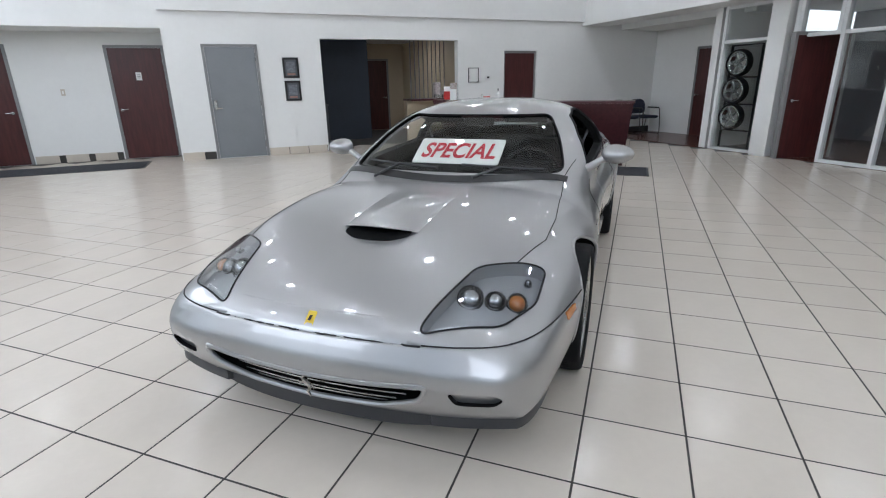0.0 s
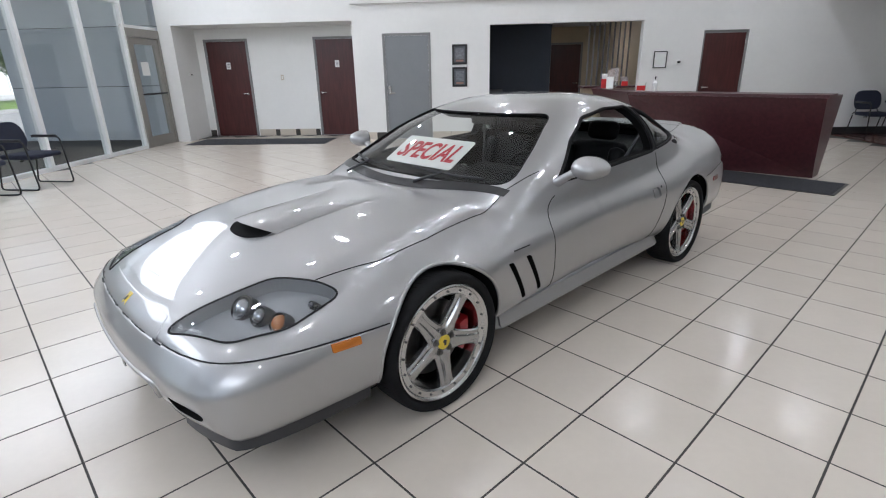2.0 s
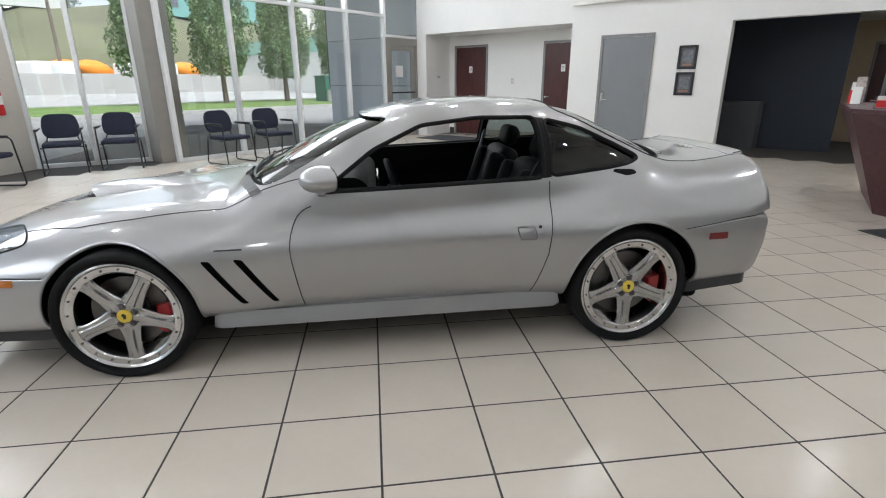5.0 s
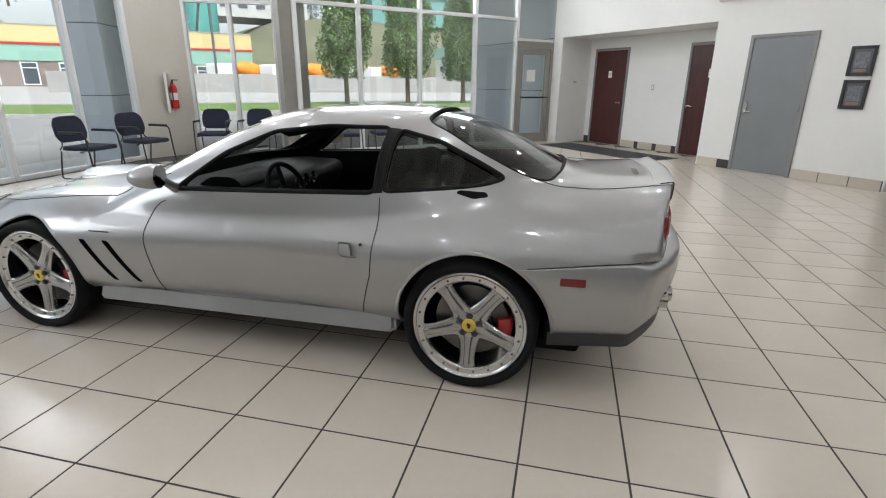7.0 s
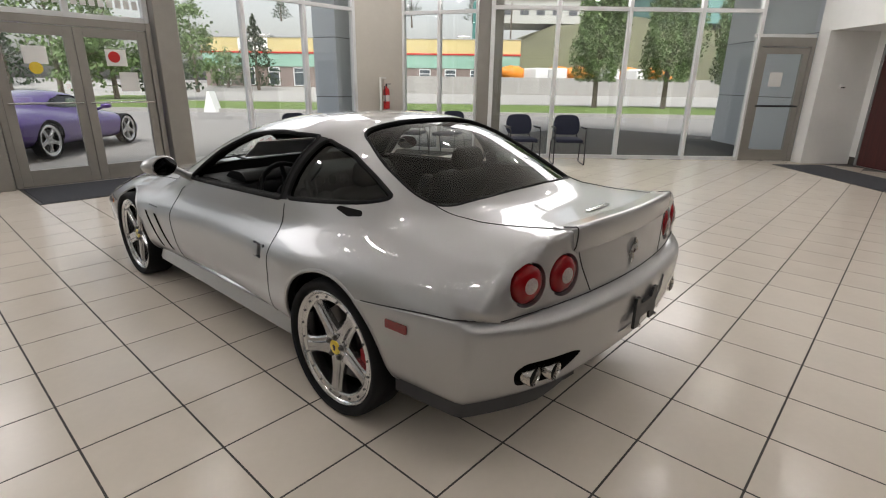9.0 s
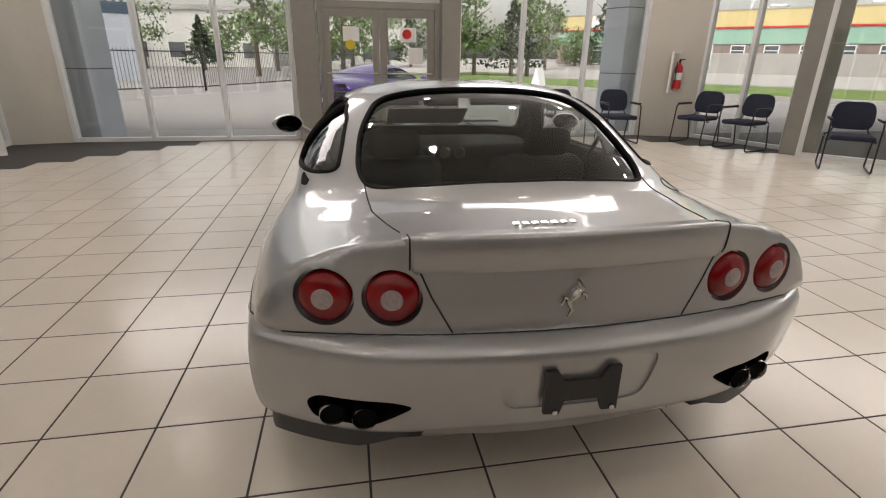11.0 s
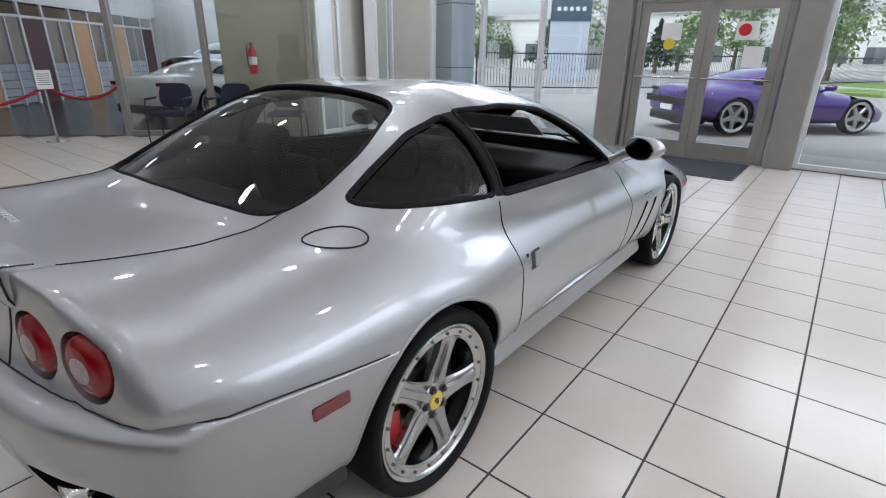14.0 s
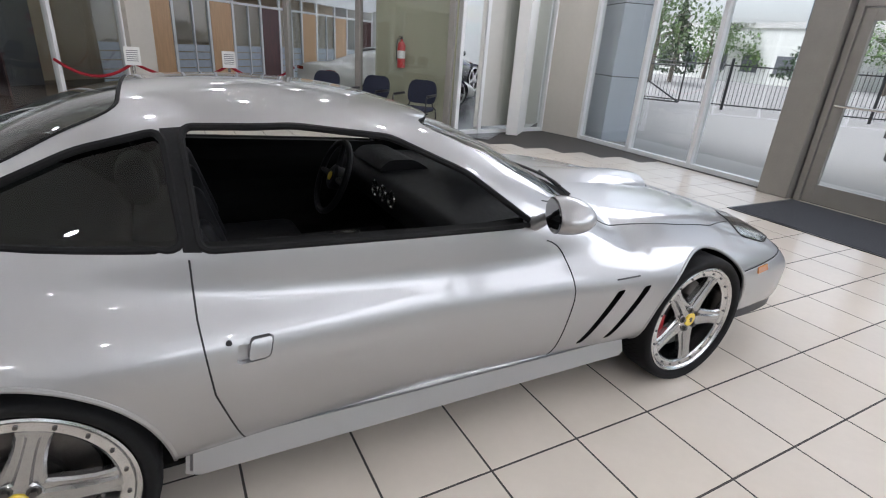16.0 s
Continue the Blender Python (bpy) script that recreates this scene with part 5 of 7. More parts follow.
# ---- small things on the walls ----
def picture(s, z0, z1, w):
    pf = thing("picture_frame", "black framed award certificate on the white wall", "picture", place(s, -7.748, 0), "framed certificates")
    zc, h = (z0 + z1) / 2, (z1 - z0) / 2
    bm = bmesh.new()
    for x0, x1, a, b in ((-w, -w + 0.04, -h, h), (w - 0.04, w, -h, h), (-w + 0.04, w - 0.04, h - 0.04, h), (-w + 0.04, w - 0.04, -h, -h + 0.04)):
        box(bm, x0, x1, 0, 0.025, zc + a, zc + b, 0.003, 1)
    part("frame", bm, BLACK, pf)
    bm = bmesh.new()
    box(bm, -w + 0.04, w - 0.04, 0.0, 0.008, zc - h + 0.04, zc + h - 0.04)
    part("mat_board", bm, DARK, pf)
    bm = bmesh.new()
    box(bm, -w * 0.55, w * 0.55, 0.008, 0.011, zc - h * 0.45, zc + h * 0.6)
    part("print", bm, material("grey_blue_print", (0.16, 0.17, 0.19), 0.4, var=0.4, scale=30), pf)
    bm = bmesh.new()
    box(bm, -w * 0.5, w * 0.5, 0.008, 0.011, zc - h * 0.72, zc - h * 0.52)
    part("caption_plate", bm, material("dull_copper_print", (0.28, 0.16, 0.13), 0.4), pf)


picture(-0.41, 1.51, 1.90, 0.155)
picture(-0.41, 1.07, 1.46, 0.155)
cert = thing("certificate_frame", "thin black framed white certificate", "picture", place(3.65, -7.748, 0))
bm = bmesh.new()
for x0, x1, a, b in ((-0.13, -0.115, 1.36, 1.68), (0.115, 0.13, 1.36, 1.68), (-0.115, 0.115, 1.36, 1.375), (-0.115, 0.115, 1.665, 1.68)):
    box(bm, x0, x1, 0, 0.02, a, b)
part("frame", bm, BLACK, cert)
bm = bmesh.new()
box(bm, -0.115, 0.115, 0, 0.008, 1.375, 1.665)
part("sheet", bm, PAPER, cert)
bm = bmesh.new()
box(bm, -0.05, 0.05, 0, 0.03, 1.42, 1.50, 0.006)
th = solid("thermostat", bm, PAPER, "small white thermostat with a dark screen", "thermostat", place(4.02, -7.748))
bm = bmesh.new()
box(bm, -0.03, 0.03, 0.03, 0.032, 1.445, 1.485)
part("screen", bm, BLACK, th)
bm = bmesh.new()
box(bm, -0.035, 0.035, 0, 0.008, 1.26, 1.38, 0.003, 1)
sw = solid("light_switch", bm, BASE, "cream light switch plate on the recess wall", "switch", place(-4.56, -8.668))
bm = bmesh.new()
box(bm, -0.012, 0.012, 0.008, 0.014, 1.29, 1.35)
part("rocker", bm, PAPER, sw)
bm = bmesh.new()
box(bm, -0.05, 0.05, 0, 0.03, 1.40, 1.48, 0.004)
rd = solid("card_reader", bm, PAPER, "white card reader with a black strip", "card reader", place(-6.495, -8.2, 0, 90))
bm = bmesh.new()
box(bm, -0.04, 0.04, 0.03, 0.033, 1.41, 1.43)
part("strip", bm, BLACK, rd)

# fire extinguishers
def extinguisher(m, niche=True):
    ex = thing("fire_extinguisher", "red fire extinguisher hung on the wall" if not niche else "red fire extinguisher in a white wall niche", "fire extinguisher", m)
    bm = bmesh.new()
    lathe(bm, [(0.02, 0.0), (0.062, 0.01), (0.066, 0.03), (0.066, 0.36), (0.05, 0.41), (0.022, 0.43), (0.02, 0.46)], 24, "z", pose(0, 0.07, 0))
    part("cylinder", bm, RED, ex, smooth=True)
    bm = bmesh.new()
    lathe(bm, [(0.0668, 0.16), (0.0672, 0.165), (0.0672, 0.28), (0.0668, 0.285)], 24, "z", pose(0, 0.07, 0))
    part("label_band", bm, PAPER, ex)
    bm = bmesh.new()
    rod(bm, (0, 0.07, 0.45), (0, 0.07, 0.50), 0.018)
    box(bm, -0.012, 0.012, 0.06, 0.17, 0.50, 0.515, 0.004)
    tube(bm, [(0.02, 0.07, 0.47), (0.075, 0.07, 0.46), (0.085, 0.08, 0.36), (0.08, 0.08, 0.12)], 0.009, 8)
    part("valve", bm, BLACK, ex, smooth=True)
    if niche:
        bm = bmesh.new()
        for x0, x1, z0, z1 in ((-0.15, -0.12, -0.06, 0.64), (0.12, 0.15, -0.06, 0.64), (-0.12, 0.12, 0.61, 0.64), (-0.12, 0.12, -0.06, -0.03)):
            box(bm, x0, x1, -0.01, 0.03, z0, z1)
        part("niche_frame", bm, PAPER, ex)
        bm = bmesh.new()
        box(bm, -0.12, 0.12, -0.004, 0.003, -0.03, 0.61)
        part("niche_back", bm, BEIGE, ex)


extinguisher(pose(5.575, -5.30, 0.86, 0, 0, 110))
P6 = P(2.75, 6.55)
extinguisher(pose(P6[0], P6[1], 0.98, 0, 0, 132.5), False)


# ---- chairs ----
chairs = []


def chair(m, label="navy fabric waiting chair with black armrests on a sled frame", group="waiting chairs"):
    if chairs:
        o = copy_thing(chairs[0], m)
        tagged(o, label, "chair", group)
        return o
    c = thing("waiting_chair", label, "chair", m, group)
    bm = bmesh.new()
    box(bm, -0.24, 0.24, -0.22, 0.26, 0.40, 0.465, 0.03, 3)
    part("seat", bm, FABRIC, c, smooth=True)
    bm = bmesh.new()
    prof = rounded([(-0.23, 0.0), (0.23, 0.0), (0.245, 0.2), (0.20, 0.36), (-0.20, 0.36), (-0.245, 0.2)], 0.1, 6)
    prism(bm, prof, 0.05)
    bmesh.ops.bevel(bm, geom=[e for e in bm.edges if abs(e.verts[0].co.y - e.verts[1].co.y) < 1e-5], offset=0.012, segments=2, affect="EDGES")
    for v in bm.verts:
        v.co = pose(0, -0.27, 0.50, 12, 0, 0) @ (v.co + Vector((0, 0.12 * v.co.x ** 2 * 4 * 0.25, 0)))
    part("backrest", bm, FABRIC, c, smooth=True)
    for sx in (-1, 1):
        bm = bmesh.new()
        x = 0.275 * sx
        tube(bm, rounded([(x, -0.22, 0.645), (x, 0.24, 0.645), (x, 0.30, 0.012), (x, -0.28, 0.012), (x, -0.19, 0.43)], 0.06, 4)[3:-3], 0.011, 8)
        part("leg_frame", bm, BLACK, c, smooth=True)
        bm = bmesh.new()
        box(bm, x - 0.024, x + 0.024, -0.18, 0.20, 0.645, 0.672, 0.011, 2)
        part("armrest", bm, BLACK, c, smooth=True)
        bm = bmesh.new()
        tube(bm, [(x, 0.12, 0.39), (x * 0.8, 0.12, 0.392)], 0.010, 6)
        part("seat_bracket", bm, BLACK, c)
        bm = bmesh.new()
        tube(bm, [(x, -0.21, 0.42), (x * 0.75, -0.23, 0.47), (x * 0.6, -0.285, 0.62)], 0.010, 6)
        part("back_bracket", bm, BLACK, c)
    chairs.append(c)
    return c


chair(place(-6.1, -2.2, 0, 96))
chair(place(-6.08, -3.05, 0, 86))
for x, y, a in ((5.1, -3.02, 92), (5.05, -4.0, 84), (4.78, -5.35, 24), (4.12, -5.72, 18)):
    chair(pose(x, y, 0, 0, 0, a))
for s, d, a in ((2.1, 5.62, 180), (2.95, 5.64, 176), (3.85, 5.62, 183)):
    chair(place(s, d, 0, a))
for s in (7.7, 8.35):
    chair(place(s, -7.25, 0, 0), group="nook chairs")

# ---- mats and floor grille ----
def mat(name, m, w, l, label):
    bm = bmesh.new()
    box(bm, -w / 2, w / 2, -l / 2, l / 2, 0, 0.010, 0.004, 1)
    o = solid(name, bm, MATB, label, "mat", m)
    bm = bmesh.new()
    for x0, x1, y0, y1 in ((-w / 2 - 0.03, -w / 2, -l / 2 - 0.03, l / 2 + 0.03), (w / 2, w / 2 + 0.03, -l / 2 - 0.03, l / 2 + 0.03), (-w / 2, w / 2, -l / 2 - 0.03, -l / 2), (-w / 2, w / 2, l / 2, l / 2 + 0.03)):
        box(bm, x0, x1, y0, y1, 0, 0.006)
    part("rubber_border", bm, BLACK, o)
    return o


mat("entrance_mat", pose(5.0, 0.08, 0.001), 1.15, 1.75, "charcoal ribbed mat before the entrance doors")
mat("recess_mat", place(-4.75, -7.55, 0.001), 3.0, 0.9, "long charcoal carpet mat before the recess")
mat("desk_mat", pose(-4.75, 0.3, 0.001), 0.75, 2.0, "dark carpet mat before the reception desk")

# ---- reception desk ----
desk = thing("reception_desk", "plum mahogany reception desk with flared front panels", "desk")
DT = [(-4.62, 1.02), (-4.62, -1.35), (-5.75, -2.6)]
DB = [(-5.30, 0.92), (-5.05, -1.25), (-5.95, -2.25)]
for k in range(2):
    a, b, c, d = DB[k], DB[k + 1], DT[k + 1], DT[k]
    bm = bmesh.new()
    f = bm.faces.new([bm.verts.new((p[0], p[1], z)) for p, z in ((a, 0.0), (b, 0.0), (c, 1.02), (d, 1.02))])
    e = bmesh.ops.extrude_face_region(bm, geom=[f])
    for g in e["geom"]:
        if isinstance(g, bmesh.types.BMVert):
            g.co.x -= 0.06
    part("front_panel", bm, DESK, desk)
    bm = bmesh.new()
    w = Vector((d[0] - c[0], d[1] - c[1])).normalized()
    nn = Vector((-w.y, w.x)) * 0.40
    pts = [(c[0] + 0.02, c[1]), (d[0] + 0.02, d[1] + (0.02 if k == 0 else 0)), (d[0] - (0.42 if k == 0 else 0.40), d[1] + (0.02 if k == 0 else 0)), (c[0] - 0.42, c[1])]
    f = bm.faces.new([bm.verts.new((x, y, 1.022)) for x, y in pts])
    e = bmesh.ops.extrude_face_region(bm, geom=[f])
    for g in e["geom"]:
        if isinstance(g, bmesh.types.BMVert):
            g.co.z += 0.035
    part("counter_top", bm, DESK, desk)
bm = bmesh.new()
f = bm.faces.new([bm.verts.new(p) for p in ((-5.30, 0.925, 0), (-4.64, 1.0, 1.02), (-5.6, 1.0, 1.02), (-5.6, 0.925, 0))])
e = bmesh.ops.extrude_face_region(bm, geom=[f])
for g in e["geom"]:
    if isinstance(g, bmesh.types.BMVert):
        g.co.y -= 0.05
part("end_panel", bm, DESK, desk)

# brochures and bottle on the desk
for k, (x, y, h) in enumerate(((-5.35, -2.05, 0.30), (-5.5, -2.22, 0.24), (-4.9, -1.3, 0.12))):
    st = thing("brochure_stand", "clear brochure stand with colourful leaflets on the desk", "brochure stand", pose(x, y, 1.057, 0, 0, 20 * k))
    bm = bmesh.new()
    box(bm, -0.05, 0.05, -0.08, 0.08, 0, 0.01)
    box(bm, -0.05, -0.04, -0.08, 0.08, 0.01, h)
    part("holder", bm, GLASS, st)
    for j in range(2):
        bm = bmesh.new()
        box(bm, -0.035 + 0.03 * j, -0.025 + 0.03 * j, -0.06, 0.06, 0.011, h * (1.0 - 0.35 * j))
        part("leaflet", bm, (PAPER, RED)[j] if k else (material("leaflet_print", (0.35, 0.3, 0.28), 0.5, var=0.6, scale=25), PAPER)[j], st)
bot = thing("sanitiser_bottle", "clear pump bottle on the reception desk", "bottle", pose(-4.95, -1.12, 1.057))
bm = bmesh.new()
lathe(bm, [(0.03, 0), (0.034, 0.01), (0.034, 0.11), (0.012, 0.14), (0.012, 0.16)], 16, "z")
part("bottle", bm, PAPER, bot, smooth=True)
bm = bmesh.new()
rod(bm, (0, 0, 0.16), (0, 0, 0.19), 0.008)
box(bm, -0.03, 0.008, -0.008, 0.008, 0.19, 0.20)
part("pump", bm, BLACK, bot)

# ---- entrance double doors ----
ent = thing("door_6", "taupe aluminium glazed double entrance doors, closed", "door", pose(5.68, 0.03, 0, 0, 0, 90))
ent["kind"] = "structure"
bm = bmesh.new()
for x0, x1, z0, z1 in ((-0.97, -0.90, 0, 2.16), (0.90, 0.97, 0, 2.16), (-0.90, 0.90, 2.06, 2.16)):
    box(bm, x0, x1, -0.12, 0.03, z0, z1, 0.004, 1)
part("door_frame", bm, BRONZE, ent)
for k in (-1, 1):
    x0, x1 = (-0.895, -0.004) if k < 0 else (0.004, 0.895)
    bm = bmesh.new()
    for a, b, z0, z1 in ((x0, x0 + 0.11, 0.01, 2.05), (x1 - 0.11, x1, 0.01, 2.05), (x0 + 0.11, x1 - 0.11, 1.93, 2.05), (x0 + 0.11, x1 - 0.11, 0.01, 0.22)):
        box(bm, a, b, -0.06, 0.0, z0, z1, 0.003, 1)
    leaf = part("door_leaf", bm, BRONZE, ent)
    bm = bmesh.new()
    box(bm, x0 + 0.11, x1 - 0.11, -0.034, -0.028, 0.22, 1.93)
    pn = part("pane", bm, GLASS, leaf)
    pn.visible_shadow = False
    bm = bmesh.new()
    tube(bm, [(x0 + 0.04, 0.045, 1.08), (x1 - 0.04, 0.045, 1.08)], 0.014, 8)
    part("push_bar", bm, STEEL, leaf)
    for x, z, w, h, mt, nm in ((x0 + 0.45 if k > 0 else x0 + 0.42, 1.68, 0.13, 0.11, PAPER, "notice"), (x0 + 0.30, 1.36, 0.12, 0.13, PAPER, "notice"))[: 2 if k < 0 else 1]:
        bm = bmesh.new()
        box(bm, x - w, x + w, -0.027, -0.025, z - h, z + h)
        part(nm, bm, mt, leaf, "white paper notice taped to the glass")
    bm = bmesh.new()
    lathe(bm, [(0.075, 0.0), (0.075, 0.003)], 28, "y", pose((x0 + x1) / 2 + (0.02 if k > 0 else 0.0), -0.026, 1.52 if k > 0 else 1.69))
    part("round_sticker", bm, YELLOW if k > 0 else RED, leaf, "round sticker on the glass")
transom = glazing("window_9", (5.74, -0.96), (5.74, 1.02), [0.03, 1.0, 1.95], [], ZC, ALU, 0.07, sill=2.17, label="glazed transom over the entrance doors")
for k in range(17):
    bm = bmesh.new()
    box(bm, 0.11 + 0.105 * k, 0.18 + 0.105 * k, -0.059, -0.055, 2.34, 2.45)
    part("lettering_bar", bm, PAPER, transom)

# side door in the street window wall
sd = thing("door_7", "taupe aluminium glazed side door with a push bar, closed", "door", pose(*P(-6.8, -7.2), 0, 0, 0, 42.5))
sd["kind"] = "structure"
bm = bmesh.new()
for x0, x1, z0, z1 in ((-0.53, -0.46, 0, 2.3), (0.46, 0.53, 0, 2.3), (-0.46, 0.46, 2.14, 2.3)):
    box(bm, x0, x1, -0.10, 0.02, z0, z1)
part("door_frame", bm, BRONZE, sd)
bm = bmesh.new()
for a, b, z0, z1 in ((-0.455, -0.345, 0.01, 2.13), (0.345, 0.455, 0.01, 2.13), (-0.345, 0.345, 2.01, 2.13), (-0.345, 0.345, 0.01, 0.22)):
    box(bm, a, b, -0.06, 0, z0, z1)
leaf = part("door_leaf", bm, BRONZE, sd)
bm = bmesh.new()
box(bm, -0.345, 0.345, -0.034, -0.028, 0.22, 2.01)
part("pane", bm, GLASS, leaf).visible_shadow = False
bm = bmesh.new()
tube(bm, [(-0.40, 0.045, 1.06), (0.40, 0.045, 1.06)], 0.018, 8)
part("push_bar", bm, BLACK, leaf)
bm = bmesh.new()
box(bm, -0.05, 0.20, -0.027, -0.025, 1.42, 1.68)
part("notice", bm, PAPER, leaf)
bm = bmesh.new()
box(bm, -0.54, 0.62, -0.08, -0.03, 2.3, 2.36)
box(bm, -0.54, 0.62, -0.08, -0.03, ZC - 0.07, ZC)
part("transom_rail", bm, ALU, sd)
bm = bmesh.new()
box(bm, -0.5, 0.55, -0.06, -0.055, 2.36, ZC - 0.07)
part("pane", bm, GLASS, sd).visible_shadow = False

# ---- hallway beyond the opening ----
swall("wall_hall_back", 3.9, -12.4, -2.0, -12.4, 0, 2.6, 0.1, TAN, label="tan painted corridor wall")
swall("wall_hall_side", 3.45, -8.0, 3.45, -12.4, 0, 2.6, 0.1, TAN, label="tan painted corridor wall")
swall("wall_hall_navy", 1.75, -10.0, -1.5, -10.0, 0, 2.6, 0.15, NAVY, label="dark navy feature wall in the hallway")
swall("wall_hall_left", -0.6, -10.0, -0.6, -7.95, 0, 2.6, 0.1, NAVY, label="dark navy side wall in the hallway")
bm = bmesh.new()
box(bm, -3.6, 2.0, -4.7, -0.2, 2.5, 2.62)
solid("ceiling_hall", bm, CEIL, "low white corridor ceiling", "ceiling", place(0, -7.75), kind="structure")
bm = bmesh.new()
box(bm, -0.3, 0.3, -0.3, 0.3, 2.488, 2.499)
solid("corridor_light", bm, TUBE, "square lit corridor ceiling panel", "ceiling light", place(2.45, -9.9))
door("door_8", 2.5, -12.39, 0.85, 2.03, MAHOG, "dark mahogany door at the corridor's end", 1)
bm = bmesh.new()
box(bm, -0.5, 0.45, 0.0, 0.55, 0.0, 0.88)
box(bm, -0.52, 0.47, 0.0, 0.58, 0.88, 0.92)
solid("hall_cabinet", bm, DARK, "dark cabinet with a pale top in the hallway", "cabinet", place(0.05, -9.98))
bl = thing("vertical_blind", "grey vertical slat blind beside the hallway opening", "blind", place(2.75, -8.35))
bm = bmesh.new()
box(bm, -0.46, 0.46, -0.03, 0.03, 2.38, 2.43)
part("head_rail", bm, STEEL, bl)
sl_me = None
for k in range(9):
    if sl_me is None:
        bm = bmesh.new()
        box(bm, -0.045, 0.045, -0.0015, 0.0015, 0.98, 2.38)
        o = part("slat", bm, material("grey_blind_fabric", (0.25, 0.25, 0.25), 0.8), bl)
        sl_me = o.data
    else:
        o = new("slat", sl_me)
        o.parent = bl
    o.matrix_basis = pose(-0.42 + 0.105 * k, 0, 0, 0, 0, 55)
swall("wall_blind", 3.3, -8.45, 2.25, -8.45, 0, 1.0, 0.1, TAN, label="low tan wall under the blind")
bm = bmesh.new()
box(bm, -3.35, -2.2, -0.85, -0.2, 0.98, 1.02)
solid("hall_counter", bm, DESK, "dark counter shelf beside the opening", "counter", place(0, -7.75))
for k in range(4):
    bs = thing("leaflet_rack", "clear leaflet rack with printed leaflets", "leaflet rack", place(3.05 - 0.2 * (k % 2), -7.98 - 0.12 * (k // 2), 1.02 + 0.0))
    bm = bmesh.new()
    box(bm, -0.06, 0.06, -0.02, 0.02, 0, 0.18 + 0.18 * (k % 2))
    part("leaflets", bm, material("leaflet_stack", (0.45, 0.40, 0.40), 0.5, var=0.6, scale=30), bs)
    bm = bmesh.new()
    box(bm, -0.065, 0.065, 0.02, 0.024, 0, 0.09)
    part("pocket", bm, RED if k == 0 else STEEL, bs)

LAMP2 = glow("dimmer_downlight_lens", (1.0, 0.96, 0.9), 10.0)
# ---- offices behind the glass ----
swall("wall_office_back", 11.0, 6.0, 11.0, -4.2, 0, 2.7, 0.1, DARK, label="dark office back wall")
bm = bmesh.new()
box(bm, -11.0, -7.25, 3.55, 13.9, 2.64, 2.72)
solid("ceiling_office", bm, CEIL, "low white office ceiling", "ceiling", place(0, -7.75), kind="structure")
bm = bmesh.new()
box(bm, -11.0, -7.2, 0.0, 13.9, 0.0, 0.006)
solid("floor_office", bm, WOODF, "dark red wood floor of the offices and nook", "floor", place(0, -7.75), kind="structure")
for k, d in enumerate((-3.05, 0.5, 5.2)):
    bm = bmesh.new()
    w = (0.32, 0.12, 0.5)[k]
    box(bm, -0.12, 0.15, -w / 2, w / 2, 0, 2.62 if k < 2 else ZC, 0.01)
    solid("column", bm, (WHITE, WHITE, BEIGE)[k], "plain painted column beside the office glass", "column", place(7.25, d), "office columns")
door("door_9", 7.5, -2.5, 0.9, 2.0, MAHOG, "dark mahogany office door standing open", -1, turn=-20)
rack = thing("wheel_rack", "black metal rack with three alloy wheels on display", "rack", place(7.58, -3.93, 0, -90))
bm = bmesh.new()
for x in (-0.32, 0.32):
    box(bm, x - 0.012, x + 0.012, -0.02, 0.02, 0, 1.95)
for z in (0.35, 0.85, 1.35, 1.93):
    box(bm, -0.32, 0.32, -0.02, 0.02, z, z + 0.025)
box(bm, -0.35, 0.35, -0.2, 0.2, 0, 0.02)
part("rack_frame", bm, BLACK, rack)
for z in (0.63, 1.12, 1.62):
    wd = thing("display_wheel", "black tyre on a silver rim shown on the rack", "wheel", place(7.54, -3.93, z, -90) @ pose(0, 0.13, 0) @ Matrix.Diagonal((0.78, 0.78, 0.78, 1)), "display wheels")
    for nm, me in (("tyre", tyre_me), ("hub", spoke_me), ("rim_lip", lip_me)):
        o = new(nm, me)
        o.parent = wd
    for k in range(5):
        o = new("spoke", arm_me)
        o.parent = wd
        o.matrix_basis = Matrix.Rotation(k * math.tau / 5, 4, "Y")
for s, d in ((9.2, -1.2), (9.0, 1.2), (8.9, 3.4)):
    ch = thing("office_chair", "blue fabric office chair behind the glass", "chair", place(s, d, 0, 60), "office chairs")
    bm = bmesh.new()
    box(bm, -0.25, 0.25, -0.25, 0.25, 0.44, 0.52, 0.03, 2)
    part("seat", bm, FABRIC, ch, smooth=True)
    bm = bmesh.new()
    box(bm, -0.24, 0.24, -0.30, -0.23, 0.58, 1.05, 0.03, 2)
    part("backrest", bm, FABRIC, ch, smooth=True)
    bm = bmesh.new()
    rod(bm, (0, 0, 0.1), (0, 0, 0.44), 0.03)
    rod(bm, (0, -0.26, 0.48), (0, -0.27, 0.62), 0.02)
    for a in range(5):
        rod(bm, (0, 0, 0.09), (0.28 * math.cos(a * 1.2566), 0.28 * math.sin(a * 1.2566), 0.05), 0.02)
    part("base", bm, BLACK, ch)
    od = thing("office_desk", "dark mahogany office desk behind the glass", "desk", place(s + 0.9, d + 0.3, 0, 90), "office desks")
    bm = bmesh.new()
    box(bm, -0.7, 0.7, -0.35, 0.35, 0.72, 0.75, 0.004, 1)
    part("desk_top", bm, DESK, od)
    for x in (-0.66, 0.64):
        bm = bmesh.new()
        box(bm, x, x + 0.03, -0.33, 0.33, 0, 0.72)
        part("side_panel", bm, DESK, od)

# ---- the next showroom ----
SLATE = material("dark_slate_tile", (0.045, 0.045, 0.05), 0.25, var=0.25, scale=2.5)
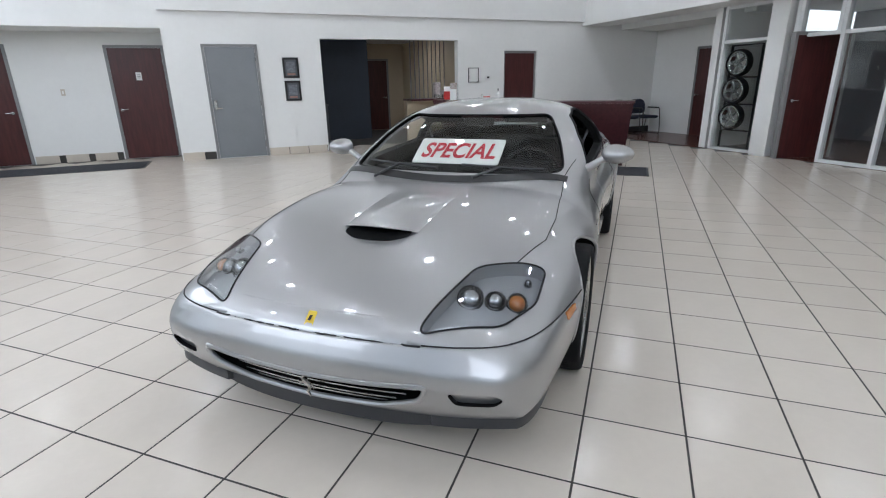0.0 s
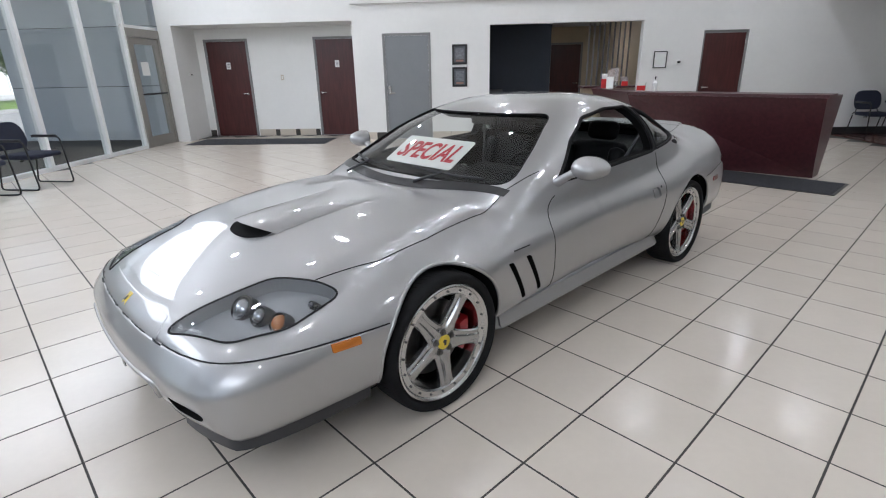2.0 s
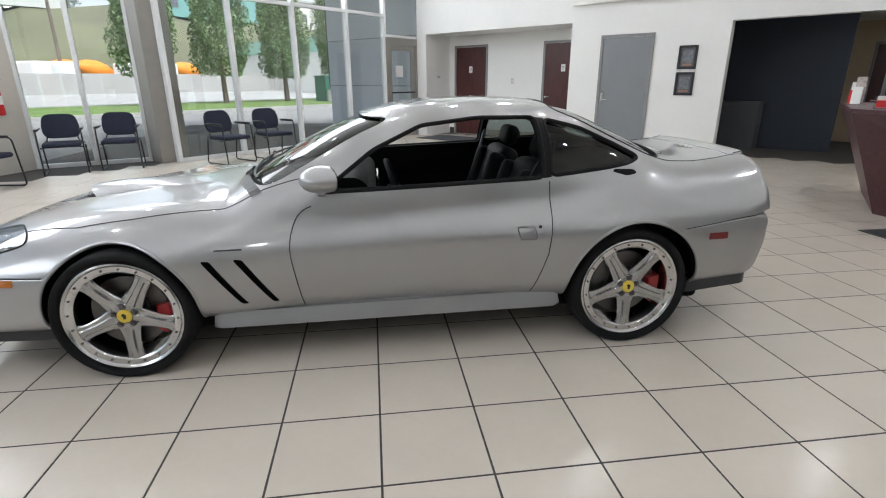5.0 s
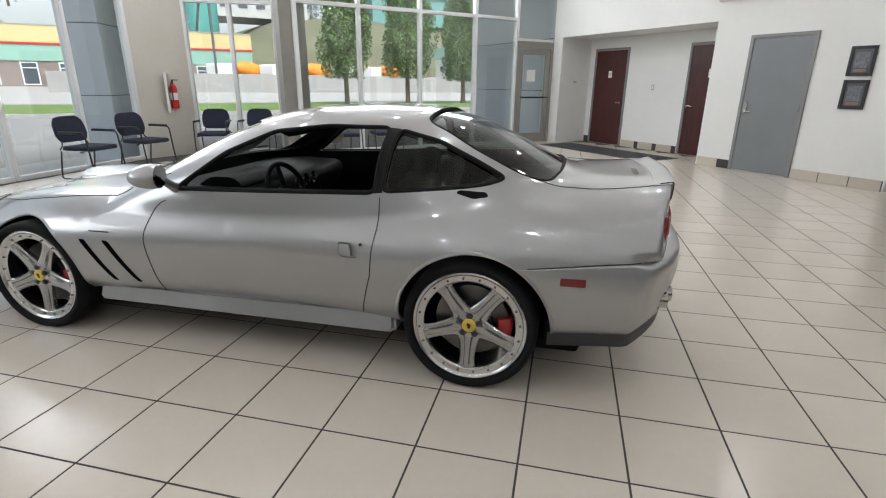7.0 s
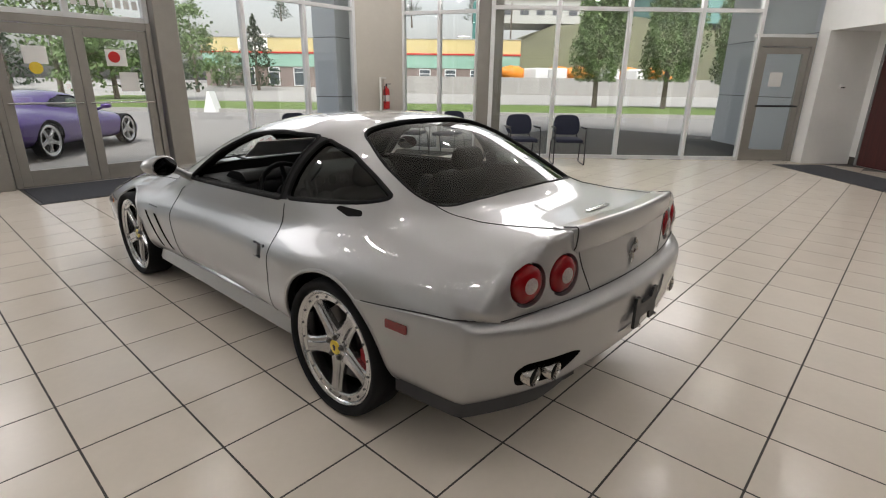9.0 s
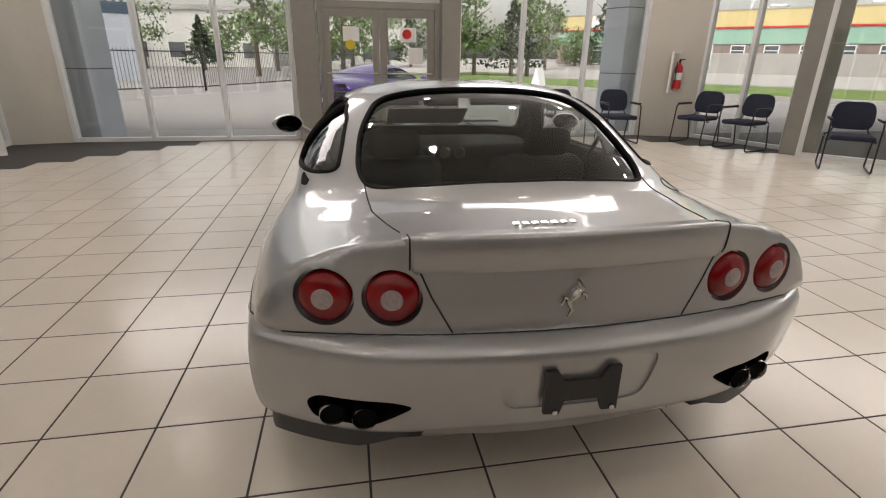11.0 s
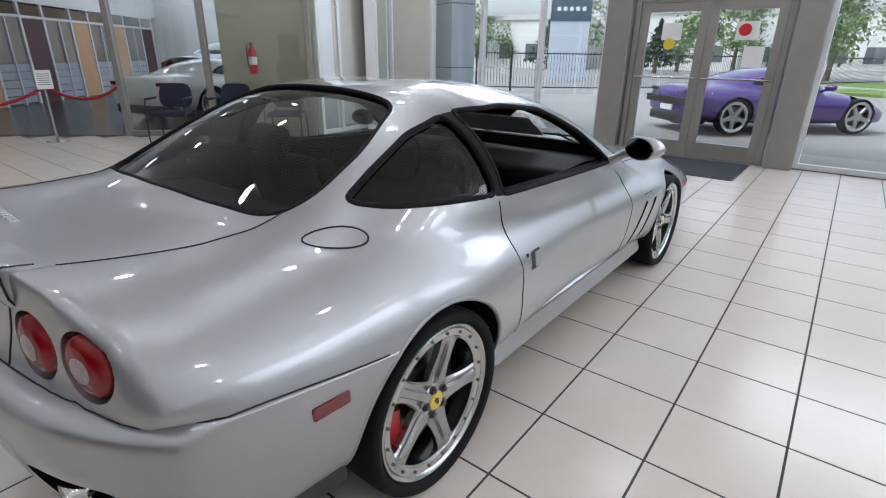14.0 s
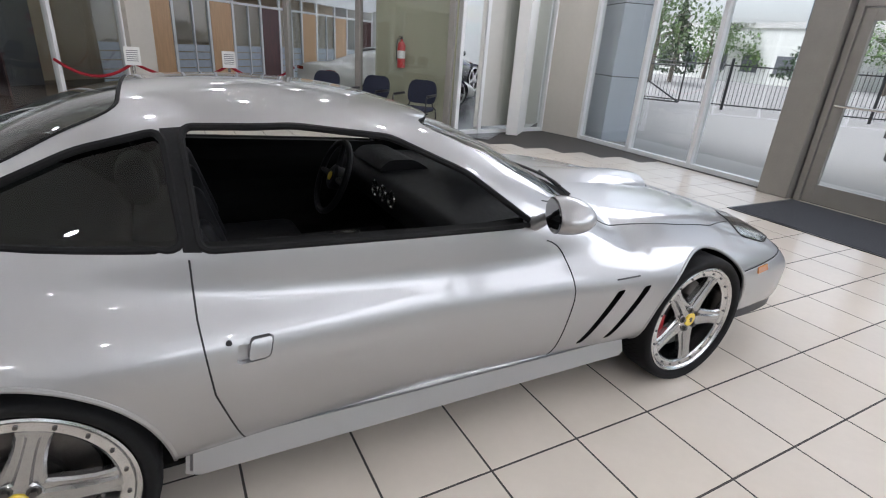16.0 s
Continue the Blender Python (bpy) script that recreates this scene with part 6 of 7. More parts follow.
MAPLE = material("pale_maple_veneer", (0.60, 0.38, 0.20), 0.4, var=0.1, scale=3, stretch=(8, 8, 0.8))
bm = bmesh.new()
box(bm, -13.5, -1.0, 0.0, 15.0, -0.02, 0.003)
solid("floor_showroom", bm, SLATE, "dark slate tiled floor of the next showroom", "floor", place(0, 6.2), kind="structure")
swall("wall_showroom_olive", 1.75, 6.60, 3.30, 6.60, 0, ZC, 0.12, OLIVE, label="olive painted wall behind the glass")
swall("wall_showroom_right", 0.9, 7.0, 0.9, 20.0, 0, ZC, 0.2, WHITE)
swall("wall_showroom_back", 0.9, 19.5, 12.5, 19.5, 0, ZC, 0.2, WHITE, label="white back wall of the next showroom")
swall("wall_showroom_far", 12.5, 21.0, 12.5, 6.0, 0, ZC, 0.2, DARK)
for k in range(6):
    s = 9.7
    d0 = 6.4 + 2.1 * k
    unit = thing("office_booth", "glazed office front with a maple door and frosted stripes", "office front", place(s, d0, 0, -90 + 0), "showroom office fronts")
    bm = bmesh.new()
    for x0, x1, z0, z1 in ((-2.1, -2.02, 0, 2.5), (-1.2, -1.12, 0, 2.5), (-2.02, -0.0, 2.42, 2.5), (-2.02, 0, 2.06, 2.12), (-0.62, -0.58, 0, 2.06)):
        box(bm, x0, x1, -0.06, 0.0, z0, z1)
    part("frame", bm, ALU, unit)
    bm = bmesh.new()
    box(bm, -2.0, -1.22, -0.05, -0.01, 0.01, 2.05)
    part("door_leaf", bm, MAPLE if k % 3 != 2 else MAHOG, unit, "maple veneer door" if k % 3 != 2 else "dark open doorway leaf")
    bm = bmesh.new()
    box(bm, -1.12, 0, -0.04, -0.034, 0.02, 2.06)
    part("pane", bm, GLASS, unit)
    for j in range(5):
        bm = bmesh.new()
        box(bm, -1.1, -0.02, -0.032, -0.028, 0.05 + 0.19 * j, 0.215 + 0.19 * j)
        part("frosted_stripe", bm, material("frosted_film", (0.42, 0.47, 0.52), 0.6) if j == 0 and k == 0 else bpy.data.materials["frosted_film"], unit)
swall("wall_showroom_header", 9.75, 20.0, 9.75, 5.6, 2.5, ZC, 0.15, WHITE)
swall("wall_showroom_rooms", 11.8, 20.0, 11.8, 5.6, 0, 2.6, 0.1, TAN, label="tan office wall behind the glass fronts")
for i in range(3):
    for j in range(3):
        bm = bmesh.new()
        lathe(bm, [(0.14, 0.0), (0.145, 0.03)], 20, "z")
        solid("showroom_downlight", bm, LAMP2, "round recessed showroom downlight, switched on", "ceiling light", pose(*P(3.2 + 2.8 * i, 8.5 + 3.2 * j), ZC - 0.032), "next showroom downlights")

# rope barrier
ROPE = material("red_velvet_rope", (0.30, 0.01, 0.02), 0.9, var=0.2, scale=60)
posts = [P(6.35, 4.3), P(5.6, 5.55), P(5.0, 6.6)]
for x, y in posts[:2]:
    st = thing("stanchion", "steel stanchion post with a white notice on top", "stanchion", pose(x, y, 0, 0, 0, 188), "rope barrier")
    bm = bmesh.new()
    lathe(bm, [(0.15, 0.0), (0.15, 0.012), (0.05, 0.035), (0.022, 0.05), (0.022, 0.80), (0.03, 0.81), (0.03, 0.86), (0.012, 0.88)], 24, "z")
    part("post", bm, STEEL, st, smooth=True)
    bm = bmesh.new()
    box(bm, -0.11, 0.11, 0.03, 0.038, 0.78, 1.05)
    nt = part("notice", bm, PAPER, st, "white printed notice")
    for k in range(6):
        bm = bmesh.new()
        box(bm, -0.08, 0.08, 0.038, 0.0395, 0.84 + 0.03 * k, 0.85 + 0.03 * k)
        part("print_line", bm, INK, nt)
for k, (a, b) in enumerate(((P(7.1, 3.6), posts[0]), (posts[0], posts[1]), (posts[1], posts[2]))):
    bm = bmesh.new()
    tube(bm, [(a[0] + (b[0] - a[0]) * f, a[1] + (b[1] - a[1]) * f, 0.82 - 0.9 * f * (1 - f)) for f in np.linspace(0, 1, 15)], 0.022, 8)
    solid("barrier_rope", bm, ROPE, "red velvet barrier rope hanging between posts", "rope", group="rope barrier", smooth=True)


# ---- other cars ----
def simple_car(name, m, label, mat, k, low, wheels, glassm):
    base = thing(name, label, "car", m)
    f2 = car_form(k)
    sk = loft(f2, np.concatenate([np.linspace(k["rear"], k["rear"] + 0.2, 10), np.linspace(k["rear"] + 0.22, k["front"] - 0.22, 60), np.linspace(k["front"] - 0.2, k["front"], 10)]), lambda x: 0.5, 96)
    cc = [(cyl_y(wx, 0.33, 0.375, s * 0.55, s * 1.3, 32), 1) for wx in wheels for s in (1, -1)]
    for s in (1, -1):
        cc.append((outline_cut(low["win"], pose(0, 0.35 if s > 0 else -1.1, 0), 0.75, 0.06), 1))
    cc.append((outline_cut(low["ws"], pose(1.3, 0, 0, 0, 0, 90), 1.1, 0.06), 1))
    sk.normal_update()
    hull2 = BVHTree.FromBMesh(sk)
    me2, _ = carve(sk, cc, "body")
    for i, mt in enumerate((mat, WELL, WELL, WELL)):
        me2.materials[i] = mt
    o = new("body", me2)
    o.parent = base
    for s in (1, -1):
        bm = bmesh.new()
        pts = [bm.verts.new((hull2.ray_cast(Vector((a, 3 * s, b)), Vector((0, -s, 0)))[0] or Vector((a, 0.6 * s, b))) + Vector((0, -0.012 * s, 0))) for a, b in rounded(low["win"], 0.06)]
        bm.faces.new(pts)
        part("side_window", bm, glassm, base)
    for wx in wheels:
        for s in (1, -1):
            w = new("wheel", spoke_me)
            w.parent = base
            w.matrix_basis = pose(wx, 0.86 * s, 0.335, 0, 0, 0 if s > 0 else 180) @ Matrix.Diagonal((1.07, 1.0, 1.07, 1))
            for nm, me in (("tyre", tyre_me), ("rim_lip", lip_me), ("brake_disc", disc_me)):
                q = new(nm, me)
                q.parent = w
            for a in range(5):
                q = new("spoke", arm_me)
                q.parent = w
                q.matrix_basis = Matrix.Rotation(a * math.tau / 5 + 0.3, 4, "Y")
    for s in (1, -1):
        bm = bmesh.new()
        bmesh.ops.create_uvsphere(bm, u_segments=16, v_segments=10, radius=1, matrix=pose(low["mir"], 0.98 * s, 0.88) @ Matrix.Diagonal((0.09, 0.11, 0.06, 1)))
        rod(bm, (low["mir"], 0.78 * s, 0.80), (low["mir"], 0.94 * s, 0.86), 0.025)
        part("door_mirror", bm, mat, base, smooth=True)
        bm = bmesh.new()
        y, z = low["tail"]
        p = hull2.ray_cast(Vector((-5, y * s, z)), Vector((1, 0, 0)))[0]
        box(bm, -0.02, 0.03, -low["tw"], low["tw"], -0.035, 0.035, 0.012, 2, Matrix.Translation(p))
        part("tail_light", bm, low["tm"], base)
    bm = bmesh.new()
    box(bm, k["rear"] + 0.02, k["rear"] + 0.4, -0.72, 0.72, 0.17, 0.36, 0.05)
    part("diffuser", bm, BLACK, base)
    return base, hull2


PURPLE = material("purple_metallic_paint", (0.072, 0.026, 0.20), 0.35, 0.5, var=0.03, scale=500, coat=1.0)
WPAINT = material("white_car_paint", (0.72, 0.72, 0.70), 0.3, var=0.02, coat=1.0)
KMID = dict(nose=0.22, tail=0.10, GW=0.80, front=2.20, rear=-2.15,
            W=spline([-2.2, -2.05, -1.6, -1.2, -0.4, 0.4, 1.3, 1.8, 2.1, 2.25], [0.80, 0.93, 0.97, 0.98, 0.94, 0.93, 0.95, 0.92, 0.82, 0.6], 0.1),
            T=spline([-2.2, -2.1, -1.8, -1.3, -0.5, 0.4, 1.0, 1.5, 1.9, 2.1, 2.25], [0.75, 0.86, 0.90, 0.92, 0.88, 0.84, 0.80, 0.72, 0.60, 0.50, 0.40], 0.1),
            ZW=spline([-2.2, -1.2, 0.0, 1.3, 2.25], [0.60, 0.64, 0.55, 0.52, 0.36]), B=spline([-2.2, -1.5, 1.5, 2.25], [0.34, 0.17, 0.15, 0.18]),
            p=spline([-2.2, 0, 2.2], [3.2, 3.0, 2.8]),
            R=spline([-2.0, -1.6, -1.2, -0.7, -0.2, 0.1, 0.4, 0.7, 0.95], [0.55, 0.88, 1.03, 1.15, 1.20, 1.17, 1.06, 0.92, 0.72], 0.05))
LOW = dict(win=[(0.55, 0.86), (0.30, 1.0), (0.0, 1.10), (-0.35, 1.12), (-0.75, 1.02), (-0.95, 0.92), (-0.6, 0.88)], ws=[(-0.62, 0.86), (0.62, 0.86), (0.5, 1.12), (-0.5, 1.12)], mir=0.5, tail=(0.60, 0.78), tw=0.16, tm=BLACK)
pc, _ = simple_car("parked_supercar", pose(10.4, -0.3, -0.03, 0, 0, -44), "purple low mid-engined supercar parked outside the entrance", PURPLE, KMID, LOW, (1.33, -1.33), QGLASS)
bm = bmesh.new()
box(bm, -2.17, -2.10, -0.85, 0.85, 0.52, 0.66, 0.02)
part("rear_grille", bm, BLACK, pc)
bm = bmesh.new()
box(bm, -2.20, -2.17, -0.2, 0.2, 0.40, 0.50)
part("plate", bm, PAPER, pc)
KW = dict(KMID)
KW["GW"] = 0.78
LOW2 = dict(LOW, tail=(0.62, 0.74), tw=0.14, tm=REDLENS)
simple_car("showroom_coupe", pose(*P(4.3, 9.6), 0.0, 0, 0, 15), "white mid-engined sports coupe parked in the next showroom", WPAINT, KW, LOW2, (1.25, -1.25), QGLASS)
simple_car("showroom_suv", pose(*P(4.9, 13.2), 0.02, 0, 0, 20) @ Matrix.Diagonal((1.0, 1.0, 1.35, 1)), "black tall car parked at the back of the next showroom", material("black_car_paint", (0.01, 0.01, 0.012), 0.25, coat=1.0), KW, LOW2, (1.25, -1.25), QGLASS)

# ---- outside ----
ASPH = material("grey_asphalt", (0.23, 0.22, 0.21), 0.9, var=0.12, scale=0.6, bump=0.4, bump_scale=40)
CONC = material("pale_concrete", (0.34, 0.33, 0.31), 0.85, var=0.1, scale=1.2, bump=0.3, bump_scale=60)
GRASS = material("mown_grass", (0.11, 0.17, 0.035), 0.9, var=0.35, scale=0.8, bump=0.8, bump_scale=30)
BANK = material("dry_grass_bank", (0.125, 0.125, 0.07), 0.95, var=0.35, scale=0.12, bump=0.5, bump_scale=4)
LEAF = material("poplar_leaf", (0.115, 0.18, 0.06), 0.6, var=0.5, scale=0.9)
LEAF2 = material("spruce_green", (0.03, 0.055, 0.022), 0.7, var=0.5, scale=0.7)
BARK = material("grey_bark", (0.14, 0.115, 0.09), 0.9, var=0.3, scale=8, bump=0.6, bump_scale=20)
PANEL = material("pale_blue_grey_cladding", (0.52, 0.56, 0.61), 0.5, var=0.03, scale=0.8)
bm = bmesh.new()
bmesh.ops.create_circle(bm, cap_ends=True, segments=64, radius=1500)
for v in bm.verts:
    v.co.z = -0.05
solid("ground", bm, ASPH, "pale grey asphalt lot and road reaching to the horizon", "ground", kind="structure")


def strip(name, pts, z, h, mat_, label, cat):
    bm = bmesh.new()
    f = bm.faces.new([bm.verts.new((x, y, z)) for x, y in pts])
    e = bmesh.ops.extrude_face_region(bm, geom=[f])
    for g in e["geom"]:
        if isinstance(g, bmesh.types.BMVert):
            g.co.z += h
    return solid(name, bm, mat_, label, cat, kind="structure")


strip("pavement_entrance", [(5.95, -4.6), (7.2, -4.6), (7.2, 6.0), (5.95, 6.0)], -0.06, 0.055, CONC, "pale concrete walk before the entrance", "pavement")
strip("pavement_street", [P(-6.95, -9), P(-8.3, -9), P(-8.3, 0.5), P(-6.95, 0.2)], -0.06, 0.055, CONC, "pale concrete walk along the windows", "pavement")
strip("verge", [P(-21.5, -34), P(-30.5, -34), P(-30.5, 26), P(-21.5, 26)], -0.06, 0.16, GRASS, "mown grass verge with street trees", "verge")
strip("kerb", [P(-21.2, -34), P(-21.5, -34), P(-21.5, 26), P(-21.2, 26)], -0.06, 0.17, CONC, "pale concrete kerb along the verge", "kerb")
strip("kerb_far", [P(-30.5, -34), P(-30.8, -34), P(-30.8, 26), P(-30.5, 26)], -0.06, 0.17, CONC, "pale concrete kerb along the road", "kerb")
strip("pavement_far", [P(-42, -40), P(-46, -40), P(-46, 40), P(-42, 40)], -0.06, 0.1, CONC, "pale concrete apron across the road", "pavement")

# clad panels outside
def clad(name, m, w, dpt, h, rows):
    o = thing(name, "pale blue-grey metal clad exterior pier", "pier", m)
    bm = bmesh.new()
    box(bm, -w / 2 + 0.01, w / 2 - 0.01, -dpt / 2 + 0.01, dpt / 2 - 0.01, -0.05, h)
    part("core", bm, DARK, o)
    for k in range(rows):
        bm = bmesh.new()
        box(bm, -w / 2, w / 2, -dpt / 2, dpt / 2, -0.05 + k * h / rows + 0.008, -0.05 + (k + 1) * h / rows - 0.008, 0.004, 1)
        part("panel", bm, PANEL, o)


clad("clad_pier", pose(6.55, -4.95, 0, 0, 0, 20), 0.55, 1.1, 4.6, 4)
clad("clad_pier", pose(6.55, 5.05, 0, 0, 0, -20), 0.55, 1.1, 4.6, 4)
clad("clad_wall", place(-9.0, -8.35), 3.6, 0.4, 5.0, 4)


def poplar(m, h, r, seed):
    """A columnar street tree: tapered trunk, limbs and a crown of many small leaf clumps with gaps."""
    rnd = random.Random(seed)
    t = thing("street_tree", "columnar green street tree on the grass verge", "tree", m, "street trees")
    bm = bmesh.new()
    tube(bm, [(0, 0, 0), (0.02, 0.0, h * 0.2), (-0.03, 0.02, h * 0.5), (0.0, 0.0, h * 0.9)], [0.17, 0.13, 0.08, 0.02], 8)
    for k in range(16):
        z = h * (0.16 + 0.6 * k / 16)
        a = rnd.random() * math.tau
        q = (math.cos(a) * r * 0.55, math.sin(a) * r * 0.55, z + h * 0.20)
        tube(bm, [(0, 0, z), (q[0] * 0.5, q[1] * 0.5, z + h * 0.07), q], [0.05, 0.035, 0.01], 5)
    part("trunk", bm, BARK, t, smooth=True)
    vs, fs = [], []
    for k in range(15000):
        f = rnd.random() ** 0.8
        z = h * (0.17 + 0.83 * f)
        rr = r * (math.sin(math.pi * min(1, (f * 0.86 + 0.14)) ** 0.75) ** 0.7) * (0.55 + 0.5 * rnd.random() ** 0.6)
        a = rnd.random() * math.tau
        rr *= 1 + 0.22 * math.sin(3 * a + 7 * f + seed) + 0.12 * math.sin(9 * a + 23 * f)
        c = Vector((math.cos(a) * rr, math.sin(a) * rr, z))
        e = Euler((rnd.uniform(-1.2, 1.2), rnd.uniform(-1.2, 1.2), rnd.random() * 6.28)).to_matrix()
        s = rnd.uniform(0.08, 0.16)
        b = len(vs)
        for p in ((-0.6, 0, 0), (0, -0.45, 0.1), (0.9, 0, 0), (0, 0.45, 0.1)):
            vs.append(tuple(c + e @ (Vector(p) * s)))
        fs.append((b, b + 1, b + 2, b + 3))
    me = bpy.data.meshes.new("crown")
    me.from_pydata(vs, [], fs)
    me.materials.append(LEAF)
    o = new("crown", me)
    o.parent = t
    return t


for k, (s, d, h) in enumerate(((-28.2, -9.8, 8.6), (-28.3, -14.0, 9.0), (-27.4, -17.7, 8.2), (-27.4, -22.2, 8.6), (-27.0, -27.0, 8.2))):
    poplar(pose(*P(s, d), 0.1), h, 1.36 + 0.12 * (k % 2), k)


# green service box, lamp post, small sign on the verge
gb = thing("utility_box", "green metal utility cabinet on the verge", "utility box", pose(*P(-25.5, -20.2), 0.1, 0, 0, 30))
bm = bmesh.new()
box(bm, -1.1, 1.1, -0.8, 0.8, 0, 1.5, 0.03)
part("cabinet", bm, material("green_cabinet_paint", (0.03, 0.14, 0.09), 0.5, var=0.1), gb)
bm = bmesh.new()
box(bm, -1.15, 1.15, -0.85, 0.85, 1.5, 1.58, 0.02)
part("lid", bm, bpy.data.materials["green_cabinet_paint"], gb)
lp = thing("lamp_post", "dark street lamp post on a concrete footing", "lamp post", pose(*P(-24.5, -19.0), 0.1))
bm = bmesh.new()
rod(bm, (0, 0, 0), (0, 0, 0.7), 0.28, 0.26, 16)
part("footing", bm, CONC, lp)
bm = bmesh.new()
rod(bm, (0, 0, 0.7), (0, 0, 9.0), 0.08, 0.05, 10)
part("pole", bm, BLACK, lp)

# building across the road: walls, bands, windows
STUCY = material("yellow_stucco_band", (0.60, 0.50, 0.24), 0.8, var=0.05, scale=0.3)
STUCG = material("mint_green_band", (0.27, 0.45, 0.36), 0.8, var=0.05, scale=0.3)
BRICKF = material("brown_grey_brick", (0.24, 0.19, 0.17), 0.9, var=0.2, scale=0.6)
A, B2 = Vector((59.3, -24.9)), Vector((31.8, -48.2))
shop = thing("shop_building", "long low shop building with yellow and mint bands", "building", pose(A.x, A.y, 0.8, 0, 0, math.degrees(math.atan2(B2.y - A.y, B2.x - A.x))))
L = (B2 - A).length
DARKPANE = material("dark_window_glass", (0.08, 0.10, 0.11), 0.08)


def shop_block(name, mat_, grow, z0, z1):
    bm = bmesh.new()
    box(bm, -grow, L + grow, -grow, 16, z0, z1)
    return part(name, bm, mat_, shop)


shop_block("wall", BRICKF, 0.0, -0.9, 2.15)
shop_block("mint_band", STUCG, 0.1, 2.15, 3.55)
shop_block("red_trim", RED, 0.18, 3.55, 3.72)
shop_block("yellow_band", STUCY, 0.1, 3.72, 5.2)
shop_block("parapet_cap", STEEL, 0.16, 5.2, 5.29)
bm = bmesh.new()
box(bm, 4.2, 7.6, -0.22, -0.1, 3.85, 5.15)
sg = part("shop_sign", bm, PAPER, shop, "white shop sign with a dark mark")
bm = bmesh.new()
prism(bm, [(4.9, 4.7), (7.1, 4.85), (6.8, 4.35), (5.3, 4.25)], 0.04, pose(0, -0.27, 0))
part("sign_mark", bm, DARK, sg)
for k in range(12):
    x = 1.6 + k * 2.9
    bm = bmesh.new()
    for x0, x1, z0, z1 in ((x, x + 0.1, 0.05, 2.05), (x + 1.2, x + 1.3, 0.05, 2.05), (x + 0.1, x + 1.2, 1.95, 2.05), (x + 0.1, x + 1.2, 0.05, 0.15), (x + 0.1, x + 1.2, 1.5, 1.58)):
        box(bm, x0, x1, -0.06, 0.06, z0, z1)
    win = part("window", bm, ALU, shop)
    for z0, z1 in ((0.15, 1.5), (1.58, 1.95)):
        bm = bmesh.new()
        box(bm, x + 0.1, x + 1.2, -0.02, 0.045, z0, z1)
        part("pane", bm, DARKPANE, win)
for k in range(4):
    bm = bmesh.new()
    box(bm, 5 + 8 * k, 6.5 + 8 * k, 4, 5.5, 5.2, 5.9, 0.08)
    part("roof_unit", bm, STEEL, shop)
# the yard rises gently towards the shops
bm = bmesh.new()
slope = [[bm.verts.new((*P(q, d), z)) for q, z in ((-36.0, -0.045), (-44.0, 0.12), (-52.0, 0.45), (-60.0, 0.82), (-75.0, 0.9))] for d in np.linspace(-60, 60, 13)]
for a, b in zip(slope, slope[1:]):
    for k in range(4):
        bm.faces.new((a[k], a[k + 1], b[k + 1], b[k]))
solid("yard_slope", bm, CONC, "pale concrete yard rising towards the shops", "ground", kind="structure", smooth=True)

# grassy bank, far buildings, concrete yard wall, mixer drums
bm = bmesh.new()
rows = []
for i in range(40):
    d = -120 + 114 * i / 39
    rise = min(1.0, (-6 - d) / 14) ** 0.7
    rows.append([bm.verts.new((*P(s, d), (z + (0.8 * math.sin(i * 0.7) if z > 1 else 0)) * rise - 0.1)) for s, z in ((-62, -0.1), (-70, 3.0), (-84, 9.5), (-96, 12.5), (-140, 14.0))])
for a, b in zip(rows, rows[1:]):
    for j in range(4):
        bm.faces.new((a[j], a[j + 1], b[j + 1], b[j]))
bk = solid("grassy_bank", bm, BANK, "long dry grass bank behind the yards", "bank", kind="structure", smooth=True)
for k, (s, d, w, h, c) in enumerate(((-98, -48, 22, 5, (0.16, 0.32, 0.30)), (-102, -18, 16, 4, (0.5, 0.5, 0.47)), (-100, -75, 20, 5, (0.55, 0.53, 0.48)))):
    hb = thing("hilltop_building", "far flat-roofed building on top of the bank", "building", place(s, d, 11.8, 90), "hilltop buildings")
    bm = bmesh.new()
    box(bm, -w / 2, w / 2, -6, 6, 0, h)
    part("wall", bm, material("hilltop_wall_%s" % "abc"[k], c, 0.8, var=0.08, scale=0.3), hb)
    bm = bmesh.new()
    box(bm, -w / 2 - 0.3, w / 2 + 0.3, -6.3, 6.3, h, h + 0.4)
    part("roof", bm, STEEL, hb)
    for j in range(5):
        bm = bmesh.new()
        box(bm, -w / 2 + 1.5 + j * w / 5.5, -w / 2 + 3.0 + j * w / 5.5, 5.9, 6.06, 1.4, 2.8)
        part("window", bm, DARK, hb)
yw = solid("yard_wall", (lambda b: (box(b, -34, 22, -0.4, 0.4, -0.05, 2.0, 0.03), b)[1])(bmesh.new()), CONC, "pale concrete block yard wall", "wall", place(-50, -14, 0, 90))
wh = thing("white_warehouse", "white and mint metal warehouse behind the trees", "building", place(-50, -46, 0, 90))
bm = bmesh.new()
box(bm, -14, 14, -8, 8, 0, 4.2)
part("wall", bm, material("white_metal_siding", (0.62, 0.62, 0.58), 0.6, var=0.06, scale=0.5), wh)
bm = bmesh.new()
box(bm, -14.2, 14.2, -8.2, 8.2, 4.2, 5.6)
part("fascia", bm, STUCG, wh)
for j in range(4):
    bm = bmesh.new()
    box(bm, -11 + 6 * j, -7.5 + 6 * j, 7.9, 8.06, 0, 3.2)
    part("garage_door", bm, PAPER, wh)
ORANGE = material("orange_drum_paint", (0.75, 0.25, 0.02), 0.45, var=0.1)
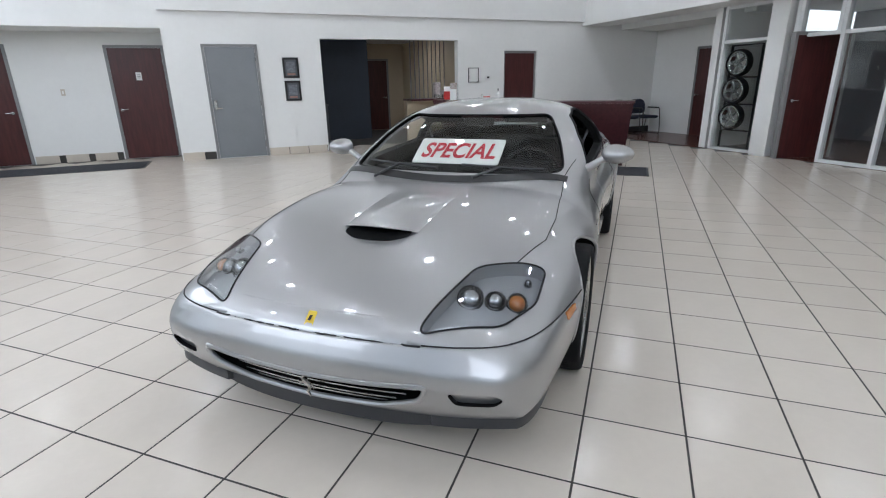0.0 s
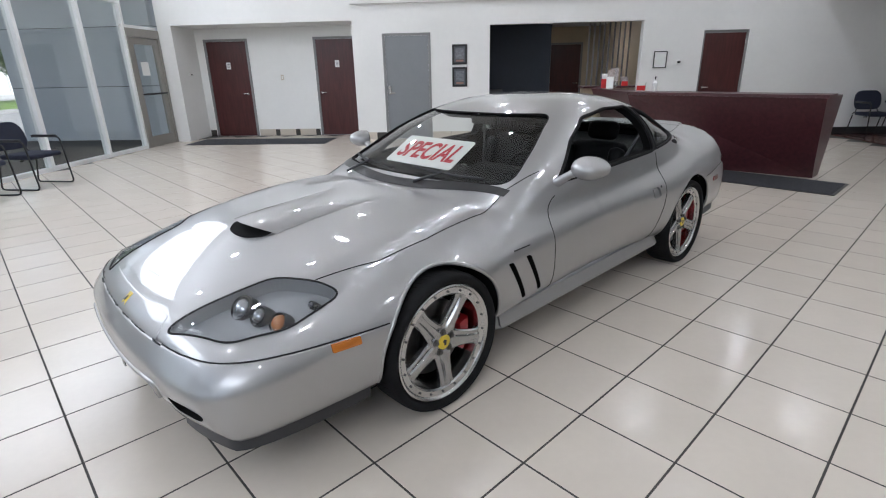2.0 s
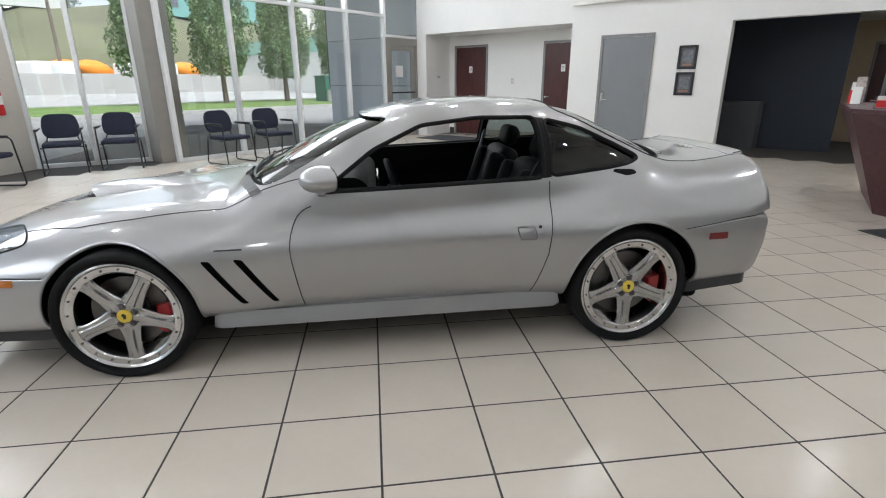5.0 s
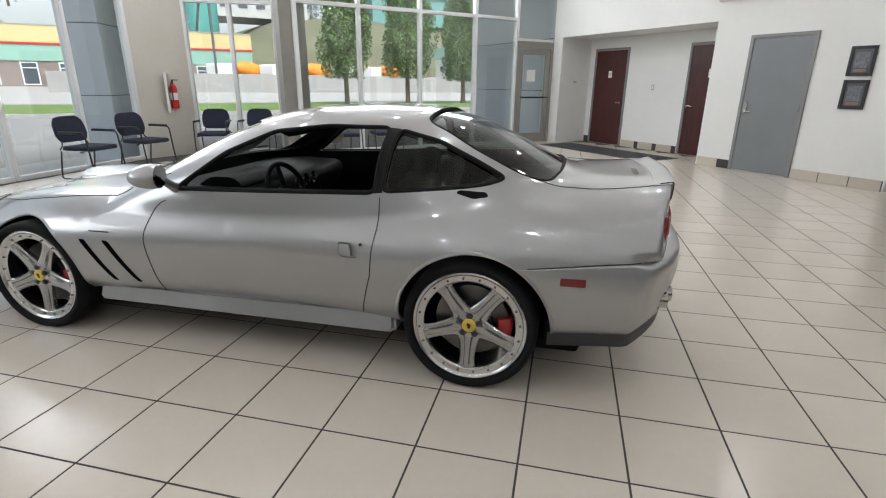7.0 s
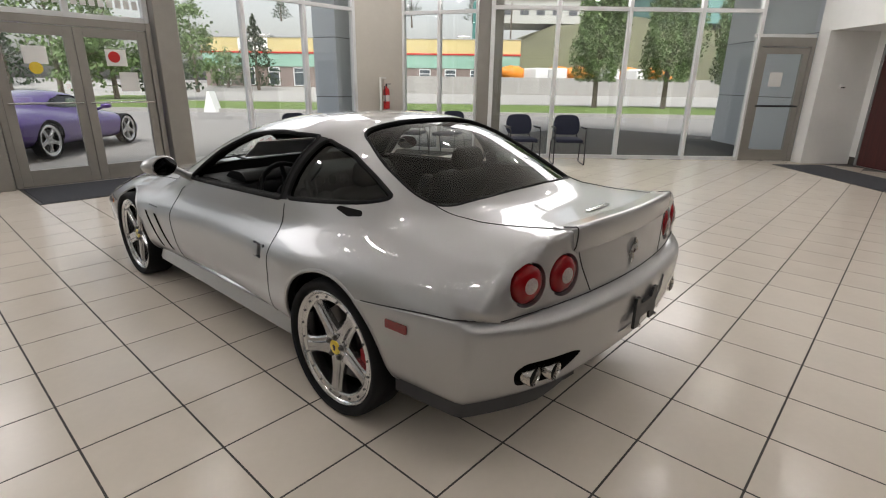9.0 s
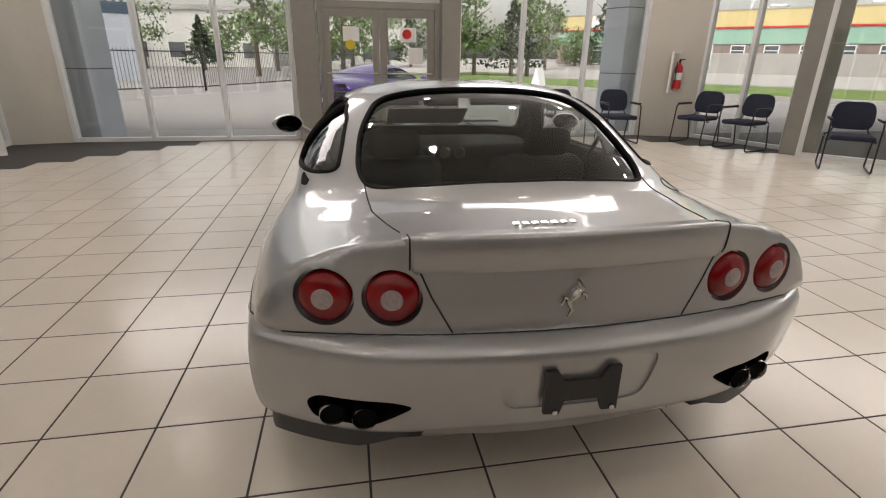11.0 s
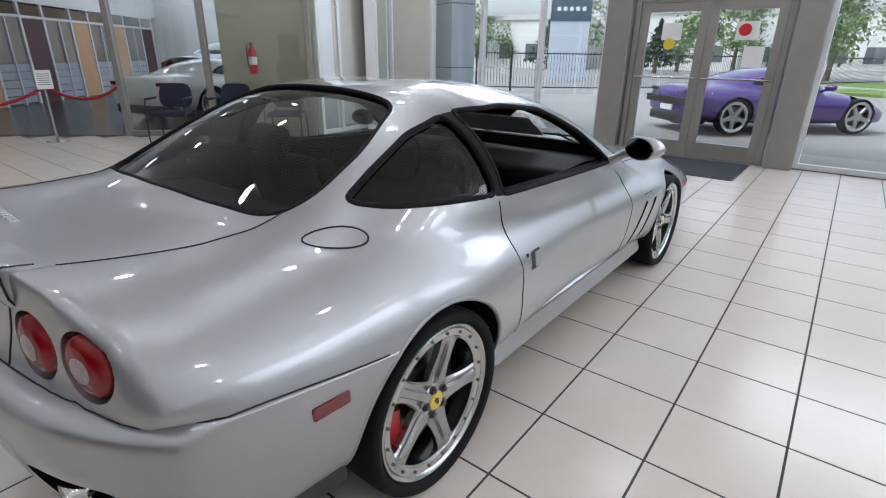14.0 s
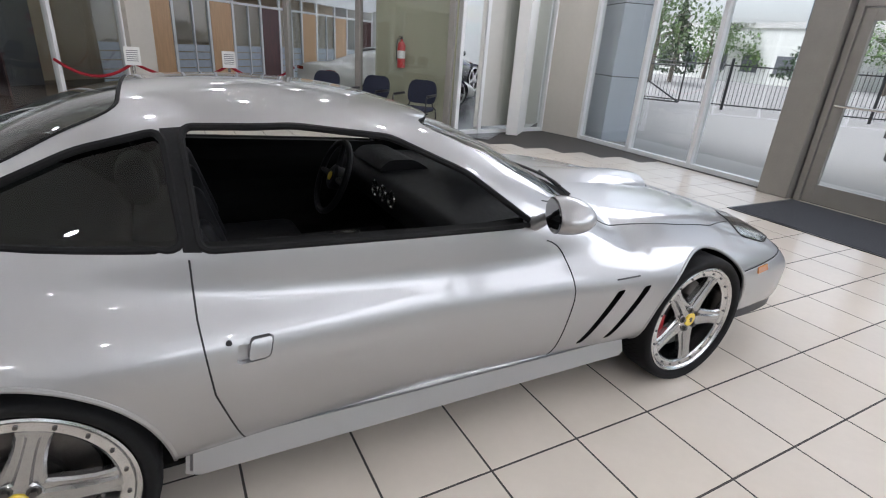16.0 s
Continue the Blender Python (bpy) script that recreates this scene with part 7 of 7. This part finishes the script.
for d in (-8.5, -13.5, -15.5, -21.0, -24.0):
    mx = thing("mixer_truck", "concrete mixer truck with an orange drum in the yard", "truck", place(-54.5, d, 0, 25), "mixer trucks")
    bm = bmesh.new()
    lathe(bm, [(0.35, -2.0), (0.8, -1.0), (0.95, 0.0), (0.8, 1.0), (0.35, 1.9)], 20, "y", pose(0, 0, 2.3, 12, 0, 0))
    part("drum", bm, ORANGE, mx, smooth=True)
    bm = bmesh.new()
    box(bm, -1.1, 1.1, -3.0, 4.0, 0.7, 1.3)
    part("chassis", bm, BLACK, mx)
    bm = bmesh.new()
    box(bm, -1.15, 1.15, 2.6, 4.2, 1.3, 3.0, 0.15)
    part("cab", bm, PAPER, mx)
    for x in (-1.0, 1.0):
        for y in (-2.2, -1.0, 3.2):
            bm = bmesh.new()
            rod(bm, (x - 0.15, y, 0.5), (x + 0.15, y, 0.5), 0.5, seg=16)
            part("tyre", bm, RUBBER, mx)
crane = thing("conveyor_boom", "long lattice conveyor boom over the yard", "conveyor", place(-58, -5, 0, 0))
bm = bmesh.new()
for off in (0, 0.7):
    tube(bm, [(-10, 0, 14 + off), (18, 0, 3.5 + off)], 0.09, 6)
for k in range(20):
    f = k / 19
    rod(bm, (-10 + 28 * f, 0, 14 - 10.5 * f), (-10 + 28 * min(1, f + 0.05), 0, 14.7 - 10.5 * min(1, f + 0.05)), 0.05, seg=5)
part("boom", bm, DARK, crane)
for x in (-6, 10):
    bm = bmesh.new()
    rod(bm, (x, 0, 0), (x, 0, 13.5 - (x + 10) * 0.37), 0.12, seg=6)
    part("support_leg", bm, DARK, crane)

tank = thing("storage_tower", "teal storage tower on a pale base behind the shops", "tower", pose(47.9, -62.4, 0))
bm = bmesh.new()
lathe(bm, [(1.55, -0.05), (1.55, 6.9), (1.95, 7.6)], 28, "z")
part("base", bm, CONC, tank, smooth=True)
bm = bmesh.new()
lathe(bm, [(1.95, 7.6), (1.98, 7.7), (1.98, 12.6), (1.2, 13.2), (0.1, 13.4)], 28, "z")
part("tank", bm, material("teal_tank_paint", (0.10, 0.33, 0.29), 0.6, var=0.08), tank, smooth=True)
for x, y, h in ((26.8, -47.9, 11.0), (46.1, -66.3, 13.0)):
    up = thing("utility_pole", "dark wooden utility pole with a cross-arm", "pole", pose(x, y, -0.05), "utility poles")
    bm = bmesh.new()
    rod(bm, (0, 0, 0), (0, 0, h), 0.17, 0.11, 10)
    part("pole", bm, BARK, up)
    bm = bmesh.new()
    box(bm, -1.2, 1.2, -0.06, 0.06, h - 0.9, h - 0.75)
    part("cross_arm", bm, BARK, up)

# steel fence, gate and trees on the entrance side
fence = thing("steel_fence", "black steel picket fence with a gate beyond the lot", "fence")
FP = [(13.5, 16.0), (16.6, 9.5), (19.5, 6.2), (27.0, 2.6), (40.0, -3.0)]
for (x0, y0), (x1, y1) in zip(FP, FP[1:]):
    ln = math.dist((x0, y0), (x1, y1))
    ux, uy = (x1 - x0) / ln, (y1 - y0) / ln
    for z in (0.12, 1.42):
        bm = bmesh.new()
        tube(bm, [(x0, y0, z), (x1, y1, z)], 0.022, 6)
        part("rail", bm, BLACK, fence)
    bm = bmesh.new()
    rod(bm, (x0, y0, -0.05), (x0, y0, 1.65), 0.05, seg=8)
    part("post", bm, BLACK, fence)
    bm = bmesh.new()
    for k in range(int(ln / 0.125)):
        px, py = x0 + ux * 0.125 * (k + 1), y0 + uy * 0.125 * (k + 1)
        rod(bm, (px, py, 0.05), (px, py, 1.52), 0.009, seg=4)
    tagged(part("pickets", bm, BLACK, fence), kind="stuff")
gate = thing("steel_gate", "black steel swing gate with a diagonal brace", "gate", pose(14.2, 12.2, 0, 0, 0, -62))
bm = bmesh.new()
for a, b in (((0, 0, 0.1), (0, 0, 1.5)), ((2.2, 0, 0.1), (2.2, 0, 1.5)), ((0, 0, 0.1), (2.2, 0, 0.1)), ((0, 0, 1.3), (2.2, 0, 1.3)), ((0, 0, 1.3), (2.2, 0, 0.1))):
    tube(bm, [a, b], 0.03, 6)
part("gate_frame", bm, BLACK, gate)
py = thing("pylon_sign", "tall grey pylon sign with a dark head and a ring mark", "sign", pose(27.5, 12.2, 0, 0, 0, 120))
bm = bmesh.new()
box(bm, -1.1, 1.1, -0.25, 0.25, -0.05, 3.2)
part("pylon", bm, PANEL, py)
bm = bmesh.new()
box(bm, -1.13, 1.13, -0.28, 0.28, 3.2, 5.6)
hd = part("head", bm, material("slate_blue_sign", (0.05, 0.09, 0.13), 0.5), py)
bm = bmesh.new()
tube(bm, [(0.38 * math.cos(a), 0.3, 4.75 + 0.38 * math.sin(a)) for a in np.linspace(0, math.tau, 24, endpoint=False)], 0.06, 6, True)
part("ring_mark", bm, PAPER, hd)
bm = bmesh.new()
for k in range(5):
    box(bm, -0.8 + 0.35 * k, -0.6 + 0.35 * k, 0.28, 0.31, 3.75, 3.95)
part("lettering_bars", bm, PAPER, hd)
bd = solid("a_board", (lambda b: (prism(b, [(-0.3, -0.05), (0.3, -0.05), (0.04, 0.9), (-0.04, 0.9)], 0.6), b)[1])(bmesh.new()), PAPER, "small white folding board on the far pavement", "board", pose(22, -9, 0, 0, 0, 40))
strip("verge_east", [(24, -4), (60, -26), (64, -20), (26, 0)], -0.06, 0.12, GRASS, "mown grass verge beyond the lot", "verge")


def bush_tree(m, h, r, seed, leaf, cone=False, n=1500):
    rnd = random.Random(seed)
    t = thing("background_tree", "dark green spruce beyond the lot" if cone else "leafy green tree beyond the lot", "tree", m, "background trees")
    bm = bmesh.new()
    tube(bm, [(0, 0, 0), (0.05, 0, h * 0.4), (0, 0, h * 0.85)], [0.2, 0.13, 0.03], 6)
    for k in range(8):
        a = rnd.random() * 6.28
        z = h * (0.25 + 0.07 * k)
        tube(bm, [(0, 0, z), (math.cos(a) * r * 0.6, math.sin(a) * r * 0.6, z + h * 0.12)], [0.06, 0.015], 5)
    part("trunk", bm, BARK, t)
    vs, fs = [], []
    clumps = [(rnd.random() * 6.28, rnd.random(), rnd.uniform(0.3, 0.95)) for _ in range(26)]
    for k in range(n):
        a, f, q = clumps[k % 26]
        if cone:
            f = rnd.random()
            a = rnd.random() * 6.28
            c = Vector((math.cos(a), math.sin(a), 0)) * r * (1 - f) * (0.5 + 0.6 * abs(math.sin(f * 22))) * rnd.uniform(0.6, 1) + Vector((0, 0, h * (0.12 + 0.88 * f)))
        else:
            w = math.sin(math.pi * (0.12 + 0.85 * f)) ** 0.6
            c = Vector((math.cos(a) * r * q * w, math.sin(a) * r * q * w, h * (0.28 + 0.68 * f))) + Vector((rnd.gauss(0, 1), rnd.gauss(0, 1), rnd.gauss(0, 0.8))) * r * 0.17
        e = Euler((rnd.uniform(-1.3, 1.3), rnd.uniform(-1.3, 1.3), rnd.random() * 6.28)).to_matrix()
        s = rnd.uniform(0.1, 0.26)
        b = len(vs)
        for p in ((-0.6, 0, 0), (0, -0.5, 0.1), (0.9, 0, 0), (0, 0.5, 0.1)):
            vs.append(tuple(c + e @ (Vector(p) * s)))
        fs.append((b, b + 1, b + 2, b + 3))
    me = bpy.data.meshes.new("crown")
    me.from_pydata(vs, [], fs)
    me.materials.append(leaf)
    o = new("crown", me)
    o.parent = t


rndt = random.Random(5)
for k in range(26):
    a = radians(-28 + 68 * k / 25 + rndt.uniform(-1, 1))
    dist = rndt.uniform(34, 62)
    if 14 < math.degrees(a) < 30 and k % 2:
        continue
    bush_tree(pose(dist * math.cos(a), dist * math.sin(a), -0.05), rndt.uniform(4.5, 8.5), rndt.uniform(1.8, 3.0), k, LEAF2 if k % 4 == 0 else LEAF, k % 4 == 0)
for k in range(12):
    x, y = P(-100 - 4 * (k % 3), 30 - 12 * k)
    bush_tree(pose(x, y, 12.0), rndt.uniform(4, 7), 2.2, 60 + k, LEAF2, k % 3 == 0, 700)
for k, (x, y, w, h) in enumerate(((70, 22, 26, 6), (58, 36, 22, 5), (75, 2, 20, 6))):
    fb = thing("far_building", "pale far warehouse beyond the fence", "building", pose(x, y, -0.05, 0, 0, 90), "far warehouses")
    bm = bmesh.new()
    box(bm, -w / 2, w / 2, -7, 7, 0, h)
    part("wall", bm, bpy.data.materials["white_metal_siding"], fb)
    bm = bmesh.new()
    box(bm, -w / 2 - 0.2, w / 2 + 0.2, -7.2, 7.2, h, h + 0.5)
    part("roof", bm, STEEL, fb)
    for j in range(6):
        bm = bmesh.new()
        box(bm, -w / 2 + 1.5 + j * w / 6.5, -w / 2 + 3.2 + j * w / 6.5, 6.9, 7.06, 1.0, 2.6)
        part("window", bm, DARK, fb)
# roller blinds behind two windows
for (x0, y0), (x1, y1) in (((5.55, 5.80), P(1.62, 6.30)),):
    ln = math.dist((x0, y0), (x1, y1))
    bm = bmesh.new()
    box(bm, 0.02, ln - 0.4, -0.01, 0.0, 0.12, 2.7)
    solid("roller_blind", bm, material("pale_grey_blind", (0.55, 0.54, 0.50), 0.8, var=0.04), "pale grey roller blind drawn down behind the glass", "blind", pose(x0, y0, 0, 0, 0, math.degrees(math.atan2(y1 - y0, x1 - x0))))

# ---- floor tiles ----
TP = 0.4
bmt = bmesh.new()
box(bmt, -0.1965, 0.1965, -0.1965, 0.1965, -0.012, 0.0, 0.0018, 1)
tile_me = bpy.data.meshes.new("floor_tile")
bmt.to_mesh(tile_me)
bmt.free()
tile_me.materials.append(TILE)
floor_ob = bpy.data.objects["floor"]
near, far = [], []
for i in range(-33, 15):
    for j in range(-26, 26):
        x, y = 0.3 + TP * i, 0.384 + TP * j
        s, d = U2[0] * x + U2[1] * y, N2[0] * x + N2[1] * y
        if x > 5.6 or s < -6.9 or s > 7.1 or d > 6.0 or d < -8.5:
            continue
        (near if -4.4 < x < 3.2 and -2.9 < y < 3.6 else far).append((x, y))
near.sort(key=lambda p: (p[0] + 0.4) ** 2 + p[1] ** 2)
far += near[300:]
for x, y in near[:300]:
    o = new("floor_tile", tile_me)
    o.location = (x, y, 0)
    o.parent = floor_ob
verts = np.array([v.co for v in tile_me.vertices])
faces = [tuple(p.vertices) for p in tile_me.polygons]
nv = len(verts)
me = bpy.data.meshes.new("outer_floor_tiles")
me.from_pydata(np.concatenate([verts + (x, y, 0) for x, y in far]).tolist(), [], [tuple(v + k * nv for v in f) for k in range(len(far)) for f in faces])
me.materials.append(TILE)
o = tagged(new("outer_floor_tiles", me), "cream glazed square floor tiles with dark joints", "", "", "stuff")
o.parent = floor_ob
